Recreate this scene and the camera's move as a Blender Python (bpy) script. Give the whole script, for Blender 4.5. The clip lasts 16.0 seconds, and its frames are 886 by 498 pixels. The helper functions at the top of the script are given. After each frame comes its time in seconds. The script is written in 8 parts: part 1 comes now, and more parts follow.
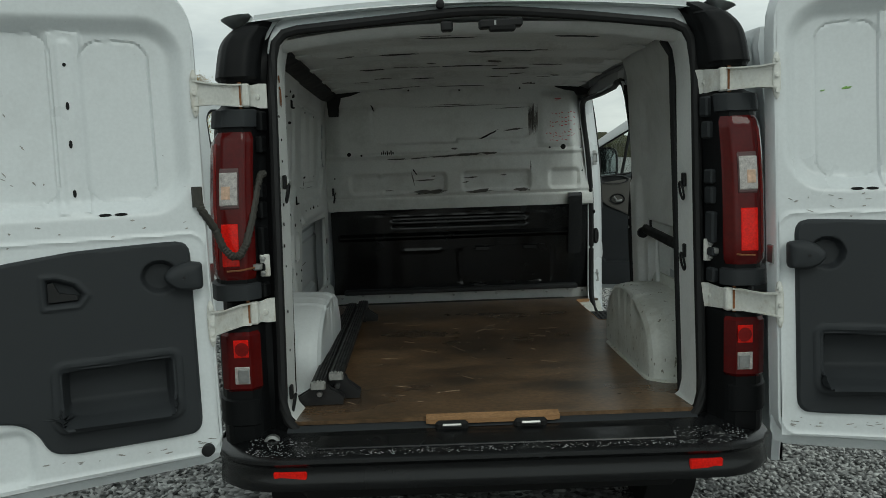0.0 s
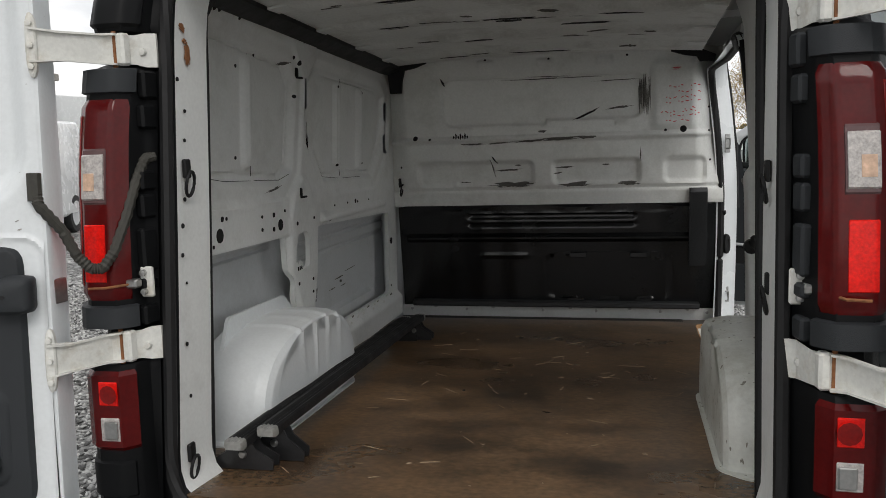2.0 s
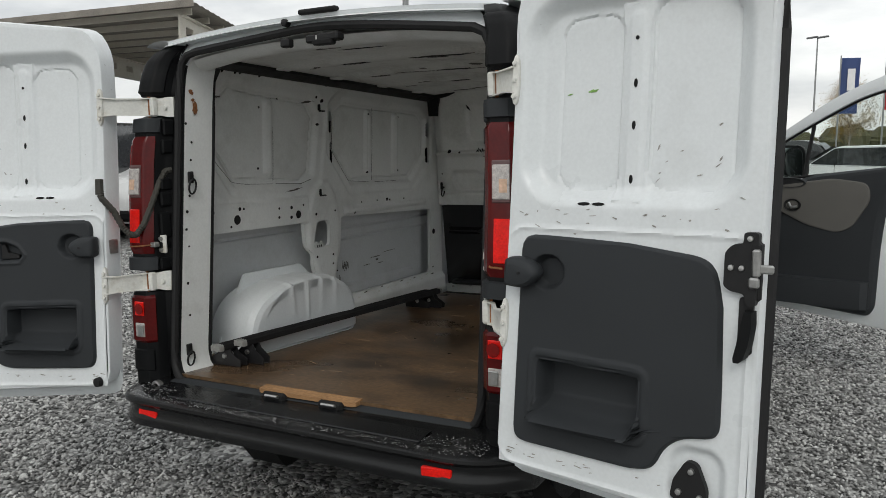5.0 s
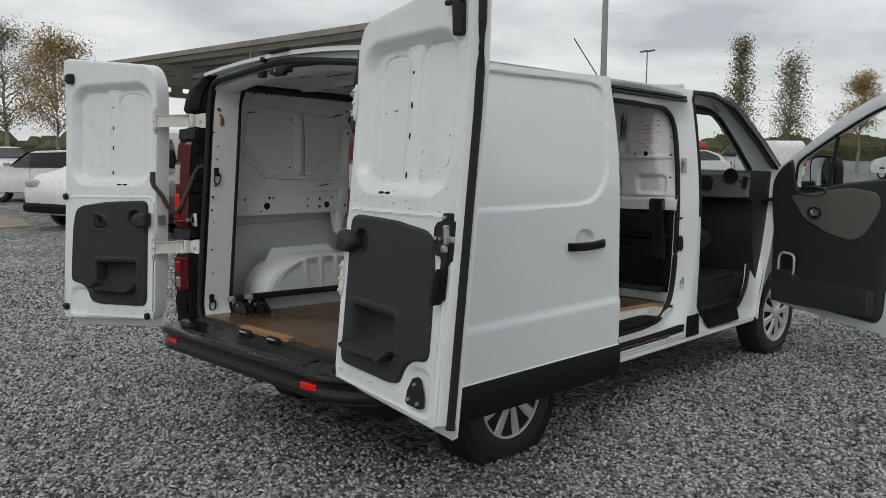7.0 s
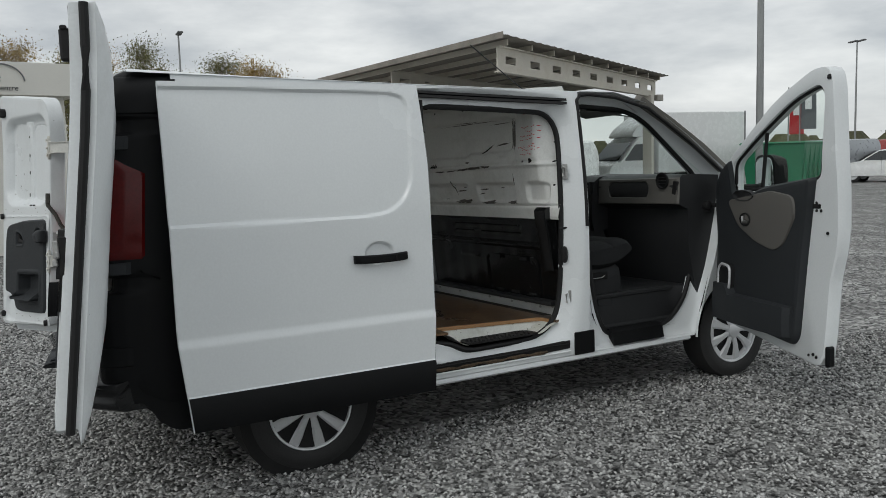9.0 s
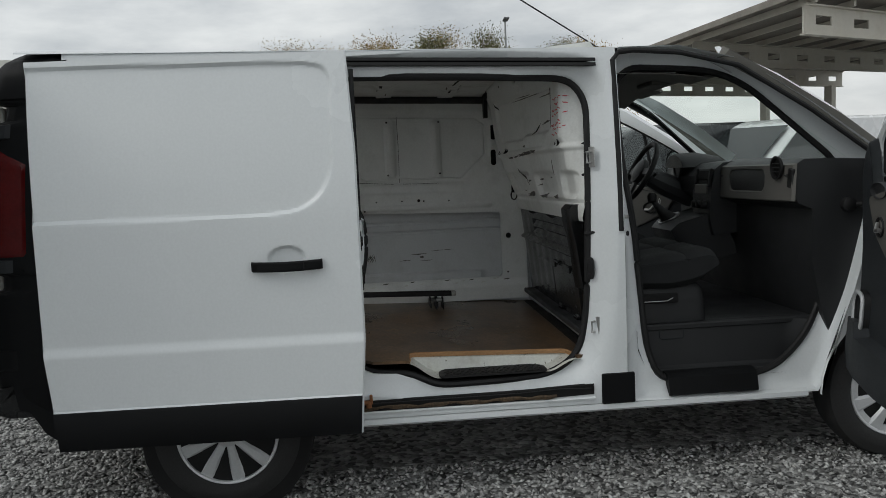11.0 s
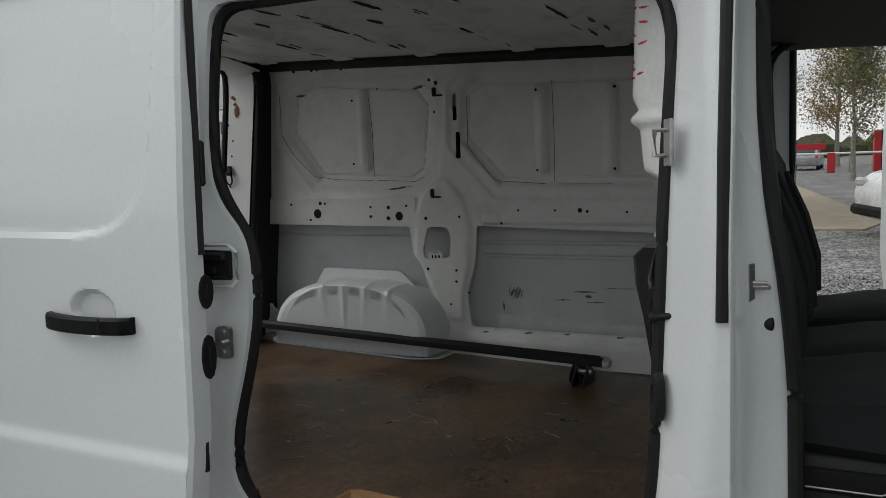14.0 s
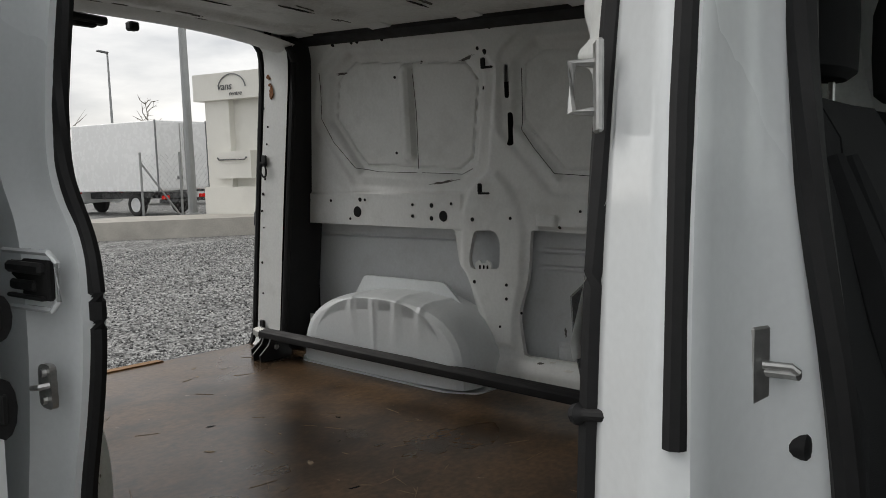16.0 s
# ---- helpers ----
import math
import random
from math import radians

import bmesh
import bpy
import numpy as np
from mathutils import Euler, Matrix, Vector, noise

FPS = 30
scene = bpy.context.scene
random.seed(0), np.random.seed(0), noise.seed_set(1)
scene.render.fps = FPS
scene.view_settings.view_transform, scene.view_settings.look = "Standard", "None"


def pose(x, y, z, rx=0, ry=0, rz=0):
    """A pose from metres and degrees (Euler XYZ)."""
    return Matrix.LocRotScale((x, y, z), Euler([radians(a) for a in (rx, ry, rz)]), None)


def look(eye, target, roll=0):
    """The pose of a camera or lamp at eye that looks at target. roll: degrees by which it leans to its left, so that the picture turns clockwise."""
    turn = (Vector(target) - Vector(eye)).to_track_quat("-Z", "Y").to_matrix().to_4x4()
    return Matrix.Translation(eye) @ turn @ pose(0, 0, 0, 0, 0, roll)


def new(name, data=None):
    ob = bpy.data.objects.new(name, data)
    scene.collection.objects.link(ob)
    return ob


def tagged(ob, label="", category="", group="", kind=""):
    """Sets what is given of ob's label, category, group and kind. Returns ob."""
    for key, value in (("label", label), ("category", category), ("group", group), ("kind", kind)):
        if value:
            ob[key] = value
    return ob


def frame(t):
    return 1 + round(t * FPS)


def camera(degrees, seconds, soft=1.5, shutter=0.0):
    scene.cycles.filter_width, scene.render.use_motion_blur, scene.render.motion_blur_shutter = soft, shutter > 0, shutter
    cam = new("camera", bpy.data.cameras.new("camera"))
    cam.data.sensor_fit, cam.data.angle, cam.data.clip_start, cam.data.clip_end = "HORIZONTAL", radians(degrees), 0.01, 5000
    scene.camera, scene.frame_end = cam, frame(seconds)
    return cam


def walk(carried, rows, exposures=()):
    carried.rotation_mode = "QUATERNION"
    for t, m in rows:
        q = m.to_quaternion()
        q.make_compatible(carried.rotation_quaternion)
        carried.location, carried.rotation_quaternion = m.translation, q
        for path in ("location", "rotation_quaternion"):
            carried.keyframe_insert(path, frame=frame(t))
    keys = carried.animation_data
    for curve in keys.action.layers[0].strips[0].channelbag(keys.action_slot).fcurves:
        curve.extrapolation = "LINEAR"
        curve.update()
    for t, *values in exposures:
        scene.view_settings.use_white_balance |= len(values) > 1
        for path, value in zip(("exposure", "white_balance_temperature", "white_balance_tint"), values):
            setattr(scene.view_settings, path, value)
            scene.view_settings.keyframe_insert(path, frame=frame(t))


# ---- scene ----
cam = camera(56.5, 16.0, 0.8)
LEAN = -1.4   # the parked van leans a little to its left
SIT = Matrix.Translation((0.85, 0, 0)) @ pose(0, 0, 0, 0, LEAN, 0) @ Matrix.Translation((-0.85, 0, 0))
PATH = [
    (0, (-0.081, -2.794, 1.64), (-0.134, -0.811, 1.392), -1.9),
    (0.5, (0.223, -2.593, 1.643), (-0.02, -0.623, 1.392), -2.0),
    (1, (0.423, -2.32, 1.617), (0.035, -0.374, 1.366), -2.0),
    (1.5, (0.489, -2.043, 1.578), (-0.006, -0.121, 1.328), -2.0),
    (2, (0.504, -1.782, 1.575), (-0.023, 0.13, 1.321), -1.8),
    (2.5, (0.534, -1.628, 1.559), (-0.026, 0.275, 1.301), -1.5),
    (3, (0.663, -1.628, 1.582), (0.015, 0.246, 1.322), -1.4),
    (3.5, (0.9, -1.79, 1.607), (0.171, 0.054, 1.347), -1.3),
    (4, (1.183, -2.027, 1.637), (0.387, -0.211, 1.383), -1.2),
    (4.5, (1.62, -2.213, 1.636), (0.711, -0.449, 1.385), -1.2),
    (5, (2.088, -2.355, 1.633), (1.05, -0.664, 1.388), -1.4),
    (5.2, (2.252, -2.411, 1.645), (1.178, -0.741, 1.403), -1.4),
    (7.3, (4.251, -1.985, 1.57), (2.697, -0.742, 1.371), -1.5),
    (7.5, (4.544, -1.8, 1.552), (2.948, -0.609, 1.368), -2.2),
    (8, (4.832, -1.378, 1.534), (3.178, -0.266, 1.359), -2.4),
    (8.5, (4.985, -0.833, 1.541), (3.275, 0.189, 1.366), -2.5),
    (9, (5.064, -0.29, 1.536), (3.283, 0.603, 1.36), -2.5),
    (9.2, (5.047, -0.071, 1.527), (3.221, 0.725, 1.351), -2.5),
    (11.3, (4.434, 2.178, 1.478), (2.442, 2.142, 1.3), -2.6),
    (11.5, (4.296, 2.344, 1.474), (2.306, 2.243, 1.297), -2.5),
    (12, (3.952, 2.637, 1.446), (1.981, 2.345, 1.271), -2.3),
    (12.5, (3.616, 2.833, 1.481), (1.679, 2.364, 1.305), -2.1),
    (13, (3.209, 3.017, 1.478), (1.325, 2.367, 1.302), -1.9),
    (13.5, (2.806, 3.094, 1.476), (0.995, 2.264, 1.303), -1.6),
    (14, (2.462, 3.128, 1.473), (0.719, 2.163, 1.299), -1.4),
    (14.5, (2.107, 3.176, 1.483), (0.456, 2.062, 1.308), -1.1),
    (15, (1.855, 3.174, 1.47), (0.311, 1.916, 1.294), -1.0),
    (15.5, (1.676, 3.136, 1.463), (0.175, 1.825, 1.286), -0.9),
    (16, (1.554, 3.17, 1.437), (0.053, 1.859, 1.268), -0.9),
]
walk(cam, [(t, SIT @ pose(0, 0, 0, 0, 0, -2.46) @ look(eye, target, roll)) for t, eye, target, roll in PATH],
     [(0, -0.05, 6350, -4), (1.0, 0.25, 6550, 6), (1.5, 0.42, 6600, 9), (2.5, 0.82, 6700, 11), (3.5, 0.93, 6700, 10), (5, 0.42, 6600, 8), (7.5, 0.1, 6500, 8), (9, 0.1, 6450, 7), (12, 0.0, 6450, 7), (13.5, 0.0, 6500, 8), (14.5, 0.4, 6600, 8), (16, 0.45, 6700, 10)])

# ---- world and light ----
world = bpy.data.worlds.new("overcast")
world.use_nodes = True
scene.world = world
wn, wl = world.node_tree.nodes, world.node_tree.links
wn.clear()
w_out = wn.new("ShaderNodeOutputWorld")
w_bg = wn.new("ShaderNodeBackground")
w_sky = wn.new("ShaderNodeTexSky")
w_sky.sky_type = "NISHITA"
w_sky.sun_disc = False
w_sky.sun_elevation, w_sky.sun_rotation = radians(35), radians(200)
w_co = wn.new("ShaderNodeTexCoord")
w_map = wn.new("ShaderNodeMapping")
w_map.inputs["Scale"].default_value = (1.6, 1.6, 5.5)
w_noise = wn.new("ShaderNodeTexNoise")
w_noise.inputs["Scale"].default_value, w_noise.inputs["Detail"].default_value, w_noise.inputs["Roughness"].default_value = 2.2, 7, 0.55
w_ramp = wn.new("ShaderNodeValToRGB")
w_ramp.color_ramp.elements[0].position, w_ramp.color_ramp.elements[0].color = 0.34, (4.6, 4.8, 5.1, 1)
w_ramp.color_ramp.elements[1].position, w_ramp.color_ramp.elements[1].color = 0.66, (8.6, 8.6, 8.6, 1)
w_mix = wn.new("ShaderNodeMixRGB")
w_mix.inputs[0].default_value = 0.93
wl.new(w_co.outputs["Generated"], w_map.inputs["Vector"])
wl.new(w_map.outputs["Vector"], w_noise.inputs["Vector"])
wl.new(w_noise.outputs["Fac"], w_ramp.inputs["Fac"])
wl.new(w_sky.outputs["Color"], w_mix.inputs[1])
wl.new(w_ramp.outputs["Color"], w_mix.inputs[2])
wl.new(w_mix.outputs["Color"], w_bg.inputs["Color"])
w_bg.inputs["Strength"].default_value = 0.1
wl.new(w_bg.outputs["Background"], w_out.inputs["Surface"])
sun_data = bpy.data.lights.new("sun", "SUN")
sun_data.energy, sun_data.angle, sun_data.color = 0.6, radians(25), (1, 0.97, 0.93)
sun = new("sun", sun_data)
sun.matrix_world = look((6, -14, 14), (0, 0, 0))


# ---- materials ----
def mat(name, base, rough=0.5, metal=0.0, var=0.12, scale=6.0, fine=90.0, bump=0.05, dirt=None, dirt_amount=0.0, dirt_scale=3.0, dirt_from=0.5, spec=0.5,
        coat=0.0, stretch=(1, 1, 1), scratch=None, scratch_level=0.66, scratch_stretch=(1, 1, 12), scratch_scale=9.0, alpha=1.0, transmission=0.0, emit=0.0):
    m = bpy.data.materials.new(name)
    m.use_nodes = True
    n, l = m.node_tree.nodes, m.node_tree.links
    b = n["Principled BSDF"]
    co = n.new("ShaderNodeTexCoord")
    mp = n.new("ShaderNodeMapping")
    mp.inputs["Scale"].default_value = stretch
    l.new(co.outputs["Object"], mp.inputs["Vector"])
    big, small = n.new("ShaderNodeTexNoise"), n.new("ShaderNodeTexNoise")
    big.inputs["Scale"].default_value, big.inputs["Detail"].default_value = scale, 5
    small.inputs["Scale"].default_value, small.inputs["Detail"].default_value = fine, 3
    for q in (big, small):
        l.new(mp.outputs["Vector"], q.inputs["Vector"])
    add = n.new("ShaderNodeMath")
    add.operation = "ADD"
    l.new(big.outputs["Fac"], add.inputs[0])
    l.new(small.outputs["Fac"], add.inputs[1])
    ramp = n.new("ShaderNodeMapRange")
    ramp.inputs["From Min"].default_value, ramp.inputs["From Max"].default_value = 0.7, 1.3
    ramp.inputs["To Min"].default_value, ramp.inputs["To Max"].default_value = 1 - var, 1 + var
    l.new(add.outputs[0], ramp.inputs["Value"])
    mul = n.new("ShaderNodeMixRGB")
    mul.blend_type = "MULTIPLY"
    mul.inputs[0].default_value = 1
    mul.inputs[1].default_value = (*base, 1)
    l.new(ramp.outputs["Result"], mul.inputs[2])
    colour = mul.outputs["Color"]
    if dirt:
        dn = n.new("ShaderNodeTexNoise")
        dn.inputs["Scale"].default_value, dn.inputs["Detail"].default_value, dn.inputs["Roughness"].default_value = dirt_scale, 8, 0.7
        l.new(mp.outputs["Vector"], dn.inputs["Vector"])
        dr = n.new("ShaderNodeMapRange")
        dr.inputs["From Min"].default_value, dr.inputs["From Max"].default_value = dirt_from, dirt_from + 0.22
        dr.inputs["To Max"].default_value = dirt_amount
        l.new(dn.outputs["Fac"], dr.inputs["Value"])
        dm = n.new("ShaderNodeMixRGB")
        l.new(dr.outputs["Result"], dm.inputs[0])
        l.new(colour, dm.inputs[1])
        dm.inputs[2].default_value = (*dirt, 1)
        colour = dm.outputs["Color"]
    if scratch:
        sm = n.new("ShaderNodeMapping")
        sm.inputs["Scale"].default_value = scratch_stretch
        l.new(co.outputs["Object"], sm.inputs["Vector"])
        sn = n.new("ShaderNodeTexNoise")
        sn.inputs["Scale"].default_value, sn.inputs["Detail"].default_value = scratch_scale, 4
        l.new(sm.outputs["Vector"], sn.inputs["Vector"])
        sr = n.new("ShaderNodeMapRange")
        sr.inputs["From Min"].default_value, sr.inputs["From Max"].default_value = scratch_level, scratch_level + 0.03
        l.new(sn.outputs["Fac"], sr.inputs["Value"])
        xm = n.new("ShaderNodeMixRGB")
        l.new(sr.outputs["Result"], xm.inputs[0])
        l.new(colour, xm.inputs[1])
        xm.inputs[2].default_value = (*scratch, 1)
        colour = xm.outputs["Color"]
    l.new(colour, b.inputs["Base Color"])
    rr = n.new("ShaderNodeMapRange")
    rr.inputs["From Min"].default_value, rr.inputs["From Max"].default_value = 0.3, 0.7
    rr.inputs["To Min"].default_value, rr.inputs["To Max"].default_value = max(0.02, rough - 0.07), min(1, rough + 0.09)
    l.new(big.outputs["Fac"], rr.inputs["Value"])
    l.new(rr.outputs["Result"], b.inputs["Roughness"])
    b.inputs["Metallic"].default_value = metal
    b.inputs["Specular IOR Level"].default_value = spec
    b.inputs["Coat Weight"].default_value = coat
    b.inputs["Coat Roughness"].default_value = 0.08
    b.inputs["Alpha"].default_value = alpha
    b.inputs["Transmission Weight"].default_value = transmission
    if emit:
        b.inputs["Emission Color"].default_value = (*base, 1)
        b.inputs["Emission Strength"].default_value = emit
    if bump:
        bp = n.new("ShaderNodeBump")
        bp.inputs["Strength"].default_value, bp.inputs["Distance"].default_value = bump, 0.01
        l.new(add.outputs[0], bp.inputs["Height"])
        l.new(bp.outputs["Normal"], b.inputs["Normal"])
    return m


def glass_mat(name, tint, mix):
    m = bpy.data.materials.new(name)
    m.use_nodes = True
    n, l = m.node_tree.nodes, m.node_tree.links
    n.clear()
    out, mx, tr, gl = n.new("ShaderNodeOutputMaterial"), n.new("ShaderNodeMixShader"), n.new("ShaderNodeBsdfTransparent"), n.new("ShaderNodeBsdfGlossy")
    tr.inputs["Color"].default_value = (*tint, 1)
    gl.inputs["Roughness"].default_value = mix
    mx.inputs[0].default_value = 0.07
    l.new(tr.outputs["BSDF"], mx.inputs[1])
    l.new(gl.outputs["BSDF"], mx.inputs[2])
    l.new(mx.outputs["Shader"], out.inputs["Surface"])
    return m


WHITE = mat("white_van_paint", (0.74, 0.77, 0.78), 0.22, var=0.03, scale=1.5, bump=0.0, coat=0.6)
INNER = mat("white_inner_paint", (0.76, 0.775, 0.76), 0.42, var=0.05, scale=4, bump=0.02, dirt=(0.42, 0.42, 0.39), dirt_amount=0.35, dirt_scale=5,
            scratch=(0.08, 0.075, 0.07), scratch_level=0.80, scratch_stretch=(2.2, 2.2, 14), scratch_scale=5)
DOORIN = mat("white_door_inner_paint", (0.72, 0.75, 0.76), 0.34, var=0.04, scale=3, bump=0.02, dirt=(0.5, 0.51, 0.5), dirt_amount=0.25, dirt_scale=4,
             scratch=(0.25, 0.24, 0.22), scratch_level=0.76, scratch_stretch=(5, 5, 12), scratch_scale=6)
# Much like the inner paint, in a darker grey.
SKIN = mat("grey_skin", (0.60, 0.62, 0.63), 0.45, var=0.05, scale=4, bump=0.02, dirt=(0.34, 0.34, 0.32), dirt_amount=0.3, dirt_scale=5)
BULK = mat("scuffed_bulkhead_paint", (0.76, 0.77, 0.745), 0.4, var=0.06, scale=4, bump=0.03, dirt=(0.4, 0.4, 0.36), dirt_amount=0.5, dirt_scale=4,
           scratch=(0.14, 0.135, 0.12), scratch_level=0.78, scratch_stretch=(1.6, 1, 16), scratch_scale=4.5)
ROOFIN = mat("roof_inner_paint", (0.72, 0.73, 0.71), 0.45, var=0.08, scale=3, bump=0.03, dirt=(0.3, 0.29, 0.26), dirt_amount=0.6, dirt_scale=5,
             scratch=(0.12, 0.12, 0.11), scratch_level=0.785, scratch_stretch=(2.5, 12, 2), scratch_scale=4)
ARCH = mat("worn_arch_paint", (0.66, 0.67, 0.62), 0.4, var=0.08, scale=5, bump=0.05, dirt=(0.36, 0.34, 0.26), dirt_amount=0.6, dirt_scale=7,
           scratch=(0.2, 0.19, 0.15), scratch_level=0.66, scratch_stretch=(3, 3, 1.2), scratch_scale=16)
BLACK = mat("black_textured_plastic", (0.006, 0.0064, 0.007), 0.5, spec=0.15, var=0.2, scale=5, fine=500, bump=0.12)
TRIM = mat("dark_grey_door_trim", (0.026, 0.029, 0.032), 0.6, spec=0.3, var=0.15, scale=4, fine=600, bump=0.15)
RUBBER = mat("black_rubber_seal", (0.010, 0.010, 0.0105), 0.6, spec=0.35, var=0.2, scale=20, bump=0.05)
GLOSSB = mat("black_plastic_sheet", (0.006, 0.0065, 0.007), 0.2, spec=0.5, var=0.2, scale=5, bump=0.08)
PLY = mat("brown_film_faced_plywood", (0.145, 0.088, 0.047), 0.30, spec=0.4, var=0.5, scale=1.4, fine=45, bump=0.02, stretch=(1, 1.4, 1),
          dirt=(0.026, 0.018, 0.012), dirt_amount=0.92, dirt_scale=2.1, dirt_from=0.43, scratch=(0.34, 0.26, 0.18), scratch_level=0.72, scratch_stretch=(5, 3, 4), scratch_scale=8)
PLYEDGE = mat("raw_plywood_edge", (0.36, 0.2, 0.09), 0.7, var=0.3, scale=9, fine=80, bump=0.1, stretch=(1, 1, 9))
REDL = mat("red_lamp_lens", (0.78, 0.012, 0.008), 0.12, var=0.2, scale=40, fine=160, bump=0.05, spec=0.35)
DARKL = mat("smoked_red_lamp_lens", (0.085, 0.004, 0.004), 0.12, var=0.15, scale=20, bump=0.02, spec=0.3)
CLEARL = mat("clear_lamp_lens", (0.46, 0.43, 0.41), 0.15, var=0.3, scale=60, fine=200, bump=0.12, coat=0.6)
STEEL = mat("bare_steel", (0.46, 0.46, 0.45), 0.35, 0.9, var=0.15, scale=20, bump=0.04)
CREAM = mat("stained_hinge_paint", (0.68, 0.68, 0.64), 0.4, var=0.1, scale=12, bump=0.03, dirt=(0.34, 0.27, 0.17), dirt_amount=0.5, dirt_scale=14)
RUST = mat("rust", (0.22, 0.09, 0.035), 0.85, var=0.35, scale=30, bump=0.2)
ALLOY = mat("silver_wheel_trim", (0.62, 0.63, 0.64), 0.34, 0.35, var=0.06, scale=8, bump=0.01)
TYRE = mat("tyre_rubber", (0.017, 0.017, 0.017), 0.75, var=0.3, scale=9, fine=120, bump=0.15)
SEAT = mat("charcoal_seat_cloth", (0.022, 0.023, 0.024), 0.9, spec=0.2, var=0.25, scale=10, fine=700, bump=0.25)
DASH = mat("dark_dashboard_plastic", (0.022, 0.023, 0.0245), 0.5, spec=0.4, var=0.15, scale=6, fine=500, bump=0.12)
DASHG = mat("grey_dashboard_plastic", (0.115, 0.11, 0.1), 0.55, var=0.1, scale=6, fine=500, bump=0.1)
LINER = mat("grey_headlining", (0.15, 0.145, 0.13), 0.9, var=0.08, scale=8, fine=400, bump=0.15)
GLASS = glass_mat("window_glass", (0.86, 0.92, 0.89), 0.0)
# Near-black: shade inside holes and under the body as colour; some black parts too.
HOLE = mat("hole_shade_and_black", (0.006, 0.006, 0.006), 0.9, bump=0)


# ---- mesh helpers ----
class Shape:
    """Vertices and faces gathered for one mesh."""

    def __init__(self):
        self.v, self.f = [], []

    def add(self, verts, faces):
        k = len(self.v)
        self.v += [tuple(p) for p in verts]
        self.f += [tuple(i + k for i in f) for f in faces]
        return self

    def box(self, c, s, m=None, ch=0.006):
        """A box with chamfered edges: centre, size, turn, chamfer."""
        hx, hy, hz = (q / 2 for q in s)
        ch = min(ch, hx * 0.6, hy * 0.6, hz * 0.6)
        pts, idx = [], {}
        for sx in (-1, 1):
            for sy in (-1, 1):
                for sz in (-1, 1):
                    for a in range(3):
                        e = [hx - ch, hy - ch, hz - ch]
                        e[a] += ch
                        idx[sx, sy, sz, a] = len(pts)
                        pts.append(Vector((sx * e[0], sy * e[1], sz * e[2])))
        faces = []
        for a in range(3):
            b, g = (a + 1) % 3, (a + 2) % 3
            for sa in (-1, 1):
                ring = []
                for sb, sg in ((-1, -1), (1, -1), (1, 1), (-1, 1)):
                    key = [0, 0, 0]
                    key[a], key[b], key[g] = sa, sb, sg
                    ring.append(idx[(*key, a)])
                faces.append(ring if sa > 0 else ring[::-1])
            for sb in (-1, 1):
                for sg in (-1, 1):
                    q = []
                    for sa in (-1, 1):
                        key = [0, 0, 0]
                        key[a], key[b], key[g] = sa, sb, sg
                        q.append((idx[(*key, b)], idx[(*key, g)]))
                    r = [q[0][0], q[0][1], q[1][1], q[1][0]]
                    faces.append(r if sb * sg < 0 else r[::-1])
        for sx in (-1, 1):
            for sy in (-1, 1):
                for sz in (-1, 1):
                    t = [idx[sx, sy, sz, a] for a in range(3)]
                    faces.append(t if sx * sy * sz > 0 else t[::-1])
        turn = m if m is not None else Matrix.Identity(4)
        return self.add([Vector(c) + (turn @ p if len(turn) == 3 else turn.to_3x3() @ p) for p in pts], faces)

    def sheet(self, nu, nv, fn):
        vs = [fn(i / nu, j / nv) for j in range(nv + 1) for i in range(nu + 1)]
        fs = [(j * (nu + 1) + i, j * (nu + 1) + i + 1, (j + 1) * (nu + 1) + i + 1, (j + 1) * (nu + 1) + i) for j in range(nv) for i in range(nu)]
        return self.add(vs, fs)

    def loft(self, rings, closed=True, caps=True):
        n = len(rings[0])
        vs = [p for r in rings for p in r]
        fs = []
        for k in range(len(rings) - 1):
            for i in range(n if closed else n - 1):
                j = (i + 1) % n
                fs.append((k * n + i, k * n + j, (k + 1) * n + j, (k + 1) * n + i))
        if caps and closed:
            fs.append(tuple(range(n))[::-1])
            fs.append(tuple((len(rings) - 1) * n + i for i in range(n)))
        return self.add(vs, fs)

    def tube(self, path, r, sides=8, closed=False, flat=1.0):
        """A round bar along a path; r may be one number or one for each point."""
        pts = [Vector(p) for p in path]
        n = len(pts)
        rings = []
        up = Vector((0, 0, 1))
        for i, p in enumerate(pts):
            a = pts[i - 1] if (i or closed) else pts[0]
            b = pts[(i + 1) % n] if (i < n - 1 or closed) else pts[-1]
            d = (b - a).normalized()
            s = d.cross(up)
            if s.length < 0.05:
                s = d.cross(Vector((1, 0, 0)))
            s.normalize()
            u = s.cross(d)
            rad = r[i] if isinstance(r, (list, tuple)) else r
            rings.append([p + rad * (math.cos(2 * math.pi * k / sides) * s + flat * math.sin(2 * math.pi * k / sides) * u) for k in range(sides)])
        if closed:
            rings.append(rings[0])
        return self.loft(rings, True, not closed)

    def lathe(self, profile, centre, axis="x", n=40, caps=True):
        """A turned body: profile of (along, radius)."""
        rings = []
        for a, r in profile:
            ring = []
            for k in range(n):
                c, s = math.cos(2 * math.pi * k / n) * r, math.sin(2 * math.pi * k / n) * r
                o = {"x": (a, c, s), "y": (s, a, c), "z": (c, s, a)}[axis]
                ring.append(Vector(centre) + Vector(o))
            rings.append(ring)
        return self.loft(rings, True, caps)

    def prism(self, outline, fn, lo, hi):
        """An outline of (u, v) drawn out from lo to hi; fn(u, v, w) gives the place."""
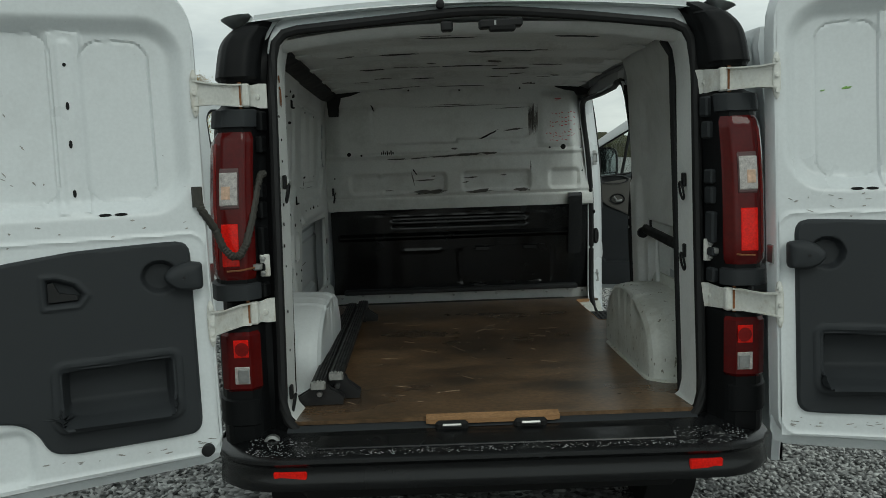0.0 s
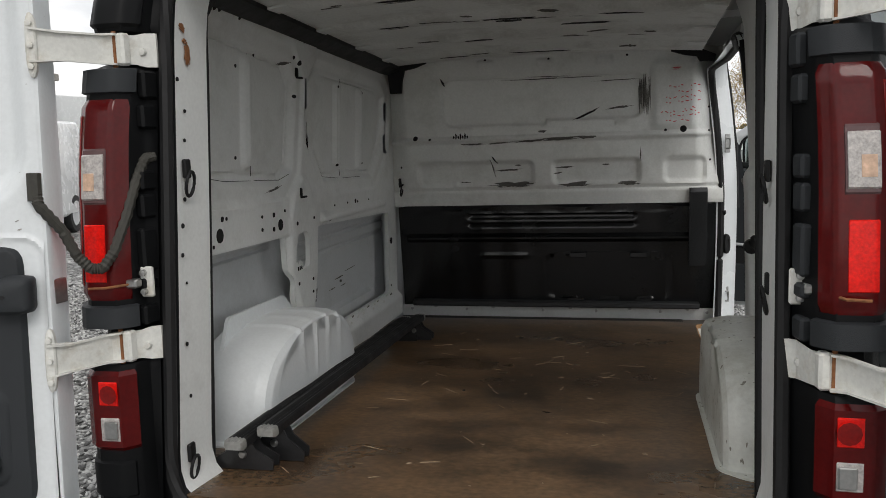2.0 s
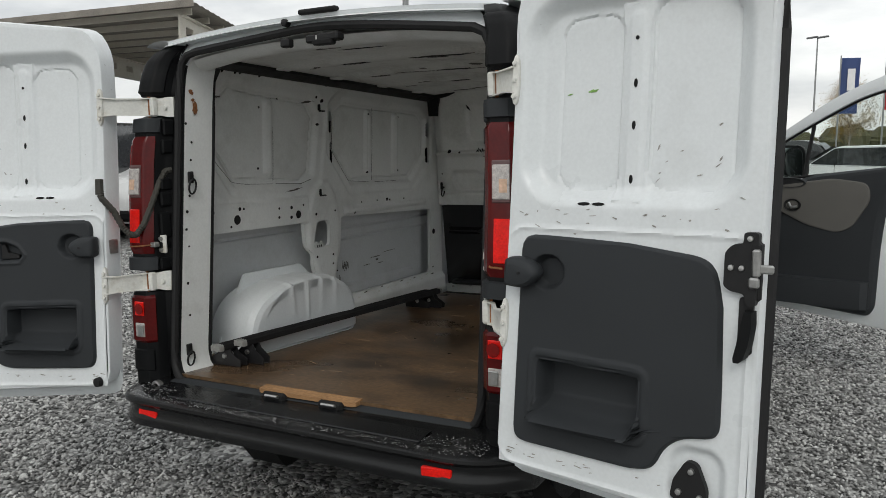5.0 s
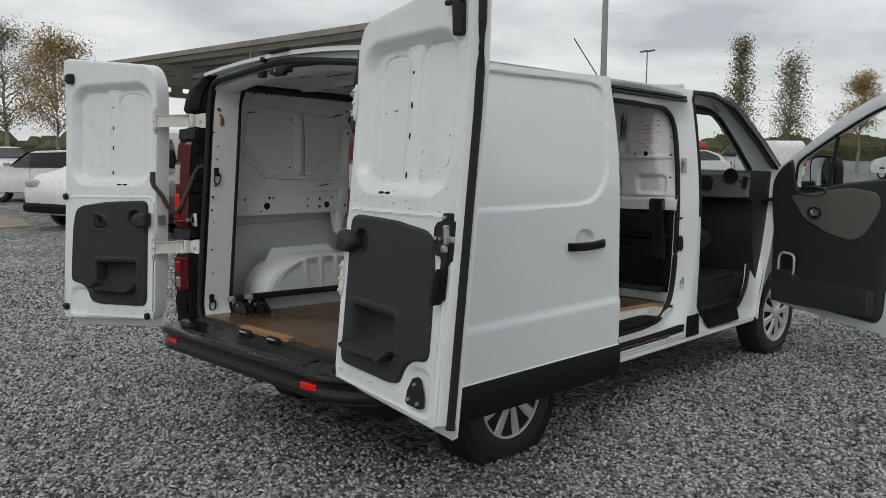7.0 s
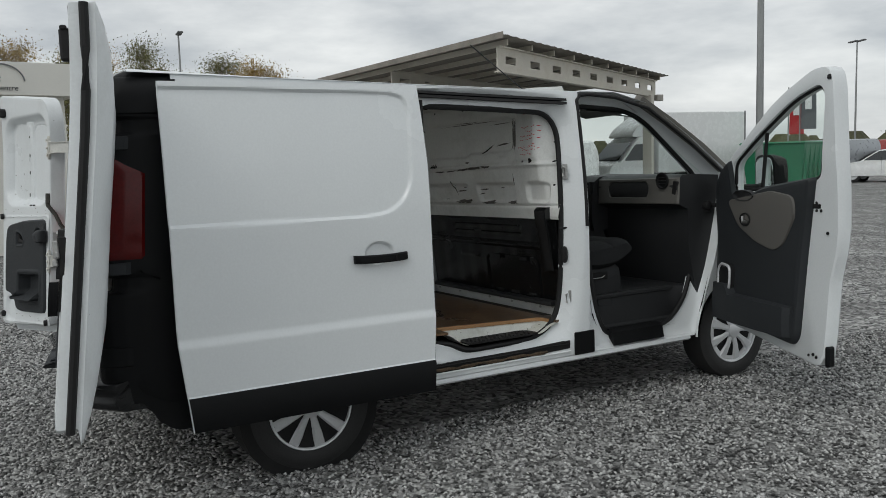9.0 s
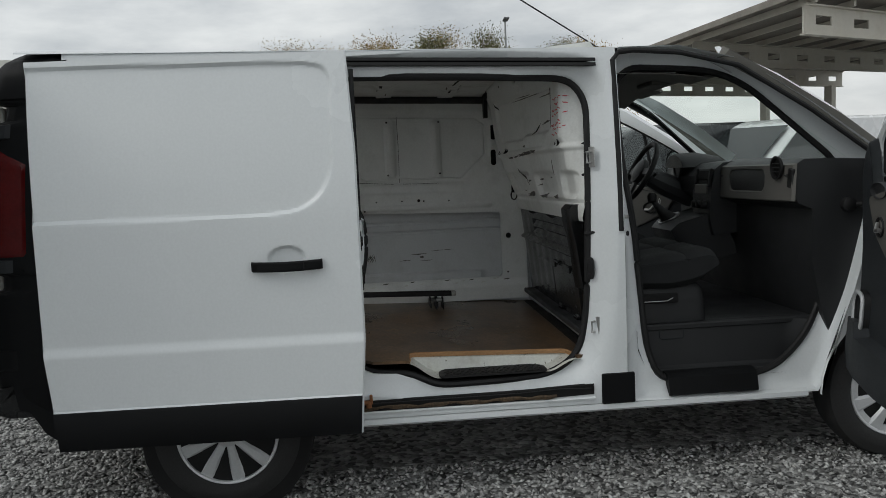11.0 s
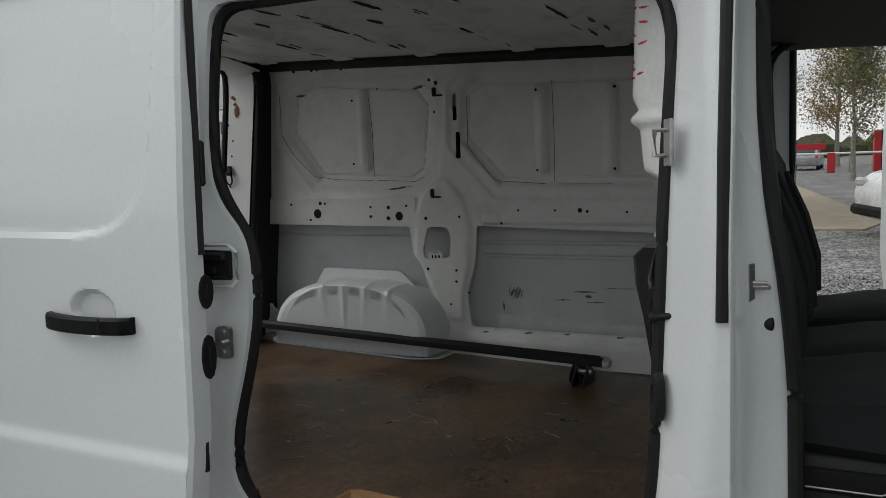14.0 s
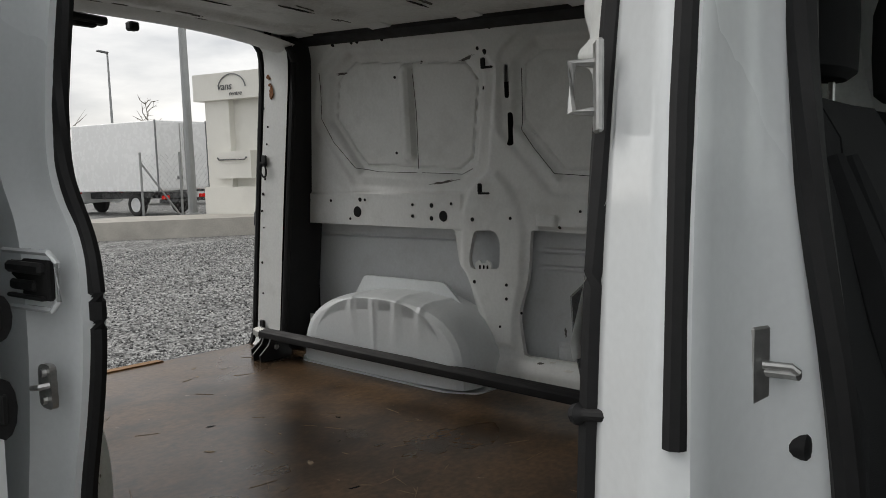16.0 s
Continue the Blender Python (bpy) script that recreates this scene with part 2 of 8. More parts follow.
        return self.loft([[fn(u, v, lo) for u, v in outline], [fn(u, v, hi) for u, v in outline]])

    def moved(self, m):
        self.v = [tuple(m @ Vector(p)) for p in self.v]
        return self

    def mesh(self, name, material, smooth=35):
        me = bpy.data.meshes.new(name)
        me.from_pydata(self.v, [], self.f)
        if smooth:
            bm = bmesh.new()
            bm.from_mesh(me)
            bmesh.ops.recalc_face_normals(bm, faces=bm.faces)
            bm.to_mesh(me)
            bm.free()
        me.materials.append(material)
        if smooth:
            me.polygons.foreach_set("use_smooth", [True] * len(me.polygons))
            me.set_sharp_from_angle(angle=radians(smooth))
        return me


def part(name, shape, material, parent, label="", smooth=35):
    ob = new(name, shape.mesh(name, material, smooth))
    ob.parent = parent
    if label:
        ob["label"] = label
    return ob


def thing(name, label, category, group="", at=None):
    ob = new(name)
    ob.empty_display_size = 0.2
    if at is not None:
        ob.matrix_world = at
    return tagged(ob, label, category, group)


def solo(name, shape, material, label, category, kind="", smooth=35, group=""):
    return tagged(new(name, shape.mesh(name, material, smooth)), label, category, group, kind)


def rounded(points, radii, step=6):
    """A closed outline with rounded corners."""
    out, n = [], len(points)
    for i in range(n):
        p, a, b = Vector(points[i]), Vector(points[i - 1]), Vector(points[(i + 1) % n])
        r = radii[i] if isinstance(radii, (list, tuple)) else radii
        if r <= 0:
            out.append(tuple(p))
            continue
        da, db = (a - p), (b - p)
        r = min(r, da.length * 0.48, db.length * 0.48)
        s, e = p + da.normalized() * r, p + db.normalized() * r
        for k in range(step + 1):
            t = k / step
            out.append(tuple((1 - t) ** 2 * s + 2 * t * (1 - t) * p + t * t * e))
    return out


def fan(outline, centre, n=144):
    """The outline met by n rays from its centre, so that two outlines can be joined."""
    out, cx, cy = [], centre[0], centre[1]
    m = len(outline)
    for k in range(n):
        a = 2 * math.pi * k / n
        dx, dy = math.cos(a), math.sin(a)
        best = 0
        for i in range(m):
            x1, y1 = outline[i][0] - cx, outline[i][1] - cy
            x2, y2 = outline[(i + 1) % m][0] - cx, outline[(i + 1) % m][1] - cy
            ex, ey = x2 - x1, y2 - y1
            det = ex * dy - ey * dx
            if abs(det) < 1e-12:
                continue
            s = (ex * y1 - ey * x1) / det
            t = (dx * y1 - dy * x1) / det
            if -1e-9 <= t <= 1 + 1e-9 and s > best:
                best = s
        out.append((cx + best * dx, cy + best * dy))
    return out


def soft(d, w):
    """1 inside (d negative), 0 outside, eased over w."""
    t = min(1, max(0, 0.5 - d / w))
    return t * t * (3 - 2 * t)


def inrect(u, v, u0, v0, u1, v1, r=0.0):
    """Signed distance to a rounded rectangle."""
    cx, cy, hx, hy = (u0 + u1) / 2, (v0 + v1) / 2, (u1 - u0) / 2 - r, (v1 - v0) / 2 - r
    dx, dy = abs(u - cx) - hx, abs(v - cy) - hy
    return math.hypot(max(dx, 0), max(dy, 0)) + min(max(dx, dy), 0) - r


BOXES = {}


def inpoly(u, v, pts):
    """Signed distance to a polygon; only roughly when far outside."""
    box = BOXES.get(id(pts))
    if box is None:
        box = BOXES[id(pts)] = (min(p[0] for p in pts), max(p[0] for p in pts), min(p[1] for p in pts), max(p[1] for p in pts), pts)
    away = max(box[0] - u, u - box[1], box[2] - v, v - box[3])
    if away > 0.09:
        return away
    d, sign, n = 1e9, 1, len(pts)
    for i in range(n):
        ax, ay = pts[i]
        bx, by = pts[i - 1]
        ex, ey, wx, wy = bx - ax, by - ay, u - ax, v - ay
        t = max(0, min(1, (wx * ex + wy * ey) / (ex * ex + ey * ey)))
        d = min(d, math.hypot(wx - ex * t, wy - ey * t))
        if (ay > v) != (by > v) and u < (bx - ax) * (v - ay) / (by - ay) + ax:
            sign = -sign
    return d * sign


# ---- the van: shell ----
REDM = mat("deep_red_lamp_lens", (0.20, 0.005, 0.004), 0.12, var=0.2, scale=40, fine=160, bump=0.04, spec=0.4)
DARKG = mat("grey_lamp_bezel", (0.11, 0.06, 0.06), 0.2, var=0.1, scale=20, bump=0.02)
WETB = mat("wet_black_plastic", (0.007, 0.0074, 0.008), 0.22, spec=0.4, var=0.2, scale=5, fine=300, bump=0.05)
DROP = mat("raindrop_water", (0.5, 0.5, 0.5), 0.05, var=0.0, bump=0, spec=0.6, transmission=0.6)
BULB = mat("amber_bulb_reflector", (0.62, 0.42, 0.30), 0.2, var=0.2, scale=60, bump=0.05)
van = thing("cargo_van", "white panel van parked on gravel with all its doors open", "van", at=SIT)


def floor_z(y):
    return 0.692 - 0.0348 * y


def rear_y(z):
    return 0.02 + 0.1 * (z - 0.65)


def roof_z(x, y):
    return 2.165 - 0.043 * min(y, 2.0) - 0.018 * max(0, y - 2.0) - 0.045 * (x / 0.8) ** 2


def side_x(z):
    """Half width of the outer skin at a height."""
    if z < 1.25:
        return 0.945 + 0.03 * math.sin(min(1, max(0, (z - 0.35) / 0.9)) * math.pi / 2)
    return 0.975 - 0.085 * ((z - 1.25) / 0.8) ** 1.7


# opening of the rear, in x and z
REAR_OPEN = rounded([(-0.735, 0.64), (0.745, 0.625), (0.755, 1.9), (0.735, 2.035), (0.30, 2.085), (0.0, 2.108), (-0.29, 2.085), (-0.715, 2.05), (-0.73, 1.9)],
                    [0.13, 0.13, 0.1, 0.13, 0.2, 0.2, 0.2, 0.13, 0.1], 8)
REAR_OUT = rounded([(-0.80, 0.60), (0.80, 0.60), (0.82, 1.2), (0.80, 1.9), (0.79, 2.11), (0, 2.165), (-0.79, 2.11), (-0.80, 1.9), (-0.82, 1.2)], 0.04, 3)
ro, ri = fan(REAR_OUT, (0, 1.3)), fan(REAR_OPEN, (0, 1.3))


def shrink(ring, k, c=(0, 1.3)):
    return [(c[0] + (x - c[0]) * (1 - k / math.hypot(x - c[0], z - c[1])), c[1] + (z - c[1]) * (1 - k / math.hypot(x - c[0], z - c[1]))) for x, z in ring]


r_in = shrink(ri, 0.012)
frame_rear = Shape().loft([[(x, rear_y(z) + 0.05, z) for x, z in ro], [(x, rear_y(z) + 0.012, z) for x, z in shrink(ri, -0.02)], [(x, rear_y(z) + 0.012, z) for x, z in ri],
                           [(x, rear_y(z) + 0.03, z) for x, z in r_in]], True, False)
head, sides = Shape(), Shape()
for f in frame_rear.f:
    side = head if sum(frame_rear.v[i][2] for i in f) / 4 > 1.99 else sides
    side.add([frame_rear.v[i] for i in f], [(0, 1, 2, 3)])
part("rear_header_skin", head, WHITE, van)
part("rear_door_frame", sides, BLACK, van)
# jamb: a deep white post on both sides and a header, open at the floor
part("rear_jamb", Shape().loft([[(x, rear_y(z) + d, max(z, floor_z(0.1) - 0.01)) for x, z in shrink(ri, k)] for k, d in ((0.012, 0.03), (0.013, 0.12), (0.016, 0.19))], True, False), INNER, van)
for s in (-1, 1):
    part("pillar_return", Shape().sheet(6, 24, lambda u, v, s=s: (s * (0.722 + 0.20 * u), rear_y(0.7 + 1.33 * v) + 0.19 + 0.03 * u, 0.66 + 1.38 * v)), RUBBER, van)
    part("pillar_edge_strip", Shape().tube([(s * 0.735, rear_y(z) + 0.205, z) for z in (0.69, 1.0, 1.4, 1.8, 1.95)] + [(s * 0.70, 0.36, 2.01)], 0.016, 8), RUBBER, van)
part("rear_seal", Shape().tube([(x, rear_y(z) + 0.004, z) for x, z in ri], 0.017, 8, True), RUBBER, van, "black rubber door seal")

# plywood floor with a cut-out for the side step
ply = rounded([(-0.70, 0.035), (0.715, 0.03), (0.72, 0.27), (0.87, 0.29), (0.87, 1.58), (0.92, 1.63), (0.92, 1.80), (0.742, 1.797), (0.750, 2.578), (0.905, 2.588), (0.86, 2.70), (-0.84, 2.70), (-0.88, 2.5), (-0.88, 0.29), (-0.72, 0.27)],
              [0, 0, 0, 0, 0, 0, 0, 0.035, 0.035, 0, 0, 0, 0, 0, 0], 4)
part("plywood_floor", Shape().prism(ply, lambda x, y, w: (x, y, floor_z(y) + w), -0.014, 0.0), PLY, van, "scratched brown plywood load floor")
part("raw_edge_strip", Shape().loft([[(x, 0.006 - 0.01 * e, floor_z(0) - 0.016), (x, 0.004 - 0.01 * e, floor_z(0) + 0.001), (x, 0.05, floor_z(0) + 0.004), (x, 0.05, floor_z(0) - 0.016)] for x, e in ((-0.235, 0), (-0.215, 1), (0.215, 1), (0.235, 0))]),
     PLYEDGE, van, "raw splintered plywood edge")
part("step_edge_strip", Shape().loft([[(x, y, floor_z(y) + h) for x, y, h in ((px, py, -0.020), (px + ax * 0.007, py + ay * 0.007, -0.020), (px + ax * 0.006, py + ay * 0.006, -0.001), (px, py, 0.002))] for px, py, ax, ay in
     ((0.85, 1.799, 0, 1), (0.79, 1.799, 0, 1), (0.760, 1.803, 0.5, 0.8), (0.746, 1.830, 1, 0.2), (0.746, 2.0, 1, 0), (0.748, 2.18, 1, 0), (0.748, 2.36, 1, 0), (0.751, 2.545, 1, -0.2), (0.765, 2.571, 0.5, -0.8), (0.80, 2.579, 0, -1), (0.845, 2.582, 0, -1))]), PLYEDGE, van, "raw tan plywood edge round the step")
part("floor_pan", Shape().box((-0.08, 1.4, 0.585), (1.56, 2.62, 0.03)), BLACK, van)

# left inner wall, pressed sheet
P_FRONT = [(1.40, 1.87), (1.50, 1.935), (2.38, 1.895), (2.47, 1.83), (2.465, 1.585), (2.28, 1.41), (1.585, 1.42), (1.39, 1.63)]
P_REAR = [(0.45, 1.905), (0.575, 1.985), (1.20, 1.925), (1.28, 1.825), (1.235, 1.49), (1.14, 1.43), (0.605, 1.46), (0.415, 1.695)]
L_FRONT = [(1.47, 1.245), (2.51, 1.212), (2.512, 0.77), (1.43, 0.77), (1.405, 0.925), (1.455, 1.06)]
L_REAR = [(0.275, 1.25), (1.117, 1.24), (1.135, 1.10), (1.185, 1.06), (1.20, 0.97), (1.285, 0.79), (1.285, 0.66), (0.43, 0.70), (0.25, 0.82)]


CUT = rounded([(1.200, 1.088), (1.335, 1.095), (1.342, 1.20), (1.318, 1.242), (1.220, 1.238), (1.192, 1.13)], 0.022, 4)
OPENINGS = [rounded(L_FRONT, [0.012, 0.012, 0.03, 0.02, 0.05, 0.06], 5), rounded(L_REAR, [0.012, 0.012, 0.04, 0.05, 0.06, 0.05, 0.02, 0.05, 0.03], 5), CUT,
            rounded([(1.366, 1.73), (1.366, 1.852), (1.386, 1.852), (1.386, 1.73)], 0.009, 3), rounded([(1.376, 1.556), (1.376, 1.678), (1.396, 1.678), (1.398, 1.556)], 0.009, 3),
            rounded([(2.465, 1.70), (2.465, 1.802), (2.499, 1.802), (2.499, 1.70)], 0.015, 3), rounded([(2.461, 1.53), (2.461, 1.634), (2.495, 1.634), (2.495, 1.53)], 0.015, 3)]


GUSSET = [(1.20, 1.40), (1.16, 1.30), (1.15, 1.10), (1.22, 0.98), (1.30, 0.80), (1.39, 0.80), (1.395, 0.92), (1.43, 1.06), (1.44, 1.25), (1.40, 1.38), (1.33, 1.46), (1.28, 1.46)]


def wall_base(z):
    base = 0.862 + 0.05 * (1.35 - z) * (1 if z > 1.35 else 0.55)
    return base - (0.5 * (z - 1.96) ** 1.3 if z > 1.96 else 0)


def wall_x(y, z):
    """The pressed inner sheet of the left wall."""
    d = 0.0
    for poly in (P_FRONT, P_REAR):
        q = inpoly(y, z, poly)
        d += 0.024 * soft(q + 0.012, 0.034) + 0.012 * soft(q - 0.05, 0.02) + 0.012 * soft(abs(q + 0.045) - 0.002, 0.009)
    for yc, z0, z1 in ((0.872, 1.51, 1.90), (1.787, 1.475, 1.865), (2.095, 1.46, 1.85)):
        d -= 0.019 * soft(inrect(y, z, yc - 0.032, z0, yc + 0.030, z1, 0.03), 0.018)
        d -= 0.006 * soft(inrect(y, z, yc - 0.012, z0 + 0.03, yc + 0.012, z1 - 0.03, 0.012), 0.012)
    d -= 0.014 * soft(inpoly(y, z, GUSSET), 0.03)
    d -= 0.010 * soft(inrect(y, z, 1.50, 1.255, 2.45, 1.285, 0.012), 0.015)                # ledge over the front opening
    d -= 0.010 * soft(inrect(y, z, 1.50, 1.255, 1.585, 1.30, 0.012), 0.012)
    d -= 0.008 * soft(inrect(y, z, 0.24, 1.24, 1.16, 1.384, 0.004), 0.008)                 # belt plate
    if z < 0.77:
        d -= 0.03 * soft(z - 0.735, 0.05)
    return -(wall_base(z) + d)


def nearest(pts, u, v):
    """Nearest place on a closed outline, and how far it is."""
    best = (9, u, v)
    for k in range(len(pts)):
        ax, ay = pts[k - 1]
        ex, ey = pts[k][0] - ax, pts[k][1] - ay
        t = max(0, min(1, ((u - ax) * ex + (v - ay) * ey) / (ex * ex + ey * ey + 1e-12)))
        d = math.hypot(ax + ex * t - u, ay + ey * t - v)
        if d < best[0]:
            best = (d, ax + ex * t, ay + ey * t)
    return best


def opened_sheet(nu, nv, y0, y1, z0, z1a, z1b, fn, openings):
    """A grid sheet with outlines cut out of it; its edge points slide onto the outlines."""
    pts, keep = [], []
    boxes = [(min(p[0] for p in o) - 0.01, max(p[0] for p in o) + 0.01, min(p[1] for p in o) - 0.01, max(p[1] for p in o) + 0.01) for o in openings]
    for j in range(nv + 1):
        for i in range(nu + 1):
            u = i / nu
            y, z = y0 + (y1 - y0) * u, z0 + (z1a + (z1b - z1a) * u - z0) * j / nv
            inside = 0
            for o, b in zip(openings, boxes):
                if b[0] < y < b[1] and b[2] < z < b[3]:
                    d, py, pz = nearest(o, y, z)
                    if d < 0.0048:
                        y, z, inside = py, pz, 1
                    elif inpoly(y, z, o) < 0:
                        inside = 2
            pts.append(fn(y, z))
            keep.append(inside)
    faces = []
    for j in range(nv):
        for i in range(nu):
            f = (j * (nu + 1) + i, j * (nu + 1) + i + 1, (j + 1) * (nu + 1) + i + 1, (j + 1) * (nu + 1) + i)
            ks = [keep[q] for q in f]
            if 2 in ks or ks == [1, 1, 1, 1]:
                continue
            faces.append(f)
    used = sorted({q for f in faces for q in f})
    where = {q: k for k, q in enumerate(used)}
    return Shape().add([pts[q] for q in used], [tuple(where[q] for q in f) for f in faces])


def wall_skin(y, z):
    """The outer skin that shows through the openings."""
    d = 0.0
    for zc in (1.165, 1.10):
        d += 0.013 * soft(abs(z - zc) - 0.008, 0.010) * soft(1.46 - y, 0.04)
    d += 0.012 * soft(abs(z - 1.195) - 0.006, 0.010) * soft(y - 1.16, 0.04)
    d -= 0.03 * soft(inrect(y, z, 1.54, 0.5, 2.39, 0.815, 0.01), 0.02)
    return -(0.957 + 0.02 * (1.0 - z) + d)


part("side_wall_panel", opened_sheet(330, 200, 0.235, 2.68, 0.62, 2.07, 1.97, lambda y, z: (wall_x(y, z), y, z), OPENINGS), INNER, van, "white pressed steel side wall with open bays")
# Thin black lines: gaps round the panels, and a drawn shadow beside two ribs.
for run in (((0.398, 1.908), (0.389, 1.709), (0.455, 1.606), (0.579, 1.490), (0.700, 1.472), (0.910, 1.464)), ((0.905, 1.905), (0.918, 1.70), (0.915, 1.48)), ((0.935, 1.464), (1.144, 1.455), (1.205, 1.475)),
            ((1.429, 1.836), (1.425, 1.614), (1.480, 1.545), (1.565, 1.450), (1.80, 1.432)), ((1.838, 1.880), (1.842, 1.65), (1.838, 1.44)), ((1.86, 1.430), (2.103, 1.426))):
    pts = [(a[0] + (b[0] - a[0]) * k / 8, a[1] + (b[1] - a[1]) * k / 8) for a, b in zip(run, run[1:]) for k in range(8)] + [run[-1]]
    part("gap_and_shade_line", Shape().tube([(wall_x(y, z) + 0.0002, y, z) for y, z in pts], 0.0013, 5), BLACK, van)
for o in OPENINGS[:3]:
    part("bay_flange", Shape().loft([[(wall_x(y, z) - w, y, z) for y, z in o] for w in (0.0, 0.014, 0.020)], True, False), INNER, van)
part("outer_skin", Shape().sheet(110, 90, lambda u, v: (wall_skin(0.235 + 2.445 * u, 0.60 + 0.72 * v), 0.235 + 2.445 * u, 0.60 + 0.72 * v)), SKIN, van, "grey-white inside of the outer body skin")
# Added sheet behind the wall slots; its near-black colour stands for shade.
part("slot_shade", Shape().sheet(4, 4, lambda u, v: (-0.93, 1.30 + 1.3 * u, 1.5 + 0.4 * v)), HOLE, van)
# right inner wall between the rear post and the sliding door
P_RIGHT = [(0.62, 1.85), (0.70, 1.92), (1.20, 1.90), (1.28, 1.80), (1.25, 1.55), (1.15, 1.47), (0.75, 1.47), (0.64, 1.60)]
L_RIGHT = [(0.32, 1.24), (1.18, 1.24), (1.22, 0.70), (0.34, 0.70)]


def wall_right(y, z):
    base = 0.862 + 0.05 * (1.35 - z) * (1 if z > 1.35 else 0.55)
    if z > 1.96:
        base -= 0.5 * (z - 1.96) ** 1.3
    q = inpoly(y, z, P_RIGHT)
    d = 0.022 * soft(q + 0.01, 0.05) + 0.008 * soft(q - 0.045, 0.03) + 0.1 * soft(inpoly(y, z, L_RIGHT), 0.02)
    d -= 0.03 * soft(inrect(y, z, 1.28, 0.7, 1.42, 1.45, 0.04), 0.05)
    return base + d


part("side_wall_panel", Shape().sheet(90, 90, lambda u, v: (wall_right(0.235 + 1.23 * u, 0.62 + 1.44 * v), 0.235 + 1.23 * u, 0.62 + 1.44 * v)), INNER, van)

# bulkhead: white upper pressing, black sheet below


def bulk_y(x, z):
    k = min(1, max(0, (x + 0.54) / 1.1))
    y = float(np.interp(z, (1.23, 1.35, 1.5, 1.6, 1.7, 1.9, 2.0, 2.06), (2.635, 2.592, 2.53, 2.50, 2.475, 2.452, 2.41, 2.37))) * (1 - k)
    y += float(np.interp(z, (1.23, 1.35, 1.5, 1.6, 1.7, 1.9, 2.0, 2.06), (2.645, 2.62, 2.60, 2.59, 2.595, 2.60, 2.58, 2.54))) * k
    y += (0.11 * soft(0.80 + x, 0.14) if x < 0 else 0.16 * soft(0.81 - x, 0.13)) * min(1, max(0, (z - 1.25) / 0.35))
    d = 0.022 * soft(inrect(x, z, -0.54, 1.68 - 0.02 * (x < 0), 0.49, 1.905, 0.06), 0.022)
    d -= 0.018 * soft(inrect(x, z, -0.86, 1.575, 0.88, 1.60, 0.01), 0.02)
    for x0, x1 in ((-0.70, -0.50), (-0.50, -0.08), (0.03, 0.47), (0.60, 0.80)):
        d += 0.03 * soft(inrect(x, z, x0, 1.345, x1, 1.465, 0.03), 0.03)
    d += 0.012 * soft(inrect(x, z, -0.86, 1.31, 0.88, 1.325, 0.004), 0.02)
    d -= 0.02 * soft(inrect(x, z, 0.54, 1.62, 0.75, 1.95, 0.03), 0.05)
    for xc in (-0.3, 0.0, 0.3):
        d -= 0.012 * soft(inrect(x, z, xc - 0.04, 1.955, xc + 0.04, 1.985, 0.01), 0.02)
    for xc, w in ((-0.42, 0.03), (0.0, 0.02), (0.38, 0.03)):
        d -= 0.008 * soft(inrect(x, z, xc - w, 1.645, xc + w, 1.665, 0.006), 0.015)
    return y + d


part("bulkhead_panel", Shape().sheet(260, 130, lambda u, v: (-0.86 + 1.75 * u, bulk_y(-0.86 + 1.75 * u, 1.232 + 0.83 * v), 1.232 + 0.83 * v)), BULK, van, "scuffed white bulkhead panel with black scrape marks")


def black_y(x, z):
    y = 2.715 - 0.11 * (z - 0.62)
    d = 0.0
    for z0, z1, x0, x1 in ((1.155, 1.18, -0.45, 0.45), (1.115, 1.13, -0.45, 0.45)):
        d += 0.012 * soft(inrect(x, z, x0, z0, x1, z1, 0.008), 0.012)
    d -= 0.03 * soft(inrect(x, z, -0.8, 1.035, 0.8, 1.065, 0.012), 0.02)
    d += 0.006 * soft(inrect(x, z, -0.02, 0.72, 0.62, 0.95, 0.03), 0.012)
    d -= 0.01 * soft(inrect(x, z, -0.38, 0.945, -0.12, 0.955, 0.004), 0.01)
    for xc, zc in ((0.12, 0.945), (0.48, 0.94), (0.1, 0.72), (0.5, 0.72)):
        d -= 0.012 * soft(inrect(x, z, xc - 0.045, zc - 0.012, xc + 0.045, zc + 0.012, 0.008), 0.012)
    return y + d


part("bulkhead_liner", Shape().sheet(130, 60, lambda u, v: (-0.845 + 1.70 * u, black_y(-0.845 + 1.70 * u, 0.625 + 0.60 * v) - 0.012 * math.exp(-((u * 9) % 1 - 0.5) ** 2 * 8) * (0.3 if 0.05 < v < 0.95 else 0), 0.625 + 0.60 * v + (0.012 * math.sin(u * 19) if v > 0.98 else 0))),
     GLOSSB, van, "black plastic sheet screwed over the lower bulkhead")
part("liner_flap", Shape().loft([[(x, y + 0.006 * math.sin(z * 60), z) for x, y in ((0.72, yf), (0.80, yf + 0.012), (0.81, yf + 0.02), (0.80, 2.67), (0.72, 2.67))] for z, yf in ((0.90, 2.64), (0.96, 2.622), (1.06, 2.612), (1.16, 2.596), (1.23, 2.588), (1.29, 2.572), (1.31, 2.60))]), GLOSSB, van, "torn curled edge of the black sheet")
part("bulkhead_foot", Shape().sheet(40, 3, lambda u, v: (-0.86 + 1.73 * u, 2.725 - 0.025 * v, floor_z(2.7) - 0.01 + 0.075 * v)), INNER, van)
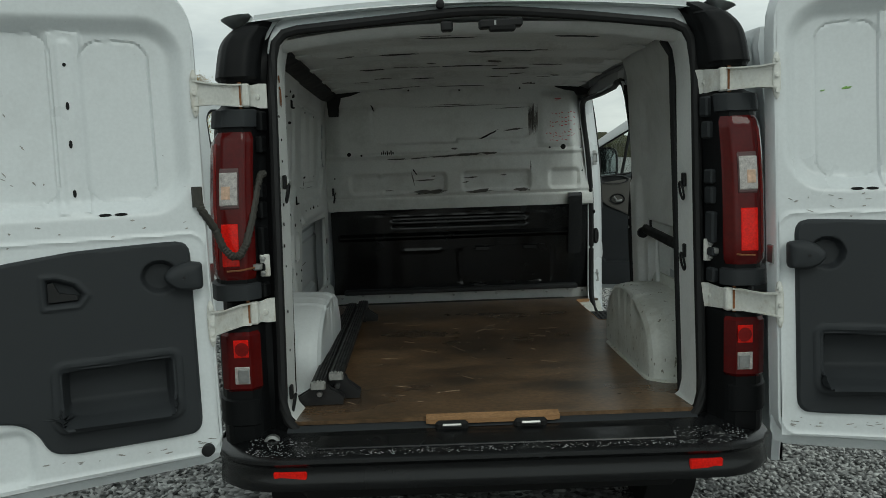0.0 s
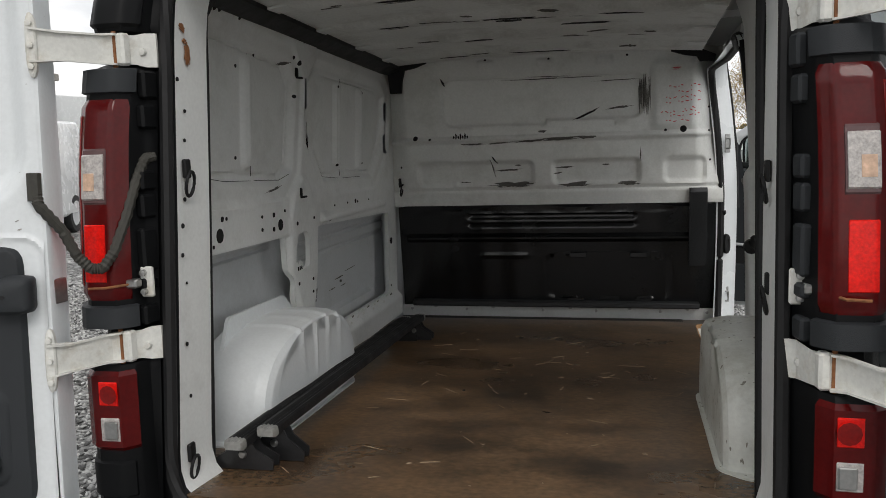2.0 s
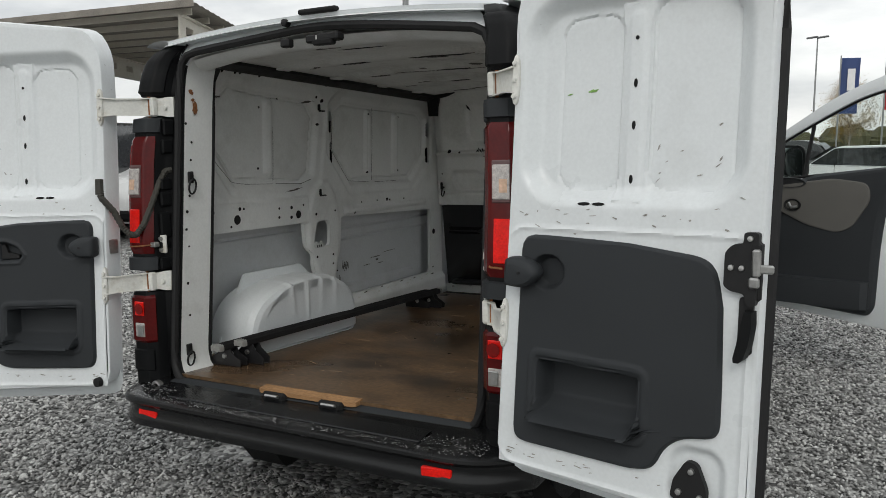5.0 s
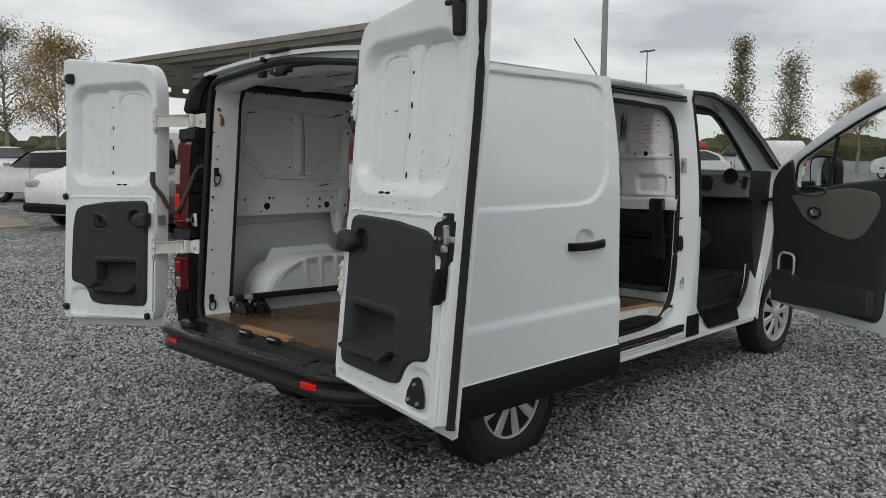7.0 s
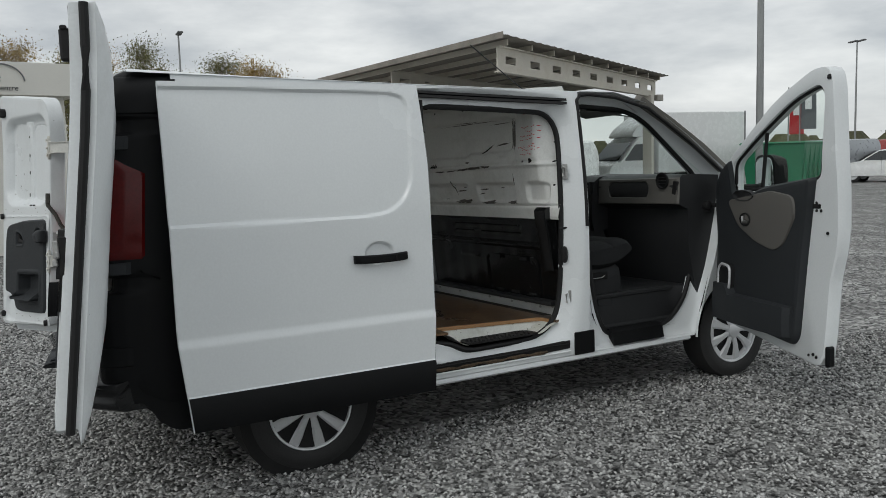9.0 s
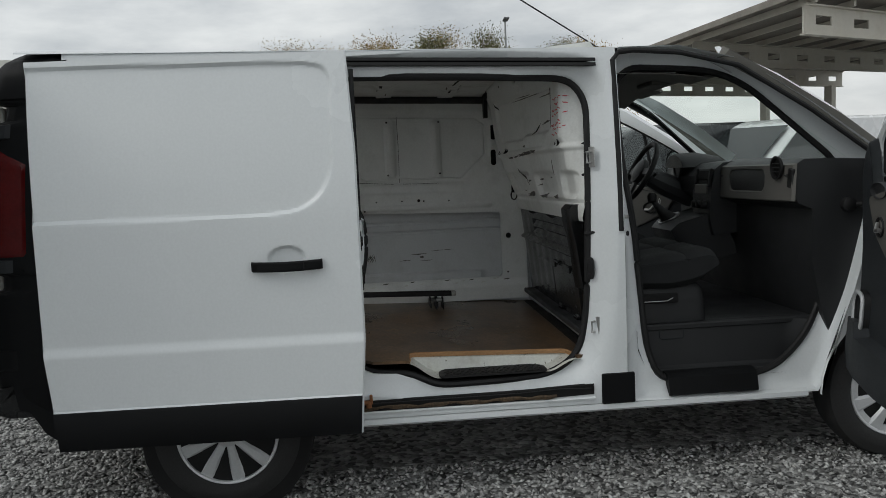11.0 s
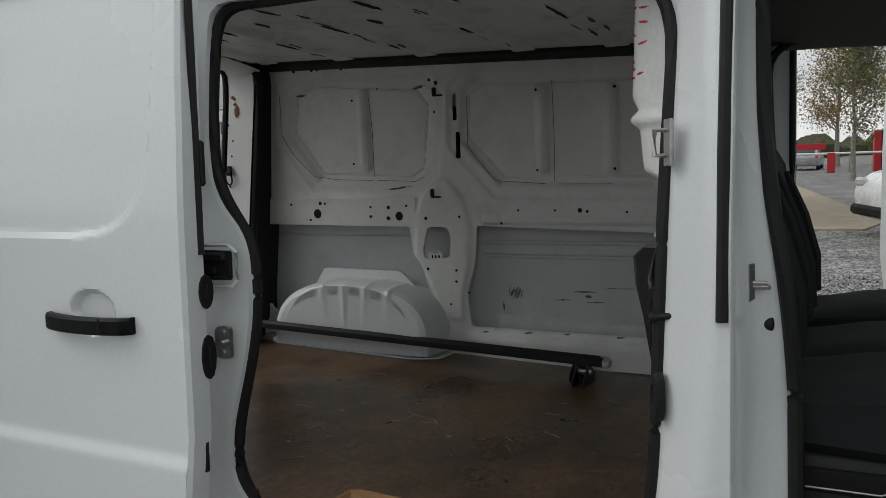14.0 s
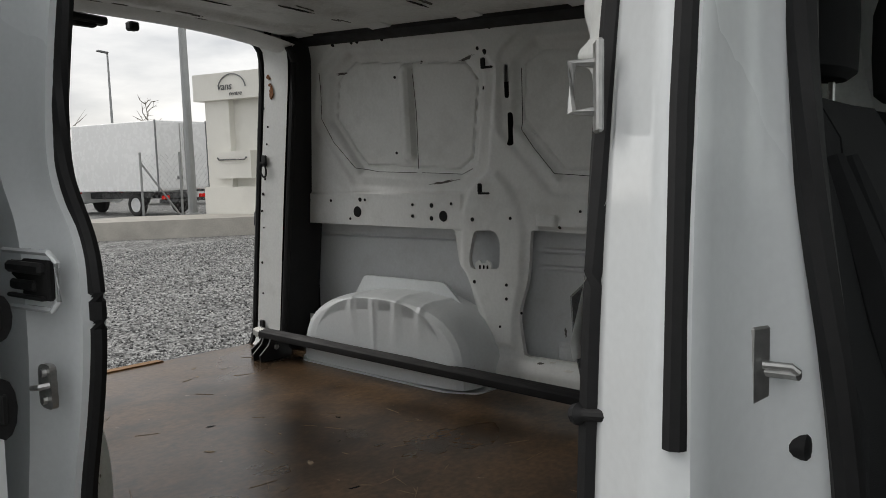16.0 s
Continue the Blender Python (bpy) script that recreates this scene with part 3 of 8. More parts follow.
for i, x in enumerate((-0.80, -0.66, -0.48, -0.33, -0.05, 0.10, 0.24, 0.42, 0.58, 0.72, 0.82)):
    part("liner_screw", Shape().lathe([(-0.012, 0.004), (-0.010, 0.011 if i % 2 else 0.008), (0.0, 0.012 if i % 2 else 0.008)], (x, black_y(x, 0.655) - 0.002, 0.64 + 0.018 * (i % 2)), "y", 8), STEEL, van)

# roof lining sheet with cross ribs


def ceil_z(x, y):
    z = 2.098 - 0.040 * y - 0.024 * (abs(x) / 0.75) ** 2.6
    for yc in (0.42, 0.86, 1.30, 1.76, 2.16):
        z -= 0.022 * soft(abs(y - yc) - 0.05, 0.05) * soft(abs(x) - 0.66, 0.08)
    return z


part("roof_panel", Shape().sheet(50, 110, lambda u, v: (-0.76 + 1.52 * u, 0.30 + 2.1 * v, ceil_z(-0.76 + 1.52 * u, 0.30 + 2.1 * v))), ROOFIN, van, "white ribbed roof inside with rubbed-off paint")
part("rear_header", Shape().sheet(40, 6, lambda u, v: (-0.72 + 1.44 * u, 0.20 + 0.18 * v, 2.07 - 0.05 * (abs(-0.72 + 1.44 * u) / 0.72) ** 2.6 - 0.03 * math.sin(v * math.pi))), INNER, van)
part("roof_rail_foam", Shape().loft([[(-0.86, y, 2.045 - 0.041 * y), (-0.80, y, 2.035 - 0.041 * y), (-0.745, y, 2.06 - 0.041 * y), (-0.745, y, 2.10 - 0.041 * y), (-0.86, y, 2.10 - 0.041 * y)] for y in (0.28, 0.8, 1.4, 2.0, 2.44)]), RUBBER, van, "black foam strip along the roof rail")
for y in (0.42, 0.86, 1.30, 1.76, 2.16):
    zb = ceil_z(0.7, y) - 0.003
    br = Shape().box((-0.715, y, zb), (0.085, 0.10, 0.010), pose(0, 0, 0, 0, -8, 0), 0.003)
    part("rib_bracket", br, INNER, van)
    part("rib_bracket", Shape().box((0.715, y, zb), (0.085, 0.10, 0.010), pose(0, 0, 0, 0, 8, 0), 0.003), INNER, van)


# wheel arches inside
def wheel_arch(s, face, y0, y1, top, material):
    yc, hy = (y0 + y1) / 2, (y1 - y0) / 2
    zf = floor_z(yc)
    hz = top - zf
    sh = Shape()

    def outline(k, th):
        c, q = math.cos(th), math.sin(th)
        return yc - math.copysign(abs(c) ** 0.8, c) * hy * k, zf + (abs(q) ** 0.62) * hz * (k if k > 0.8 else 0.8 + 0.2 * k) * (1 if k > 0.5 else 2 * k)

    rows = [(0.91, 1.0), (0.80, 1.0), (face + 0.09, 1.0), (face + 0.045, 0.985), (face + 0.015, 0.955), (face + 0.003, 0.90), (face, 0.82), (face, 0.5), (face, 0.02)]

    def at(u, v):
        i = min(int(v * (len(rows) - 1)), len(rows) - 2)
        f = v * (len(rows) - 1) - i
        x = rows[i][0] + (rows[i + 1][0] - rows[i][0]) * f
        k = rows[i][1] + (rows[i + 1][1] - rows[i][1]) * f
        y, z = outline(k, u * math.pi)
        for yr in (yc - 0.13, yc - 0.01, yc + 0.11, yc + 0.23):
            b = 0.009 * soft(abs(y - yr) - 0.008, 0.034) * min(1, max(0, ((z - zf) / hz - 0.25) * 2.2))
            if k > 0.88:
                z += b * 0.8
            x -= b
        return s * x, y, max(z, zf - 0.01)

    sh.sheet(150, 60, at)
    a = part("wheel_arch", sh, material, van, "white pressed inner wheel arch")
    fl = Shape().prism(rounded([(face + 0.06, y0 - 0.04), (face - 0.015, y0 + 0.03), (face - 0.015, y1 - 0.1), (face + 0.05, y1 + 0.02), (0.88, y1 + 0.03), (0.88, y0 - 0.04)], 0.03, 3), lambda x, y, w: (s * x, y, floor_z(y) + w), 0.0, 0.006)
    part("arch_flange", fl, material, a)
    tip = Shape().prism(rounded([(yc - 0.47, top - 0.27), (yc - 0.285, top - 0.01), (yc - 0.25, top + 0.045), (yc + 0.19, top + 0.04), (yc + 0.43, top - 0.17), (yc + 0.43, top - 0.27)], [0.02, 0.03, 0.015, 0.02, 0.03, 0.02], 3), lambda y, z, w: (s * (0.858 - 0.06 * (top + 0.04 - z) + w), y, z), 0.0, 0.012)
    part("arch_tab", tip, material, a)
    return a


wheel_arch(-1, 0.655, 0.43, 1.32, 0.985, DOORIN)
wheel_arch(1, 0.665, 0.40, 1.28, 0.985, ARCH)

# outer roof and rear header
part("roof", Shape().sheet(40, 50, lambda u, v: ((-0.80 + 1.6 * u) * (1 if v < 0.98 else 0.99), 0.14 + 2.95 * v, roof_z(-0.80 + 1.6 * u, 0.14 + 2.95 * v) - (0.03 if v == 0 else 0))), WHITE, van)
for s in (-1, 1):
    part("roof_side", Shape().sheet(40, 8, lambda u, v, s=s: (s * (0.795 + 0.098 * math.sin(v * math.pi / 2)), 0.14 + 2.95 * u, roof_z(0.8, 0.14 + 2.95 * u) + (max(2.03, 2.09 - 0.0238 * (2.95 * u - 0.2)) - 0.004 - roof_z(0.8, 0.14 + 2.95 * u)) * (1 - math.cos(v * math.pi / 2)))), WHITE, van)
part("rear_roof_edge", Shape().loft([[(x, rear_y(2.1) + 0.055, roof_z(x, 0.2) - 0.03), (x, rear_y(2.1) - 0.01, roof_z(x, 0.2) - 0.025), (x, rear_y(2.1) - 0.015, roof_z(x, 0.2) - 0.005), (x, rear_y(2.1) + 0.055, roof_z(x, 0.2) + 0.002)] for x in [-0.78 + 0.078 * i for i in range(21)]]), WHITE, van)
part("third_brake_lamp", Shape().box((0.03, rear_y(2.1) - 0.02, 2.158), (0.18, 0.03, 0.02)), HOLE, van, "dark high brake lamp")
part("roof_buffer", Shape().lathe([(-0.03, 0.004), (-0.026, 0.014), (0.0, 0.016)], (-0.135, rear_y(2.1), 2.128), "y", 12), RUBBER, van)

# black rear corners with lamps: upright pods that stand out behind the doorway


def face_y(s, z):
    """Rearmost plane of the pod at a height."""
    y = float(np.interp(z, (0.36, 0.65, 1.0, 1.3, 1.6, 1.8, 1.95, 2.03, 2.08, 2.11), (-0.04, -0.085, -0.08, -0.06, -0.037, -0.012, 0.022, 0.05, 0.085, 0.14))) + (0.010 if s > 0 else 0.058)
    for z0, z1 in ((1.792, 1.872), (1.052, 1.132)):      # gaps for the hinges
        y += 0.075 * soft(inrect(0, z, -1, z0, 1, z1, 0.0), 0.02)
    return y


def corner(s, q, z, out=0.0):
    """Plan of the rear corner: q runs from the door gap (0) round the pod to the side (9)."""
    f = face_y(s, z)
    pts = [(0.765, rear_y(z) + 0.012), (0.786, f + 0.075), (0.801, f + 0.034), (0.827, f + 0.001), (0.897, f), (0.918, f + 0.016), (0.940, f + 0.055), (0.957, f + 0.115), (0.970, f + 0.20), (0.976, max(0.36, f + 0.28))]
    i = min(int(q), 8)
    k = q - i
    x, y = pts[i][0] + (pts[i + 1][0] - pts[i][0]) * k, pts[i][1] + (pts[i + 1][1] - pts[i][1]) * k
    a, b = pts[max(i - (k < 0.5), 0)], pts[min(i + 1 + (k > 0.5), 9)]
    nx, ny = b[1] - a[1], a[0] - b[0]
    ln = math.hypot(nx, ny)
    taper = 0.05 * max(0, (z - 1.45) / 0.6) ** 1.5 + 0.10 * max(0, (z - 1.98) / 0.13) ** 2.2
    return s * ((x - taper * (x - 0.55) / 0.42) + out * nx / ln), y + out * ny / ln, z


def corner_patch(s, q0, q1, z0, z1, out, nu=18, nv=14, slant=None):
    """A raised panel on the pod; slant lowers the upper edge towards the side."""

    def fn(u, v):
        q = q0 + (q1 - q0) * u
        top = z1 - (slant(q) if slant else 0)
        d = min(u, 1 - u, v, 1 - v)
        return corner(s, q, z0 + (top - z0) * v, out if d > 1e-6 else -0.004)

    return Shape().sheet(nu, nv, fn)


for s in (-1, 1):
    cap = part("corner_cladding", Shape().sheet(54, 130, lambda u, v, s=s: corner(s, 9 * u, 0.52 - 0.16 * soft(7.9 - 9 * u, 1.2) + (1.59 + 0.16 * soft(7.9 - 9 * u, 1.2) - 0.035 * max(0, (u - 0.6) * 2)) * v)), BLACK, van, "black plastic rear corner")
    part("corner_cap", corner_patch(s, 1.6, 8.6, 1.885, 2.075, 0.010, 28, 18), BLACK, cap)
    part("corner_trim", corner_patch(s, 1.5, 7.2, 1.722, 1.787, 0.012), TRIM, cap)
    part("corner_trim", corner_patch(s, 1.5, 7.4, 1.137, 1.198, 0.016), TRIM, cap)
    part("corner_trim", corner_patch(s, 2.2, 7.4, 0.70, 0.80, 0.008), BLACK, cap)
    lamp = part("tail_lamp", corner_patch(s, 2.0, 8.05, 1.203, 1.716, 0.010, 40, 20, lambda q: 0.10 * (max(0, q - 5) / 3) ** 1.4), DARKL, van, "tall dark red tail lamp with clear indicator window")
    part("edge_band", corner_patch(s, 4.45, 5.6, 1.21, 1.708, 0.0125, 8, 12), REDM, lamp)
    part("brake_lens", corner_patch(s, 3.20, 4.25, 1.246, 1.412, 0.0135, 8, 12), REDL, lamp, "bright red brake lens")
    part("indicator_frame", corner_patch(s, 3.08, 4.32, 1.434, 1.605, 0.014, 8, 8), DARKG, lamp)
    part("indicator_lens", corner_patch(s, 3.18, 4.22, 1.448, 1.588, 0.019, 8, 8), CLEARL, lamp, "clear ribbed indicator window")
    part("indicator_bulb", corner_patch(s, 3.45, 3.98, 1.478, 1.535, 0.0205, 8, 8), BULB, lamp, "amber bulb behind the clear lens")
    low = part("lower_tail_lamp", corner_patch(s, 1.9, 5.2, 0.822, 1.036, 0.010), DARKL, van, "dark red lower lamp")
    part("fog_lens", corner_patch(s, 2.95, 3.86, 0.934, 1.018, 0.0135, 6, 6), REDL, low)
    part("fog_cup", Shape().lathe([(0.0, 0.018), (-0.006, 0.024), (-0.007, 0.012)], Vector(corner(s, 3.4, 0.976, 0.013)), "y", 12), REDM, low)
    part("reversing_lens", corner_patch(s, 2.95, 3.86, 0.842, 0.925, 0.0135, 6, 6), CLEARL, low)
    part("reversing_cup", Shape().box(Vector(corner(s, 3.4, 0.883, 0.016)), (0.036, 0.008, 0.046), None, 0.004), STEEL, low)

# rear bumper
bump_rings = []
for i in range(41):
    x = -0.955 + 1.91 * i / 40
    e = max(0, abs(x) - 0.70) / 0.255
    fw = 0.17 * e ** 2.4
    bump_rings.append([(x, y - 0.014 * x + fw * (1 if y < 0 else 0.2), z - 0.018 * e ** 2 * (y < -0.13)) for y, z in ((0.06, 0.672), (-0.03, 0.664), (-0.05, 0.656), (-0.145, 0.648), (-0.185, 0.642), (-0.201, 0.633), (-0.203, 0.622), (-0.190, 0.612), (-0.179, 0.602), (-0.177, 0.578), (-0.186, 0.562), (-0.193, 0.540), (-0.188, 0.524), (-0.15, 0.508), (-0.05, 0.49), (0.2, 0.46), (0.2, 0.6))])
bumper = part("rear_bumper", Shape().loft(bump_rings), WETB, van, "black plastic rear bumper wet with raindrops", 40)
for s in (-1, 1):
    part("bumper_reflector", Shape().box((s * 0.687, -0.176 - 0.012 * s, 0.572), (0.112, 0.018, 0.034), pose(0, 0, 0, 0, 0, s * 4), 0.004), REDL, bumper, "red reflector")
    part("bumper_end", Shape().sheet(12, 12, lambda u, v, s=s: (s * (0.980 - 0.02 * abs(2 * u - 1) ** 3 - 0.03 * (1 - v) ** 2), 0.07 + 0.31 * u, 0.52 - 0.16 * min(1, u * 1.6) + (0.10 + 0.16 * min(1, u * 1.6)) * v)), BLACK, bumper)
part("step_tread", Shape().loft([[(x, -0.055 - 0.014 * x, 0.6585), (x, -0.052 - 0.014 * x, 0.6625), (x, -0.142 - 0.014 * x, 0.6535), (x, -0.145 - 0.014 * x, 0.6495)] for x in (-0.60, -0.58, 0.58, 0.60)]), WETB, bumper)
drops = Shape()
rb_ = random.Random(77)
for k in range(1500):
    x, w = rb_.uniform(-0.84, 0.84), rb_.random() ** 0.7
    y, r = -0.052 - 0.135 * w, rb_.uniform(0.0014, 0.0038)
    z = 0.657 - 0.0145 * w + (0.003 if abs(x) < 0.58 and w < 0.65 else 0.0)
    y -= 0.014 * x - 0.17 * (max(0, abs(x) - 0.70) / 0.255) ** 2.4
    drops.add([(x - r, y, z), (x, y - r, z), (x + r * 1.3, y, z), (x, y + r, z), (x, y, z + r * 0.7)], [(0, 1, 4), (1, 2, 4), (2, 3, 4), (3, 0, 4)])
tagged(part("raindrops", drops, DROP, bumper), kind="stuff")
part("sill_plate", Shape().loft([[(x, 0.03, floor_z(0) - 0.015), (x, -0.006, 0.668), (x, -0.02, 0.655), (x, 0.02, 0.63), (x, 0.06, 0.63)] for x in (-0.72, -0.3, 0.3, 0.72)]), TRIM, van, "grey plastic sill strip")
for x in (-0.145, 0.13):
    lt = part("latch_plate", Shape().box((x, 0.0, 0.672), (0.115, 0.05, 0.035), None, 0.01), HOLE, van)
    part("latch_hook", Shape().tube([(x - 0.03, -0.02, 0.675), (x - 0.03, -0.03, 0.68), (x + 0.03, -0.03, 0.68), (x + 0.03, -0.02, 0.675)], 0.006, 6), STEEL, lt)
sock = part("tow_socket", Shape().lathe([(0.0, 0.028), (-0.02, 0.028), (-0.022, 0.018), (-0.006, 0.016), (-0.005, 0.002)], (-0.765, -0.03, 0.645), "y", 16), STEEL, van, "round steel-rimmed socket")

# right side skin with the sliding door opening
SIDE_OPEN = rounded([(1.47, 1.95), (2.618, 1.905), (2.690, 1.80), (2.655, 0.83), (2.618, 0.60), (2.46, 0.506), (1.91, 0.498), (1.82, 0.565), (1.60, 0.572), (1.515, 0.66), (1.525, 0.80), (1.59, 1.0), (1.622, 1.15), (1.612, 1.33), (1.50, 1.44), (1.475, 1.60)],
                    [0.06, 0.07, 0.06, 0.1, 0.1, 0.1, 0.06, 0.06, 0.06, 0.06, 0.1, 0.1, 0.1, 0.09, 0.08, 0.1], 6)
SC = (2.15, 1.25)
SIDE_OUT = [(0.34, 0.375), (2.815, 0.375), (2.815, 2.03), (0.34, 2.09)]
so, si = fan(SIDE_OUT, SC, 200), fan(SIDE_OPEN, SC, 200)
for k, a in enumerate(so):   # exact corners of the outer edge
    for c in SIDE_OUT:
        if math.hypot(a[0] - c[0], a[1] - c[1]) < 0.03:
            so[k] = c


def eased(ring, passes):
    """A closed outline smoothed a little."""
    for _ in range(passes):
        ring = [((ring[i - 1][0] + 2 * ring[i][0] + ring[(i + 1) % len(ring)][0]) / 4, (ring[i - 1][1] + 2 * ring[i][1] + ring[(i + 1) % len(ring)][1]) / 4) for i in range(len(ring))]
    return ring


def between(a, b, f):
    return [(p[0] + (q[0] - p[0]) * f, p[1] + (q[1] - p[1]) * f) for p, q in zip(a, b)]


side_rings = [[(side_x(z), y, z) for y, z in so]]
si_b, si_a = shrink(si, -0.11, SC), shrink(si, -0.085, SC)
far = [(y if math.hypot(y - SC[0], z - SC[1]) < math.hypot(o[0] - SC[0], o[1] - SC[1]) else o[0], z if math.hypot(y - SC[0], z - SC[1]) < math.hypot(o[0] - SC[0], o[1] - SC[1]) else o[1]) for (y, z), o in zip(si_b, so)]
near = between(far, si, 0.25)
fold = lambda y, d, e: d + (e - d) * soft(2.45 - y, 0.3)      # the front post folds in deeper
side_rings += [[(side_x(z), y, z) for y, z in between(so, far, 0.5)], [(side_x(z) - 0.002, y, z) for y, z in far], [(side_x(z) - fold(y, 0.04, 0.030), y, z) for y, z in near], [(side_x(z) - fold(y, 0.05, 0.066), y, z) for y, z in between(near, si, 0.7)], [(side_x(z) - fold(y, 0.055, 0.090), y, z) for y, z in si], [(side_x(z) - fold(y, 0.10, 0.116), y, z) for y, z in shrink(si, 0.004, SC)]]
part("side_panel", Shape().loft(side_rings, True, False), WHITE, van, "white painted side with sliding door opening", 50)
part("side_seal", Shape().tube([(side_x(z) - 0.055 - 0.038 * min(1, max(0, (y - 2.2) / 0.4)) - 0.03 * min(1, max(0, (1.85 - y) / 0.2)), y, z) for y, z in eased(shrink(si, 0.001, SC), 4)], 0.017, 8, True), RUBBER, van, "black rubber door seal")
def tray_z(x, y):
    k = max((1.935 - y) / 0.15, (y - 2.45) / 0.14, (0.775 - x) / 0.032, 0.0)
    return 0.535 + (floor_z(y) - 0.551) * soft(0.5 - k, 1.0)


part("step_tray", Shape().sheet(80, 30, lambda u, v: (0.738 + 0.175 * v, 1.770 + 0.84 * u, tray_z(0.738 + 0.175 * v, 1.770 + 0.84 * u))), ARCH, van, "white worn step tray in the side doorway")
tread = part("step_mat", Shape().prism(rounded([(0.775, 1.965), (0.775, 2.40), (0.82, 2.445), (0.925, 2.445), (0.925, 1.935), (0.82, 1.935)], 0.03, 4), lambda x, y, w: (x, y, 0.537 + w), 0, 0.008), RUBBER, van, "black studded rubber step mat")
studs = Shape()
for i in range(5):
    for j in range(17):
        cx, cy, a = 0.797 + 0.027 * i, 1.965 + 0.0275 * j + 0.013 * (i % 2), 0.6 if (i + j) % 2 else -0.6
        studs.box((cx, cy, 0.546), (0.018, 0.006, 0.005), pose(0, 0, 0, 0, 0, math.degrees(a)), 0.002)
tagged(part("tread_studs", studs, RUBBER, tread), kind="stuff")
part("door_track", Shape().loft([[(side_x(0.45) + dx, y, z0 + h) for dx, h in ((-0.004, -0.027), (0.003, -0.025), (0.003, -0.004), (0.005, 0.0), (0.005, 0.022), (-0.004, 0.027))] for y, z0 in ((1.45, 0.436), (2.05, 0.436), (2.35, 0.438), (2.50, 0.444), (2.655, 0.448))]), HOLE, van, "dirty black lower door track")
part("track_rail", Shape().tube([(side_x(0.45) + 0.005, y, z) for y, z in ((1.56, 0.447), (2.05, 0.449), (2.30, 0.450), (2.48, 0.458), (2.64, 0.452))], 0.004, 6), RUBBER, van)
part("track_ledge", Shape().loft([[(side_x(0.41) + dx, y, 0.406 + h) for dx, h in ((-0.01, -0.012), (0.006, -0.010), (0.009, -0.002), (0.004, 0.004), (-0.01, 0.006))] for y in (1.45, 1.9, 2.3, 2.66)]), WHITE, van)
part("upper_track", Shape().loft([[(side_x(2.005 - 0.037 * (y - 1.65) + h) + a, y, 2.005 - 0.037 * (y - 1.65) + h) for a, h in ((-0.02, -0.020), (0.004, -0.018), (0.004, -0.004), (-0.012, 0.0), (0.004, 0.004), (0.004, 0.018), (-0.02, 0.020))] for y in (1.45, 2.0, 2.72)]), RUBBER, van, "black upper door track")
part("sill_rail", Shape().loft([[(side_x(0.36) + a, y, 0.352 + 0.0 * y + h) for a, h in ((-0.10, -0.02), (-0.01, -0.018), (0.006, -0.006), (0.004, 0.016), (-0.02, 0.026), (-0.10, 0.026))] for y in (0.5, 1.5, 2.6, 3.70)]), WHITE, van, "white painted sill")

# B pillar fittings
part("sill_pad", Shape().box((side_x(0.45) + 0.002, 2.772, 0.445), (0.016, 0.158, 0.145), None, 0.006), BLACK, van, "black plastic rocker pad")
turn = pose(0, 0, 0, 0, 0, 35)
part("door_contact", Shape().loft([[Vector((0.906, 2.672, 1.012)) + turn.to_3x3() @ Vector((q * 0.019 * math.cos(t), -w, q * 0.052 * math.copysign(abs(math.sin(t)) ** 0.6, math.sin(t)))) for t in [math.pi * k / 12 for k in range(24)]] for w, q in ((0.0, 1.0), (0.012, 1.0), (0.018, 0.9), (0.019, 0.5), (0.016, 0.45), (0.016, 0.05))]), RUBBER, van, "black oval rubber door contact")
for z in (1.53, 0.735):
    sp = part("door_striker", Shape().box((0.912, 2.688, z), (0.034, 0.008, 0.095), turn, 0.003), STEEL, van)
    part("striker_loop", Shape().tube([(0.905, 2.685, z - 0.025), (0.922, 2.662, z - 0.025), (0.922, 2.662, z + 0.025), (0.905, 2.685, z + 0.025)], 0.006, 6), STEEL, sp)
part("guide_pin", Shape().tube([(0.905, 2.705, 1.182), (0.897, 2.668, 1.176), (0.896, 2.662, 1.175), (0.895, 2.657, 1.175), (0.892, 2.650, 1.173)], [0.007, 0.007, 0.008, 0.013, 0.012], 10), RUBBER, van)
part("track_roller", Shape().box((0.962, 1.575, 0.456), (0.03, 0.07, 0.018), None, 0.006).box((0.958, 1.612, 0.468), (0.02, 0.014, 0.045), None, 0.004).lathe([(-0.012, 0.013), (0.012, 0.013), (0.013, 0.004)], (0.966, 1.60, 0.445), "z", 12).tube([(0.965, 1.57, 0.45), (0.985, 1.54, 0.442), (1.02, 1.50, 0.435)], 0.012, 8), RUST, van, "rusty roller arm in the track")
GRIME = mat("dried_mud", (0.075, 0.050, 0.028), 0.75, var=0.6, scale=30, fine=120, bump=0.3)
part("track_grime", Shape().loft([[(side_x(0.45) + 0.002 + a, y, 0.426 + 0.003 * math.sin(y * 23) + 0.002 * math.sin(y * 61) + h * (0.8 + 0.3 * math.sin(y * 37))) for a, h in ((0.0, -0.013), (0.007, -0.009), (0.009, 0.003), (0.0, 0.011))] for y in [1.55 + 0.025 * k for k in range(38)]]), GRIME, van)


# ---- the van: doors ----
def door_at(o, a, bow=lambda v: 0.0):
    """Places on an open door: along, up, deep (away from the inner face)."""
    ln = math.hypot(*a)
    ax, ay = a[0] / ln, a[1] / ln
    nx, ny = (-ay, ax) if ax > 0 else (ay, -ax)

    def fn(u, v, w):
        w = w + bow(v)
        return (o[0] + u * ax + w * nx, o[1] + u * ay + w * ny, v)

    return fn


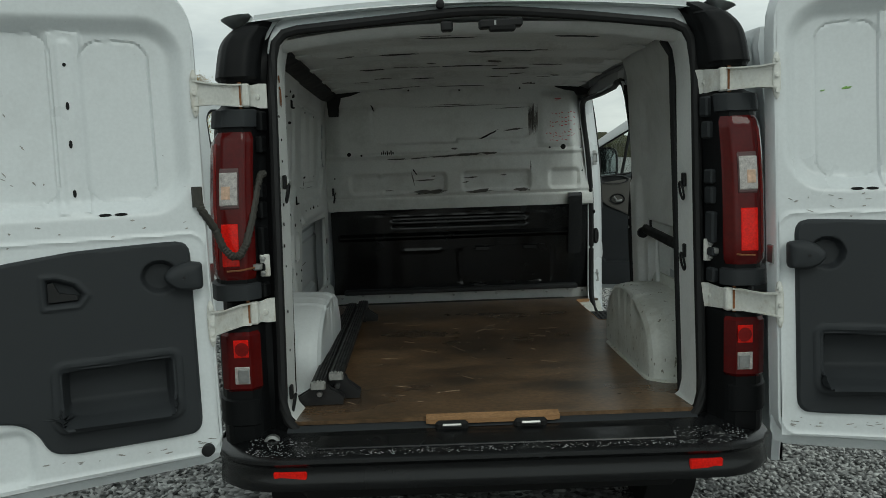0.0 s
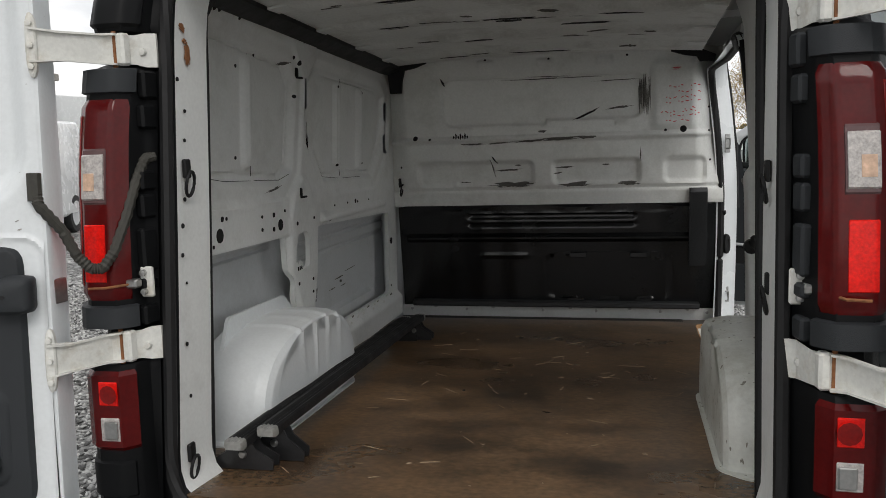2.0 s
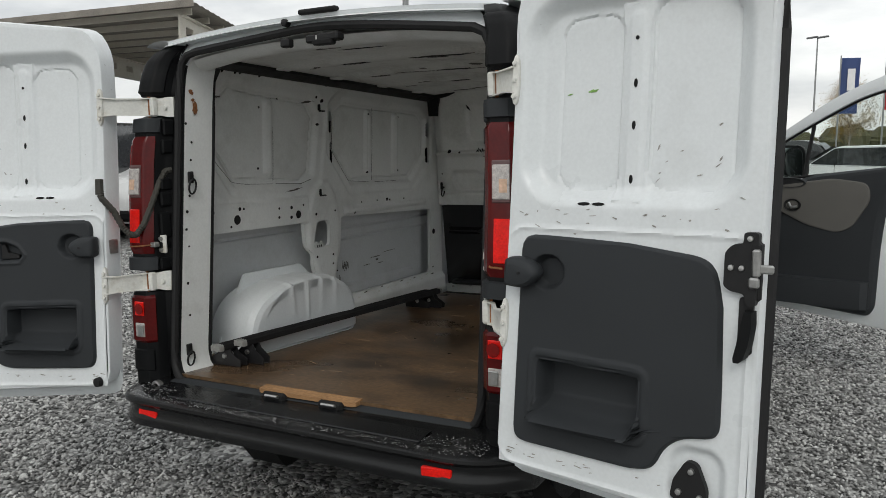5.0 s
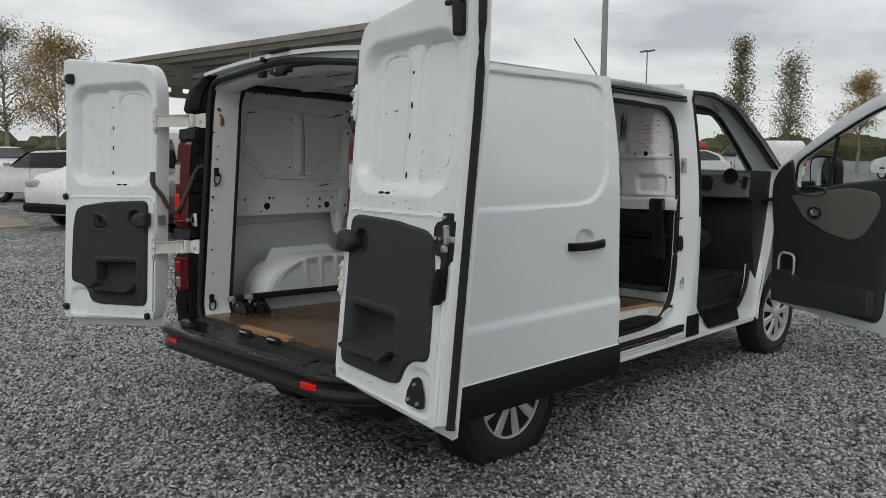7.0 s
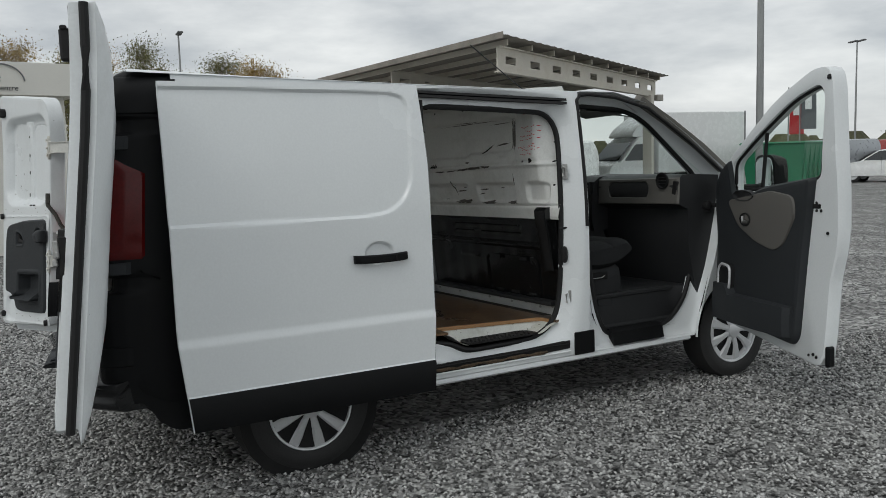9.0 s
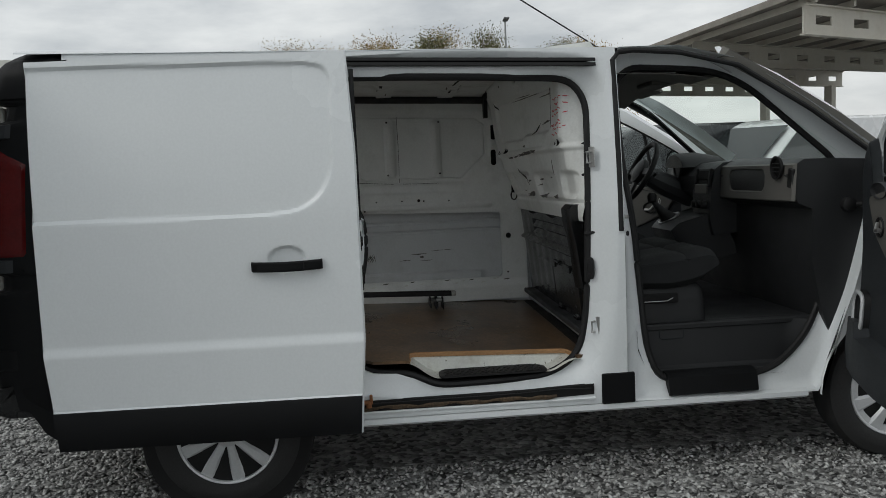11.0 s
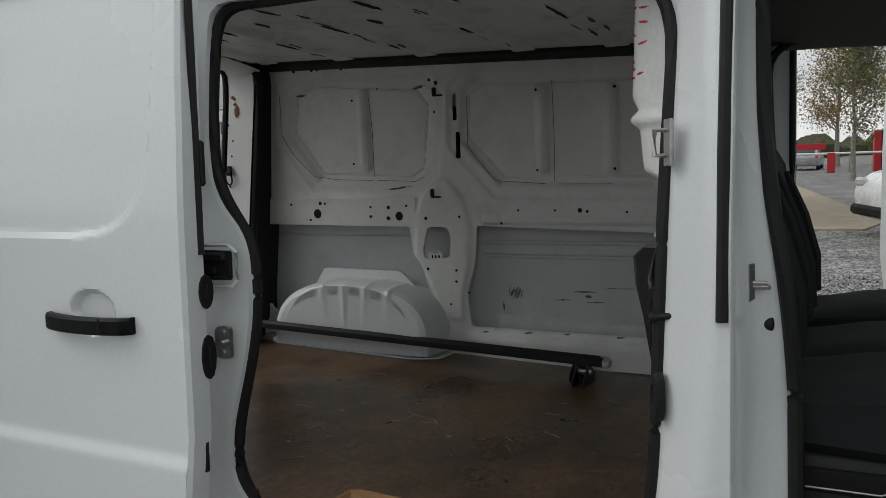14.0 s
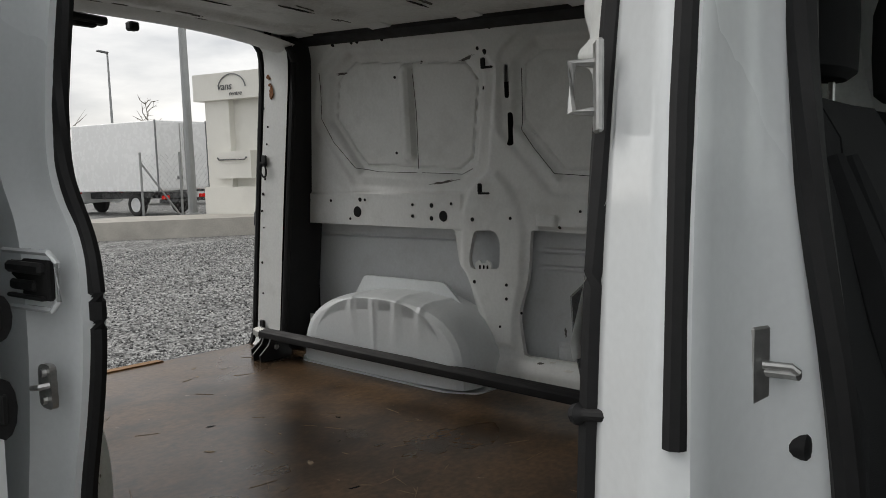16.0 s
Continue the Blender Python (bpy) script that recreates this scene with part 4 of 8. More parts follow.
RAIL = 1.46           # middle rail of the rear doors
DOOR_TRIM = rounded([(0.06, 0.742), (0.45, 0.733), (0.512, 0.745), (0.545, 0.815), (0.60, 0.850), (0.69, 0.856), (0.688, 1.0), (0.68, 1.20), (0.655, 1.325), (0.39, 1.357), (0.06, 1.368)], [0.05, 0.03, 0.03, 0.04, 0.04, 0.045, 0, 0, 0.06, 0, 0.05], 4)
POCKET = rounded([(0.118, 0.812), (0.488, 0.806), (0.486, 1.014), (0.116, 1.026)], 0.038, 4)
HANDLE = [(0.498, 1.185), (0.395, 1.188), (0.368, 1.222), (0.40, 1.262), (0.455, 1.283), (0.498, 1.283)]


def rear_door(s, o, a, z0, z1, width, lean):
    at = door_at(o, a, lambda v: lean * (v - 1.3) - 0.02 * max(0, (v - 1.7) / 0.45) ** 2)
    out = rounded([(0.0, z0 + 0.01), (width, z0 - 0.03), (width, z1 + 0.09), (0.05, z1 + 0.006), (0.0, z1 - 0.1)], [0.05, 0.03, 0.03, 0.1, 0.05], 5)
    c = (width / 2, (z0 + z1) / 2)
    n = 160
    ring0 = fan(out, c, n)

    def inset(k):
        return shrink(ring0, k, c)

    skin = [at(x, z, 0.148) for x, z in inset(0.30)]
    door = part("rear_door", Shape().loft([skin, [at(x, z, 0.138) for x, z in inset(0.18)], [at(x, z - 0.02 * soft(z - z0 - 0.12, 0.1), 0.122) for x, z in inset(0.08)], [at(x, z - 0.05 * soft(z - z0 - 0.12, 0.1), 0.104) for x, z in inset(0.02)], [at(x, z - 0.05 * soft(z - z0 - 0.12, 0.1), 0.094) for x, z in inset(-0.006)], [at(x, z, 0.08) for x, z in ring0], [at(x, z, 0.012) for x, z in ring0], [at(x, z, 0.002) for x, z in inset(0.006)], [at(x, z, 0.0) for x, z in inset(0.02)]], True, False).add(skin, [tuple(range(n))]), DOORIN, van, "white rear van door swung wide open, scratched inside")

    def depth(u, v):
        """How far the pressed inner panel lies behind its edge."""
        d = 0.048 * soft(inrect(u, v, 0.040, RAIL + 0.0, width - 0.055, z1 - 0.085, 0.13) + 0.02, 0.06)
        for x0, x1, zt in ((0.142, 0.345, 0.150), (0.428, 0.672, 0.125)):
            q = inrect(u, v, x0, RAIL + 0.035, x1, z1 - zt, 0.065)
            d += 0.004 * soft(q, 0.006) + 0.009 * soft(abs(q) - 0.0015, 0.006)
        r = inrect(u, v, 0.338, RAIL + 0.008, 0.434, z1 - 0.125, 0.006)
        d -= 0.009 * soft(r, 0.007)
        d -= 0.006 * soft(inrect(u, v, 0.362, RAIL + 0.02, 0.41, z1 - 0.15, 0.022), 0.012)
        d -= 0.006 * soft(abs(inrect(u, v, 0.012, z0 + 0.02, width - 0.03, RAIL - 0.075, 0.05)) - 0.004, 0.012)
        d += 0.082 * soft(inpoly(u, v, DOOR_TRIM) + 0.03, 0.03)
        d += 0.02 * soft(inrect(u, v, 0.56, z0 + 0.02, 0.70, 0.83, 0.05), 0.03)
        return d

    def fn(p, q):
        v = z0 + 0.014 + (z1 + 0.085 * p - z0 - 0.026) * q
        left = 0.012 + 0.055 * (max(0, v - z1 + 0.11) / 0.11) ** 1.6
        u = left + (width - 0.012 - left) * p
        return at(u, v - 0.025 * p * (1 - q) ** 6, depth(u, v))

    part("inner_panel", Shape().sheet(130, 210, fn), DOORIN, door)
    # moulded trim on the lower half
    zl, zh = min(p[1] for p in DOOR_TRIM), max(p[1] for p in DOOR_TRIM)
    cup = (0.158, 1.258)

    def tdepth(u, v):
        d = -0.016 + 0.022 * soft(-inpoly(u, v, DOOR_TRIM) - 0.002, 0.014)
        q = inpoly(u, v, POCKET)
        d -= 0.006 * soft(abs(q + 0.004) - 0.010, 0.008)
        d += 0.075 * soft(q + 0.032, 0.018)
        if q < -0.02:
            d -= 0.062 * soft(v - 0.862, 0.055)
        d += 0.032 * soft(math.hypot((u - cup[0]) / 0.050, (v - cup[1]) / 0.046) - 1, 0.35)
        if s < 0:
            e = inpoly(u, v, HANDLE)
            d += 0.026 * soft(e + 0.014, 0.012) - 0.005 * soft(abs(e) - 0.006, 0.008)
        return d

    rows = 116

    def span(z):
        xs = []
        for k in range(len(DOOR_TRIM)):
            (xa, za), (xb, zb) = DOOR_TRIM[k - 1], DOOR_TRIM[k]
            if (za > z) != (zb > z):
                xs.append(xa + (xb - xa) * (z - za) / (zb - za))
        return min(xs), max(xs)

    def tf(p, q):
        z = zl + 0.0008 + (zh - zl - 0.0016) * q
        lo, hi = span(z)
        u = lo + (hi - lo) * p
        return at(u, z, tdepth(u, z))

    tp = part("trim_panel", Shape().sheet(120, rows, tf), TRIM, door, "dark grey plastic door trim with moulded pocket")
    dome = [(0.028, 1.215), (0.028, 1.297), (0.075, 1.305), (0.125, 1.288), (0.152, 1.258), (0.13, 1.225), (0.09, 1.208)]
    dome = rounded(dome, [0.012, 0.012, 0.03, 0.03, 0.02, 0.03, 0.03], 4)
    knob = part("pull_knob", Shape().loft([[at(u, v, w) for u, v in shrink(dome, k, (0.085, 1.256))] for w, k in ((-0.010, 0.004), (-0.030, 0.0), (-0.052, 0.003), (-0.062, 0.012), (-0.066, 0.028))]), TRIM, tp, "dark grey moulded pull knob")
    part("knob_screw", Shape().loft([[at(0.088 + 0.006 * k * math.cos(t), 1.256 + 0.006 * k * math.sin(t), w) for t in [math.pi * m / 5 for m in range(10)]] for w, k in ((-0.064, 1.0), (-0.0675, 0.9), (-0.067, 0.3))]), RUBBER, knob)
    if s < 0:
        part("release_lever", Shape().loft([[at(u, v, w) for u, v in ((0.482, 1.205), (0.482, 1.262), (0.466, 1.266), (0.452, 1.232), (0.40, 1.222), (0.40, 1.208))] for w in (0.004, -0.010)]), RUBBER, tp)
    for u in (0.257, 0.303):
        part("punched_slot", Shape().loft([[at(u + 0.020 * math.cos(k * 0.7854), RAIL + 0.0 + 0.005 * math.sin(k * 0.7854), depth(u, RAIL) + w) for k in range(8)] for w in (-0.003, 0.012)]), HOLE, door)
    for v, h in ((1.926, 0.006), (1.80, 0.013), (1.682, 0.013), (1.53, 0.013)):
        part("punched_slot", Shape().loft([[at(0.386 + 0.0055 * math.cos(k * 0.7854), v + h * math.sin(k * 0.7854), depth(0.386, v) + w) for k in range(8)] for w in (-0.002, 0.012)]), HOLE, door)
    part("edge_seal", Shape().tube([at(width + 0.002, z, 0.055) for z in [z0 - 0.03 + (z1 - z0 + 0.11) * k / 10 for k in range(11)]], 0.017, 8), RUBBER, door, "black rubber edge seal")
    # hinges: bracket on the body, pivot block, pressed arm, pad on the door
    for z in (1.832, 1.092):
        yb = face_y(s, z) - 0.075 + 0.028
        hg = part("door_hinge", Shape().loft([[(s * x, y - 0.004, z - h), (s * x, y + 0.004, z - h), (s * x, y + 0.004, z + h), (s * x, y - 0.004, z + h)] for x, y, h in ((0.748, rear_y(z) - 0.004, 0.042), (0.772, rear_y(z) - 0.016, 0.042), (0.79, yb + 0.02, 0.036), (0.806, yb, 0.036))]), CREAM, van, "cream painted pressed steel door hinge")
        part("pivot", Shape().box((s * 0.808, yb - 0.004, z), (0.026, 0.030, 0.080), pose(0, 0, 0, 0, 0, s * 10), 0.006), CREAM, hg)
        part("pivot_pin", Shape().tube([(s * 0.828, yb - 0.010, z - 0.044), (s * 0.828, yb - 0.010, z + 0.044)], 0.006, 8), RUST, hg)
        p = at(0.004, z, 0.0)
        q = [(s * 0.818, yb - 0.006), (s * 0.845, yb - 0.022), (p[0] * 0.5 + s * 0.425, min(p[1], yb) * 0.6 + yb * 0.4 - 0.024), (p[0], p[1] - 0.006)]
        hs = (0.034, 0.032, 0.030, 0.036)
        part("hinge_arm", Shape().loft([[(x, y - 0.003, z - h), (x, y + 0.003, z - h), (x, y + 0.003, z + h), (x, y - 0.003, z + h)] for (x, y), h in zip(q, hs)]), CREAM, hg)
        for sg in (-1, 1):
            part("hinge_flange", Shape().loft([[(x, y - 0.020, z + sg * h), (x, y + 0.004, z + sg * h), (x, y + 0.004, z + sg * (h + 0.005)), (x, y - 0.020, z + sg * (h + 0.005))] for (x, y), h in zip(q, hs)]), CREAM, hg)
        part("hinge_pad", Shape().loft([[at(0.010 + k * 0.013 * math.cos(t), z + (0.052 + 0.024 * k) * math.copysign(abs(math.sin(t)) ** 0.7, math.sin(t)), w) for t in [math.pi * m / 8 for m in range(16)]] for w, k in ((0.004, 1.0), (-0.010, 1.0), (-0.014, 0.7))]), CREAM, hg)
        for h in (-0.05, 0.0, 0.05):
            part("bolt", Shape().loft([[at(0.010 + 0.008 * k * math.cos(t), z + h + 0.008 * k * math.sin(t), w) for t in [math.pi * m / 4 for m in range(8)]] for w, k in ((-0.012, 1.0), (-0.022, 0.9), (-0.023, 0.3))]), CREAM, hg)
        part("bolt", Shape().lathe([(0.0, 0.011), (-0.010, 0.010), (-0.011, 0.003)], (s * 0.778, rear_y(z) - 0.022, z - 0.004), "y", 8), CREAM, hg)
    # check strap between body and door
    z = 1.25
    yc_ = rear_y(z) - 0.03
    cs = part("check_strap", Shape().box((s * 0.772, yc_, z), (0.034, 0.014, 0.078), None, 0.004), CREAM, van, "steel door check with a thin rusty rod")
    for h in (-0.024, 0.024):
        part("bolt", Shape().lathe([(0.0, 0.009), (-0.012, 0.008), (-0.013, 0.003)], (s * 0.776, yc_ - 0.006, z + h), "y", 8), STEEL, cs)
    part("strap_jaw", Shape().box((s * 0.792, yc_ - 0.03, z), (0.03, 0.03, 0.022), None, 0.004), STEEL, cs)
    part("strap_rod", Shape().tube([(s * 0.79, yc_ - 0.035, z), (s * 0.84, face_y(s, z) - 0.024, z - 0.004), (s * 0.885, face_y(s, z) - 0.026, z - 0.006)], 0.0035, 6), RUST, cs)
    part("striker_plate", Shape().box(at(-0.002, z, 0.04), (0.012, 0.05, 0.06), None, 0.003), STEEL, door)
    return door, at, depth


left_door, lat, left_depth = rear_door(-1, (-0.915, -0.122), (-0.941, -0.339), 0.655, 2.15, 0.765, 0.085)
right_door, rat, right_depth = rear_door(1, (0.926, -0.138), (0.988, -0.152), 0.655, 2.15, 0.775, 0.12)

# wiring boot between body and left door
BOOT = mat("worn_grey_rubber", (0.045, 0.043, 0.036), 0.7, var=0.2, scale=30, bump=0.05)
boot_path = [Vector(p) for p in (lat(0.025, 1.50, 0.0), lat(0.015, 1.46, -0.012), (-0.902, -0.085, 1.395), (-0.885, -0.062, 1.33), (-0.862, -0.046, 1.297), (-0.838, -0.034, 1.296), (-0.818, -0.012, 1.335), (-0.802, 0.02, 1.41), (-0.788, 0.06, 1.51), (-0.780, 0.09, 1.56), (-0.772, 0.12, 1.565))]
boot = []
for a, b in zip(boot_path, boot_path[1:]):
    boot += [a.lerp(b, k / 8) for k in range(8)]
part("wiring_boot", Shape().tube(boot, [0.0145 if k % 2 else 0.0115 for k in range(len(boot))], 8), BOOT, van, "black corrugated wiring boot")
part("boot_collar", Shape().tube([lat(0.025, 1.535, -0.004), lat(0.025, 1.47, -0.004)], [0.017, 0.017], 8), BOOT, van)

# locks on the free edge of the right door
DT = pose(0, 0, 0, 0, 0, -8)
lk = part("door_lock", Shape().prism(rounded([(0.682, 1.262), (0.682, 1.348), (0.70, 1.368), (0.728, 1.372), (0.728, 1.40), (0.765, 1.40), (0.765, 1.215), (0.742, 1.215), (0.735, 1.245), (0.70, 1.25)], 0.008, 3), rat, -0.022, 0.004), RUBBER, right_door, "black door lock with a steel claw")
part("lock_case", Shape().box(rat(0.757, 1.30, 0.03), (0.03, 0.09, 0.15), DT, 0.006), RUBBER, lk)
part("lock_claw", Shape().box(rat(0.764, 1.325, -0.026), (0.020, 0.022, 0.07), DT, 0.005).box(rat(0.760, 1.275, -0.026), (0.026, 0.02, 0.028), DT, 0.005).box(rat(0.788, 1.31, -0.020), (0.035, 0.014, 0.022), DT, 0.004), STEEL, lk)
for u, z in ((0.700, 1.31), (0.727, 1.31), (0.745, 1.385)):
    part("lock_bolt", Shape().loft([[rat(u + 0.008 * k * math.cos(t), z + 0.008 * k * math.sin(t), w) for t in [math.pi * m / 4 for m in range(8)]] for w, k in ((-0.020, 1.0), (-0.028, 0.9), (-0.029, 0.3))]), STEEL, lk)
lp = part("lever_plate", Shape().prism(rounded([(0.722, 1.09), (0.722, 1.235), (0.758, 1.235), (0.758, 1.09)], 0.008, 3), rat, -0.010, 0.004), RUBBER, right_door)
part("inner_lever", Shape().loft([[rat(u - h, z, -0.012), rat(u + h, z, -0.012), rat(u + h * 0.8, z, -0.045), rat(u - h * 0.8, z, -0.045)] for u, z, h in ((0.755, 1.205, 0.012), (0.752, 1.17, 0.017), (0.745, 1.12, 0.018), (0.736, 1.085, 0.016), (0.732, 1.075, 0.008))]), BLACK, lp, "black plastic inside lever")
tl = part("top_latch", Shape().box(rat(0.735, 2.08, -0.014), (0.045, 0.04, 0.12), DT, 0.008), RUBBER, right_door)
part("latch_tongue", Shape().box(rat(0.715, 2.14, -0.02), (0.10, 0.025, 0.018), DT, 0.005), RUBBER, tl)
bl = part("bottom_latch", Shape().prism(rounded([(0.565, 0.685), (0.572, 0.735), (0.605, 0.79), (0.635, 0.785), (0.665, 0.72), (0.665, 0.68)], 0.012, 3), rat, -0.006, 0.012), RUBBER, right_door, "black triangular lower latch plate")
for u, z in ((0.622, 0.765), (0.59, 0.705), (0.648, 0.70)):
    part("latch_bolt", Shape().loft([[rat(u + 0.009 * k * math.cos(t), z + 0.009 * k * math.sin(t), w) for t in [math.pi * m / 4 for m in range(8)]] for w, k in ((-0.004, 1.0), (-0.014, 0.9), (-0.015, 0.3))]), STEEL, bl)
part("top_latch", Shape().box(lat(0.70, 2.11, -0.01), (0.06, 0.05, 0.06), None, 0.012), RUBBER, left_door)
for u, z in ((0.048, 0.685), (0.748, 1.385)):
    part("door_buffer", Shape().lathe([(-0.022, 0.012), (-0.02, 0.019), (0.0, 0.021)], lat(u, z, 0.0), "y", 14), RUBBER, left_door)
part("door_buffer", Shape().box(lat(0.735, 0.70, -0.006), (0.05, 0.03, 0.04), None, 0.008), RUBBER, left_door)


# sliding door, slid back along the side
SWEEP = rounded([(-1.0, 1.365), (1.22, 1.345), (1.36, 1.36), (1.45, 1.42), (1.50, 1.52), (1.515, 1.9), (1.49, 1.965), (1.40, 1.985), (-1.0, 2.02), (-1, 1.5)], [0, 0.1, 0.05, 0.05, 0.06, 0.04, 0.03, 0.05, 0, 0], 3)


def slide_x(y, z):
    x = 1.128 + 0.018 * (y - 0.9)
    x -= 0.06 * max(0, (z - 1.30) / 0.73) ** 2
    x += 0.012 * soft(inrect(y, z, -1.0, 0.2, 9.0, 0.80, 0.0), 0.05)
    x += 0.010 * soft(z - 0.545, 0.012)
    # pressed line along the belt, sweeping up at the front
    q = inpoly(y, z, SWEEP)
    x -= 0.018 * soft(q, 0.018)
    x -= 0.022 * soft(math.hypot((y - 1.29) / 0.075, (z - 1.15) / 0.055) - 1, 0.25)
    return x


def slide_edge(z):
    """Rear and front edge of the sliding door at a height."""
    rear = 0.245 + 0.04 * max(0, (0.8 - z) / 0.4)
    front = 1.60 - 0.03 * max(0, (0.8 - z) / 0.4) - 0.02 * max(0, (z - 1.6) / 0.4)
    return rear, front


sl = Shape()


def sl_fn(u, v):
    z = 0.378 + 1.652 * v
    a, b = slide_edge(z)
    y = a + (b - a) * u
    return slide_x(y, z), y, z


slide = part("sliding_door", sl.sheet(170, 210, sl_fn), WHITE, van, "white sliding side door pushed fully back")
part("door_edge", Shape().loft([[(slide_x(slide_edge(z)[1], z) - d, slide_edge(z)[1] + e, z) for d, e in ((0.0, 0), (0.012, 0.008), (0.075, 0.004), (0.08, -0.05), (0.10, -0.10))] for z in [0.378 + 1.652 * k / 24 for k in range(25)]], False, False), WHITE, slide)
part("door_edge", Shape().loft([[(slide_x(slide_edge(z)[0], z) - d, slide_edge(z)[0] + e, z) for d, e in ((0.0, 0), (0.006, -0.004), (0.035, 0.0), (0.04, 0.2))] for z in [0.378 + 1.652 * k / 24 for k in range(25)]], False, False), WHITE, slide)
part("door_inner_skin", Shape().sheet(10, 20, lambda u, v: (1.055 - 0.05 * max(0, (v - 0.55) / 0.45) ** 2, 0.30 + 1.22 * u, 0.40 + 1.60 * v)), WHITE, slide)
part("lower_cladding", Shape().loft([[(slide_x(slide_edge(z)[0] + (slide_edge(z)[1] - slide_edge(z)[0]) * k / 12, z) + o, slide_edge(z)[0] + (slide_edge(z)[1] - slide_edge(z)[0]) * k / 12, z) for z, o in ((0.381, 0.0), (0.379, 0.006), (0.385, 0.009), (0.53, 0.009), (0.543, 0.004), (0.545, -0.004))] for k in range(13)], False, False), BLACK, slide, "black lower door cladding")
hd = part("door_handle", Shape().loft([[(slide_x(1.2, 1.13) + 0.012 + 0.022 * math.sin(math.pi * min(1, max(0, (y - 1.142) / 0.30))) ** 0.35 + a, y, 1.128 - 0.004 * math.sin(math.pi * (y - 1.142) / 0.3) + h) for a, h in ((-0.012, -0.022), (0.006, -0.022), (0.012, -0.014), (0.012, 0.014), (0.006, 0.02), (-0.012, 0.02))] for y in [1.142 + 0.015 * k for k in range(21)]]), BLACK, slide, "black plastic door handle")
part("handle_joint", Shape().box((slide_x(1.37, 1.13) + 0.047, 1.365, 1.128), (0.004, 0.004, 0.04), None, 0.001), HOLE, hd)
# latches on its front edge
for z, h in ((1.208, 0.085), (1.046, 0.11)):
    lt = part("edge_latch", Shape().loft([[(1.066 + 0.024 * math.cos(k * 0.5236), 1.575 + w, z + h / 2 * math.sin(k * 0.5236)) for k in range(12)] for w in (0.0, 0.03, 0.036)]), RUBBER, slide)
    part("latch_slot", Shape().box((1.066, 1.612, z), (0.012, 0.01, h * 0.5), None, 0.003), HOLE, lt)
part("edge_seal", Shape().tube([(1.075, 1.605, z) for z in (1.30, 1.5, 1.7, 1.95)], 0.010, 6), RUBBER, slide)
part("edge_roller", Shape().box((1.06, 1.60, 1.52), (0.02, 0.03, 0.11), None, 0.008), RUBBER, slide)
part("edge_buffer", Shape().box((1.085, 1.59, 0.80), (0.03, 0.03, 0.09), None, 0.01), RUBBER, slide)
# pillar behind the sliding door, with catch and recess
rec = part("runner_recess", Shape().box((0.966, 1.53, 1.262), (0.014, 0.15, 0.075), None, 0.006), HOLE, van)
part("runner_bar", Shape().box((0.976, 1.525, 1.284), (0.02, 0.14, 0.022), None, 0.006).box((0.972, 1.51, 1.250), (0.016, 0.10, 0.02), None, 0.005).box((0.974, 1.525, 1.229), (0.018, 0.14, 0.008), None, 0.003), RUBBER, rec)
part("recess_lip", Shape().tube([(0.972, 1.43, 1.314), (0.968, 1.60, 1.314), (0.962, 1.618, 1.295), (0.962, 1.618, 1.225), (0.968, 1.606, 1.208), (0.972, 1.43, 1.205)], 0.006, 6), WHITE, rec)
cat = part("catch_plate", Shape().prism(rounded([(1.545, 1.025), (1.545, 1.095), (1.56, 1.105), (1.595, 1.105), (1.595, 1.02), (1.56, 1.02)], 0.012, 3), lambda y, z, w: (side_x(z) - 0.006 + w, y, z), -0.006, 0.006), STEEL, van, "bolted steel catch plate")
for dz in (-0.026, 0.026):
    part("bolt", Shape().lathe([(0, 0.009), (0.008, 0.008), (0.009, 0.003)], (side_x(1.06), 1.572, 1.063 + dz), "x", 8), STEEL, cat)
part("catch_loop", Shape().tube([(0.974, 1.552, 1.058), (0.990, 1.555, 1.06), (0.990, 1.585, 1.066), (0.974, 1.59, 1.068)], 0.006, 6), STEEL, cat)


# ---- the van: cab ----
CAB_OPEN = rounded([(2.842, 1.88), (2.92, 1.955), (3.42, 1.925), (3.94, 1.455), (3.92, 0.97), (3.72, 0.60), (3.52, 0.452), (2.98, 0.452), (2.930, 0.62), (2.914, 1.14), (2.855, 1.50)], [0.07, 0.05, 0.2, 0.08, 0.15, 0.15, 0.1, 0.1, 0.1, 0.2, 0.15], 6)
CAB_OUT = [(2.815, 0.375), (3.76, 0.36), (3.84, 0.55), (3.93, 0.85), (4.04, 1.25), (4.08, 1.49), (3.75, 1.74), (3.42, 1.955), (3.12, 2.03), (2.815, 2.03)]
CC = (3.30, 1.15)


def cab_x(y, z):
    return side_x(z) - 0.02 * max(0, y - 3.4) - 0.05 * max(0, (z - 1.45)) * max(0, y - 3.0)


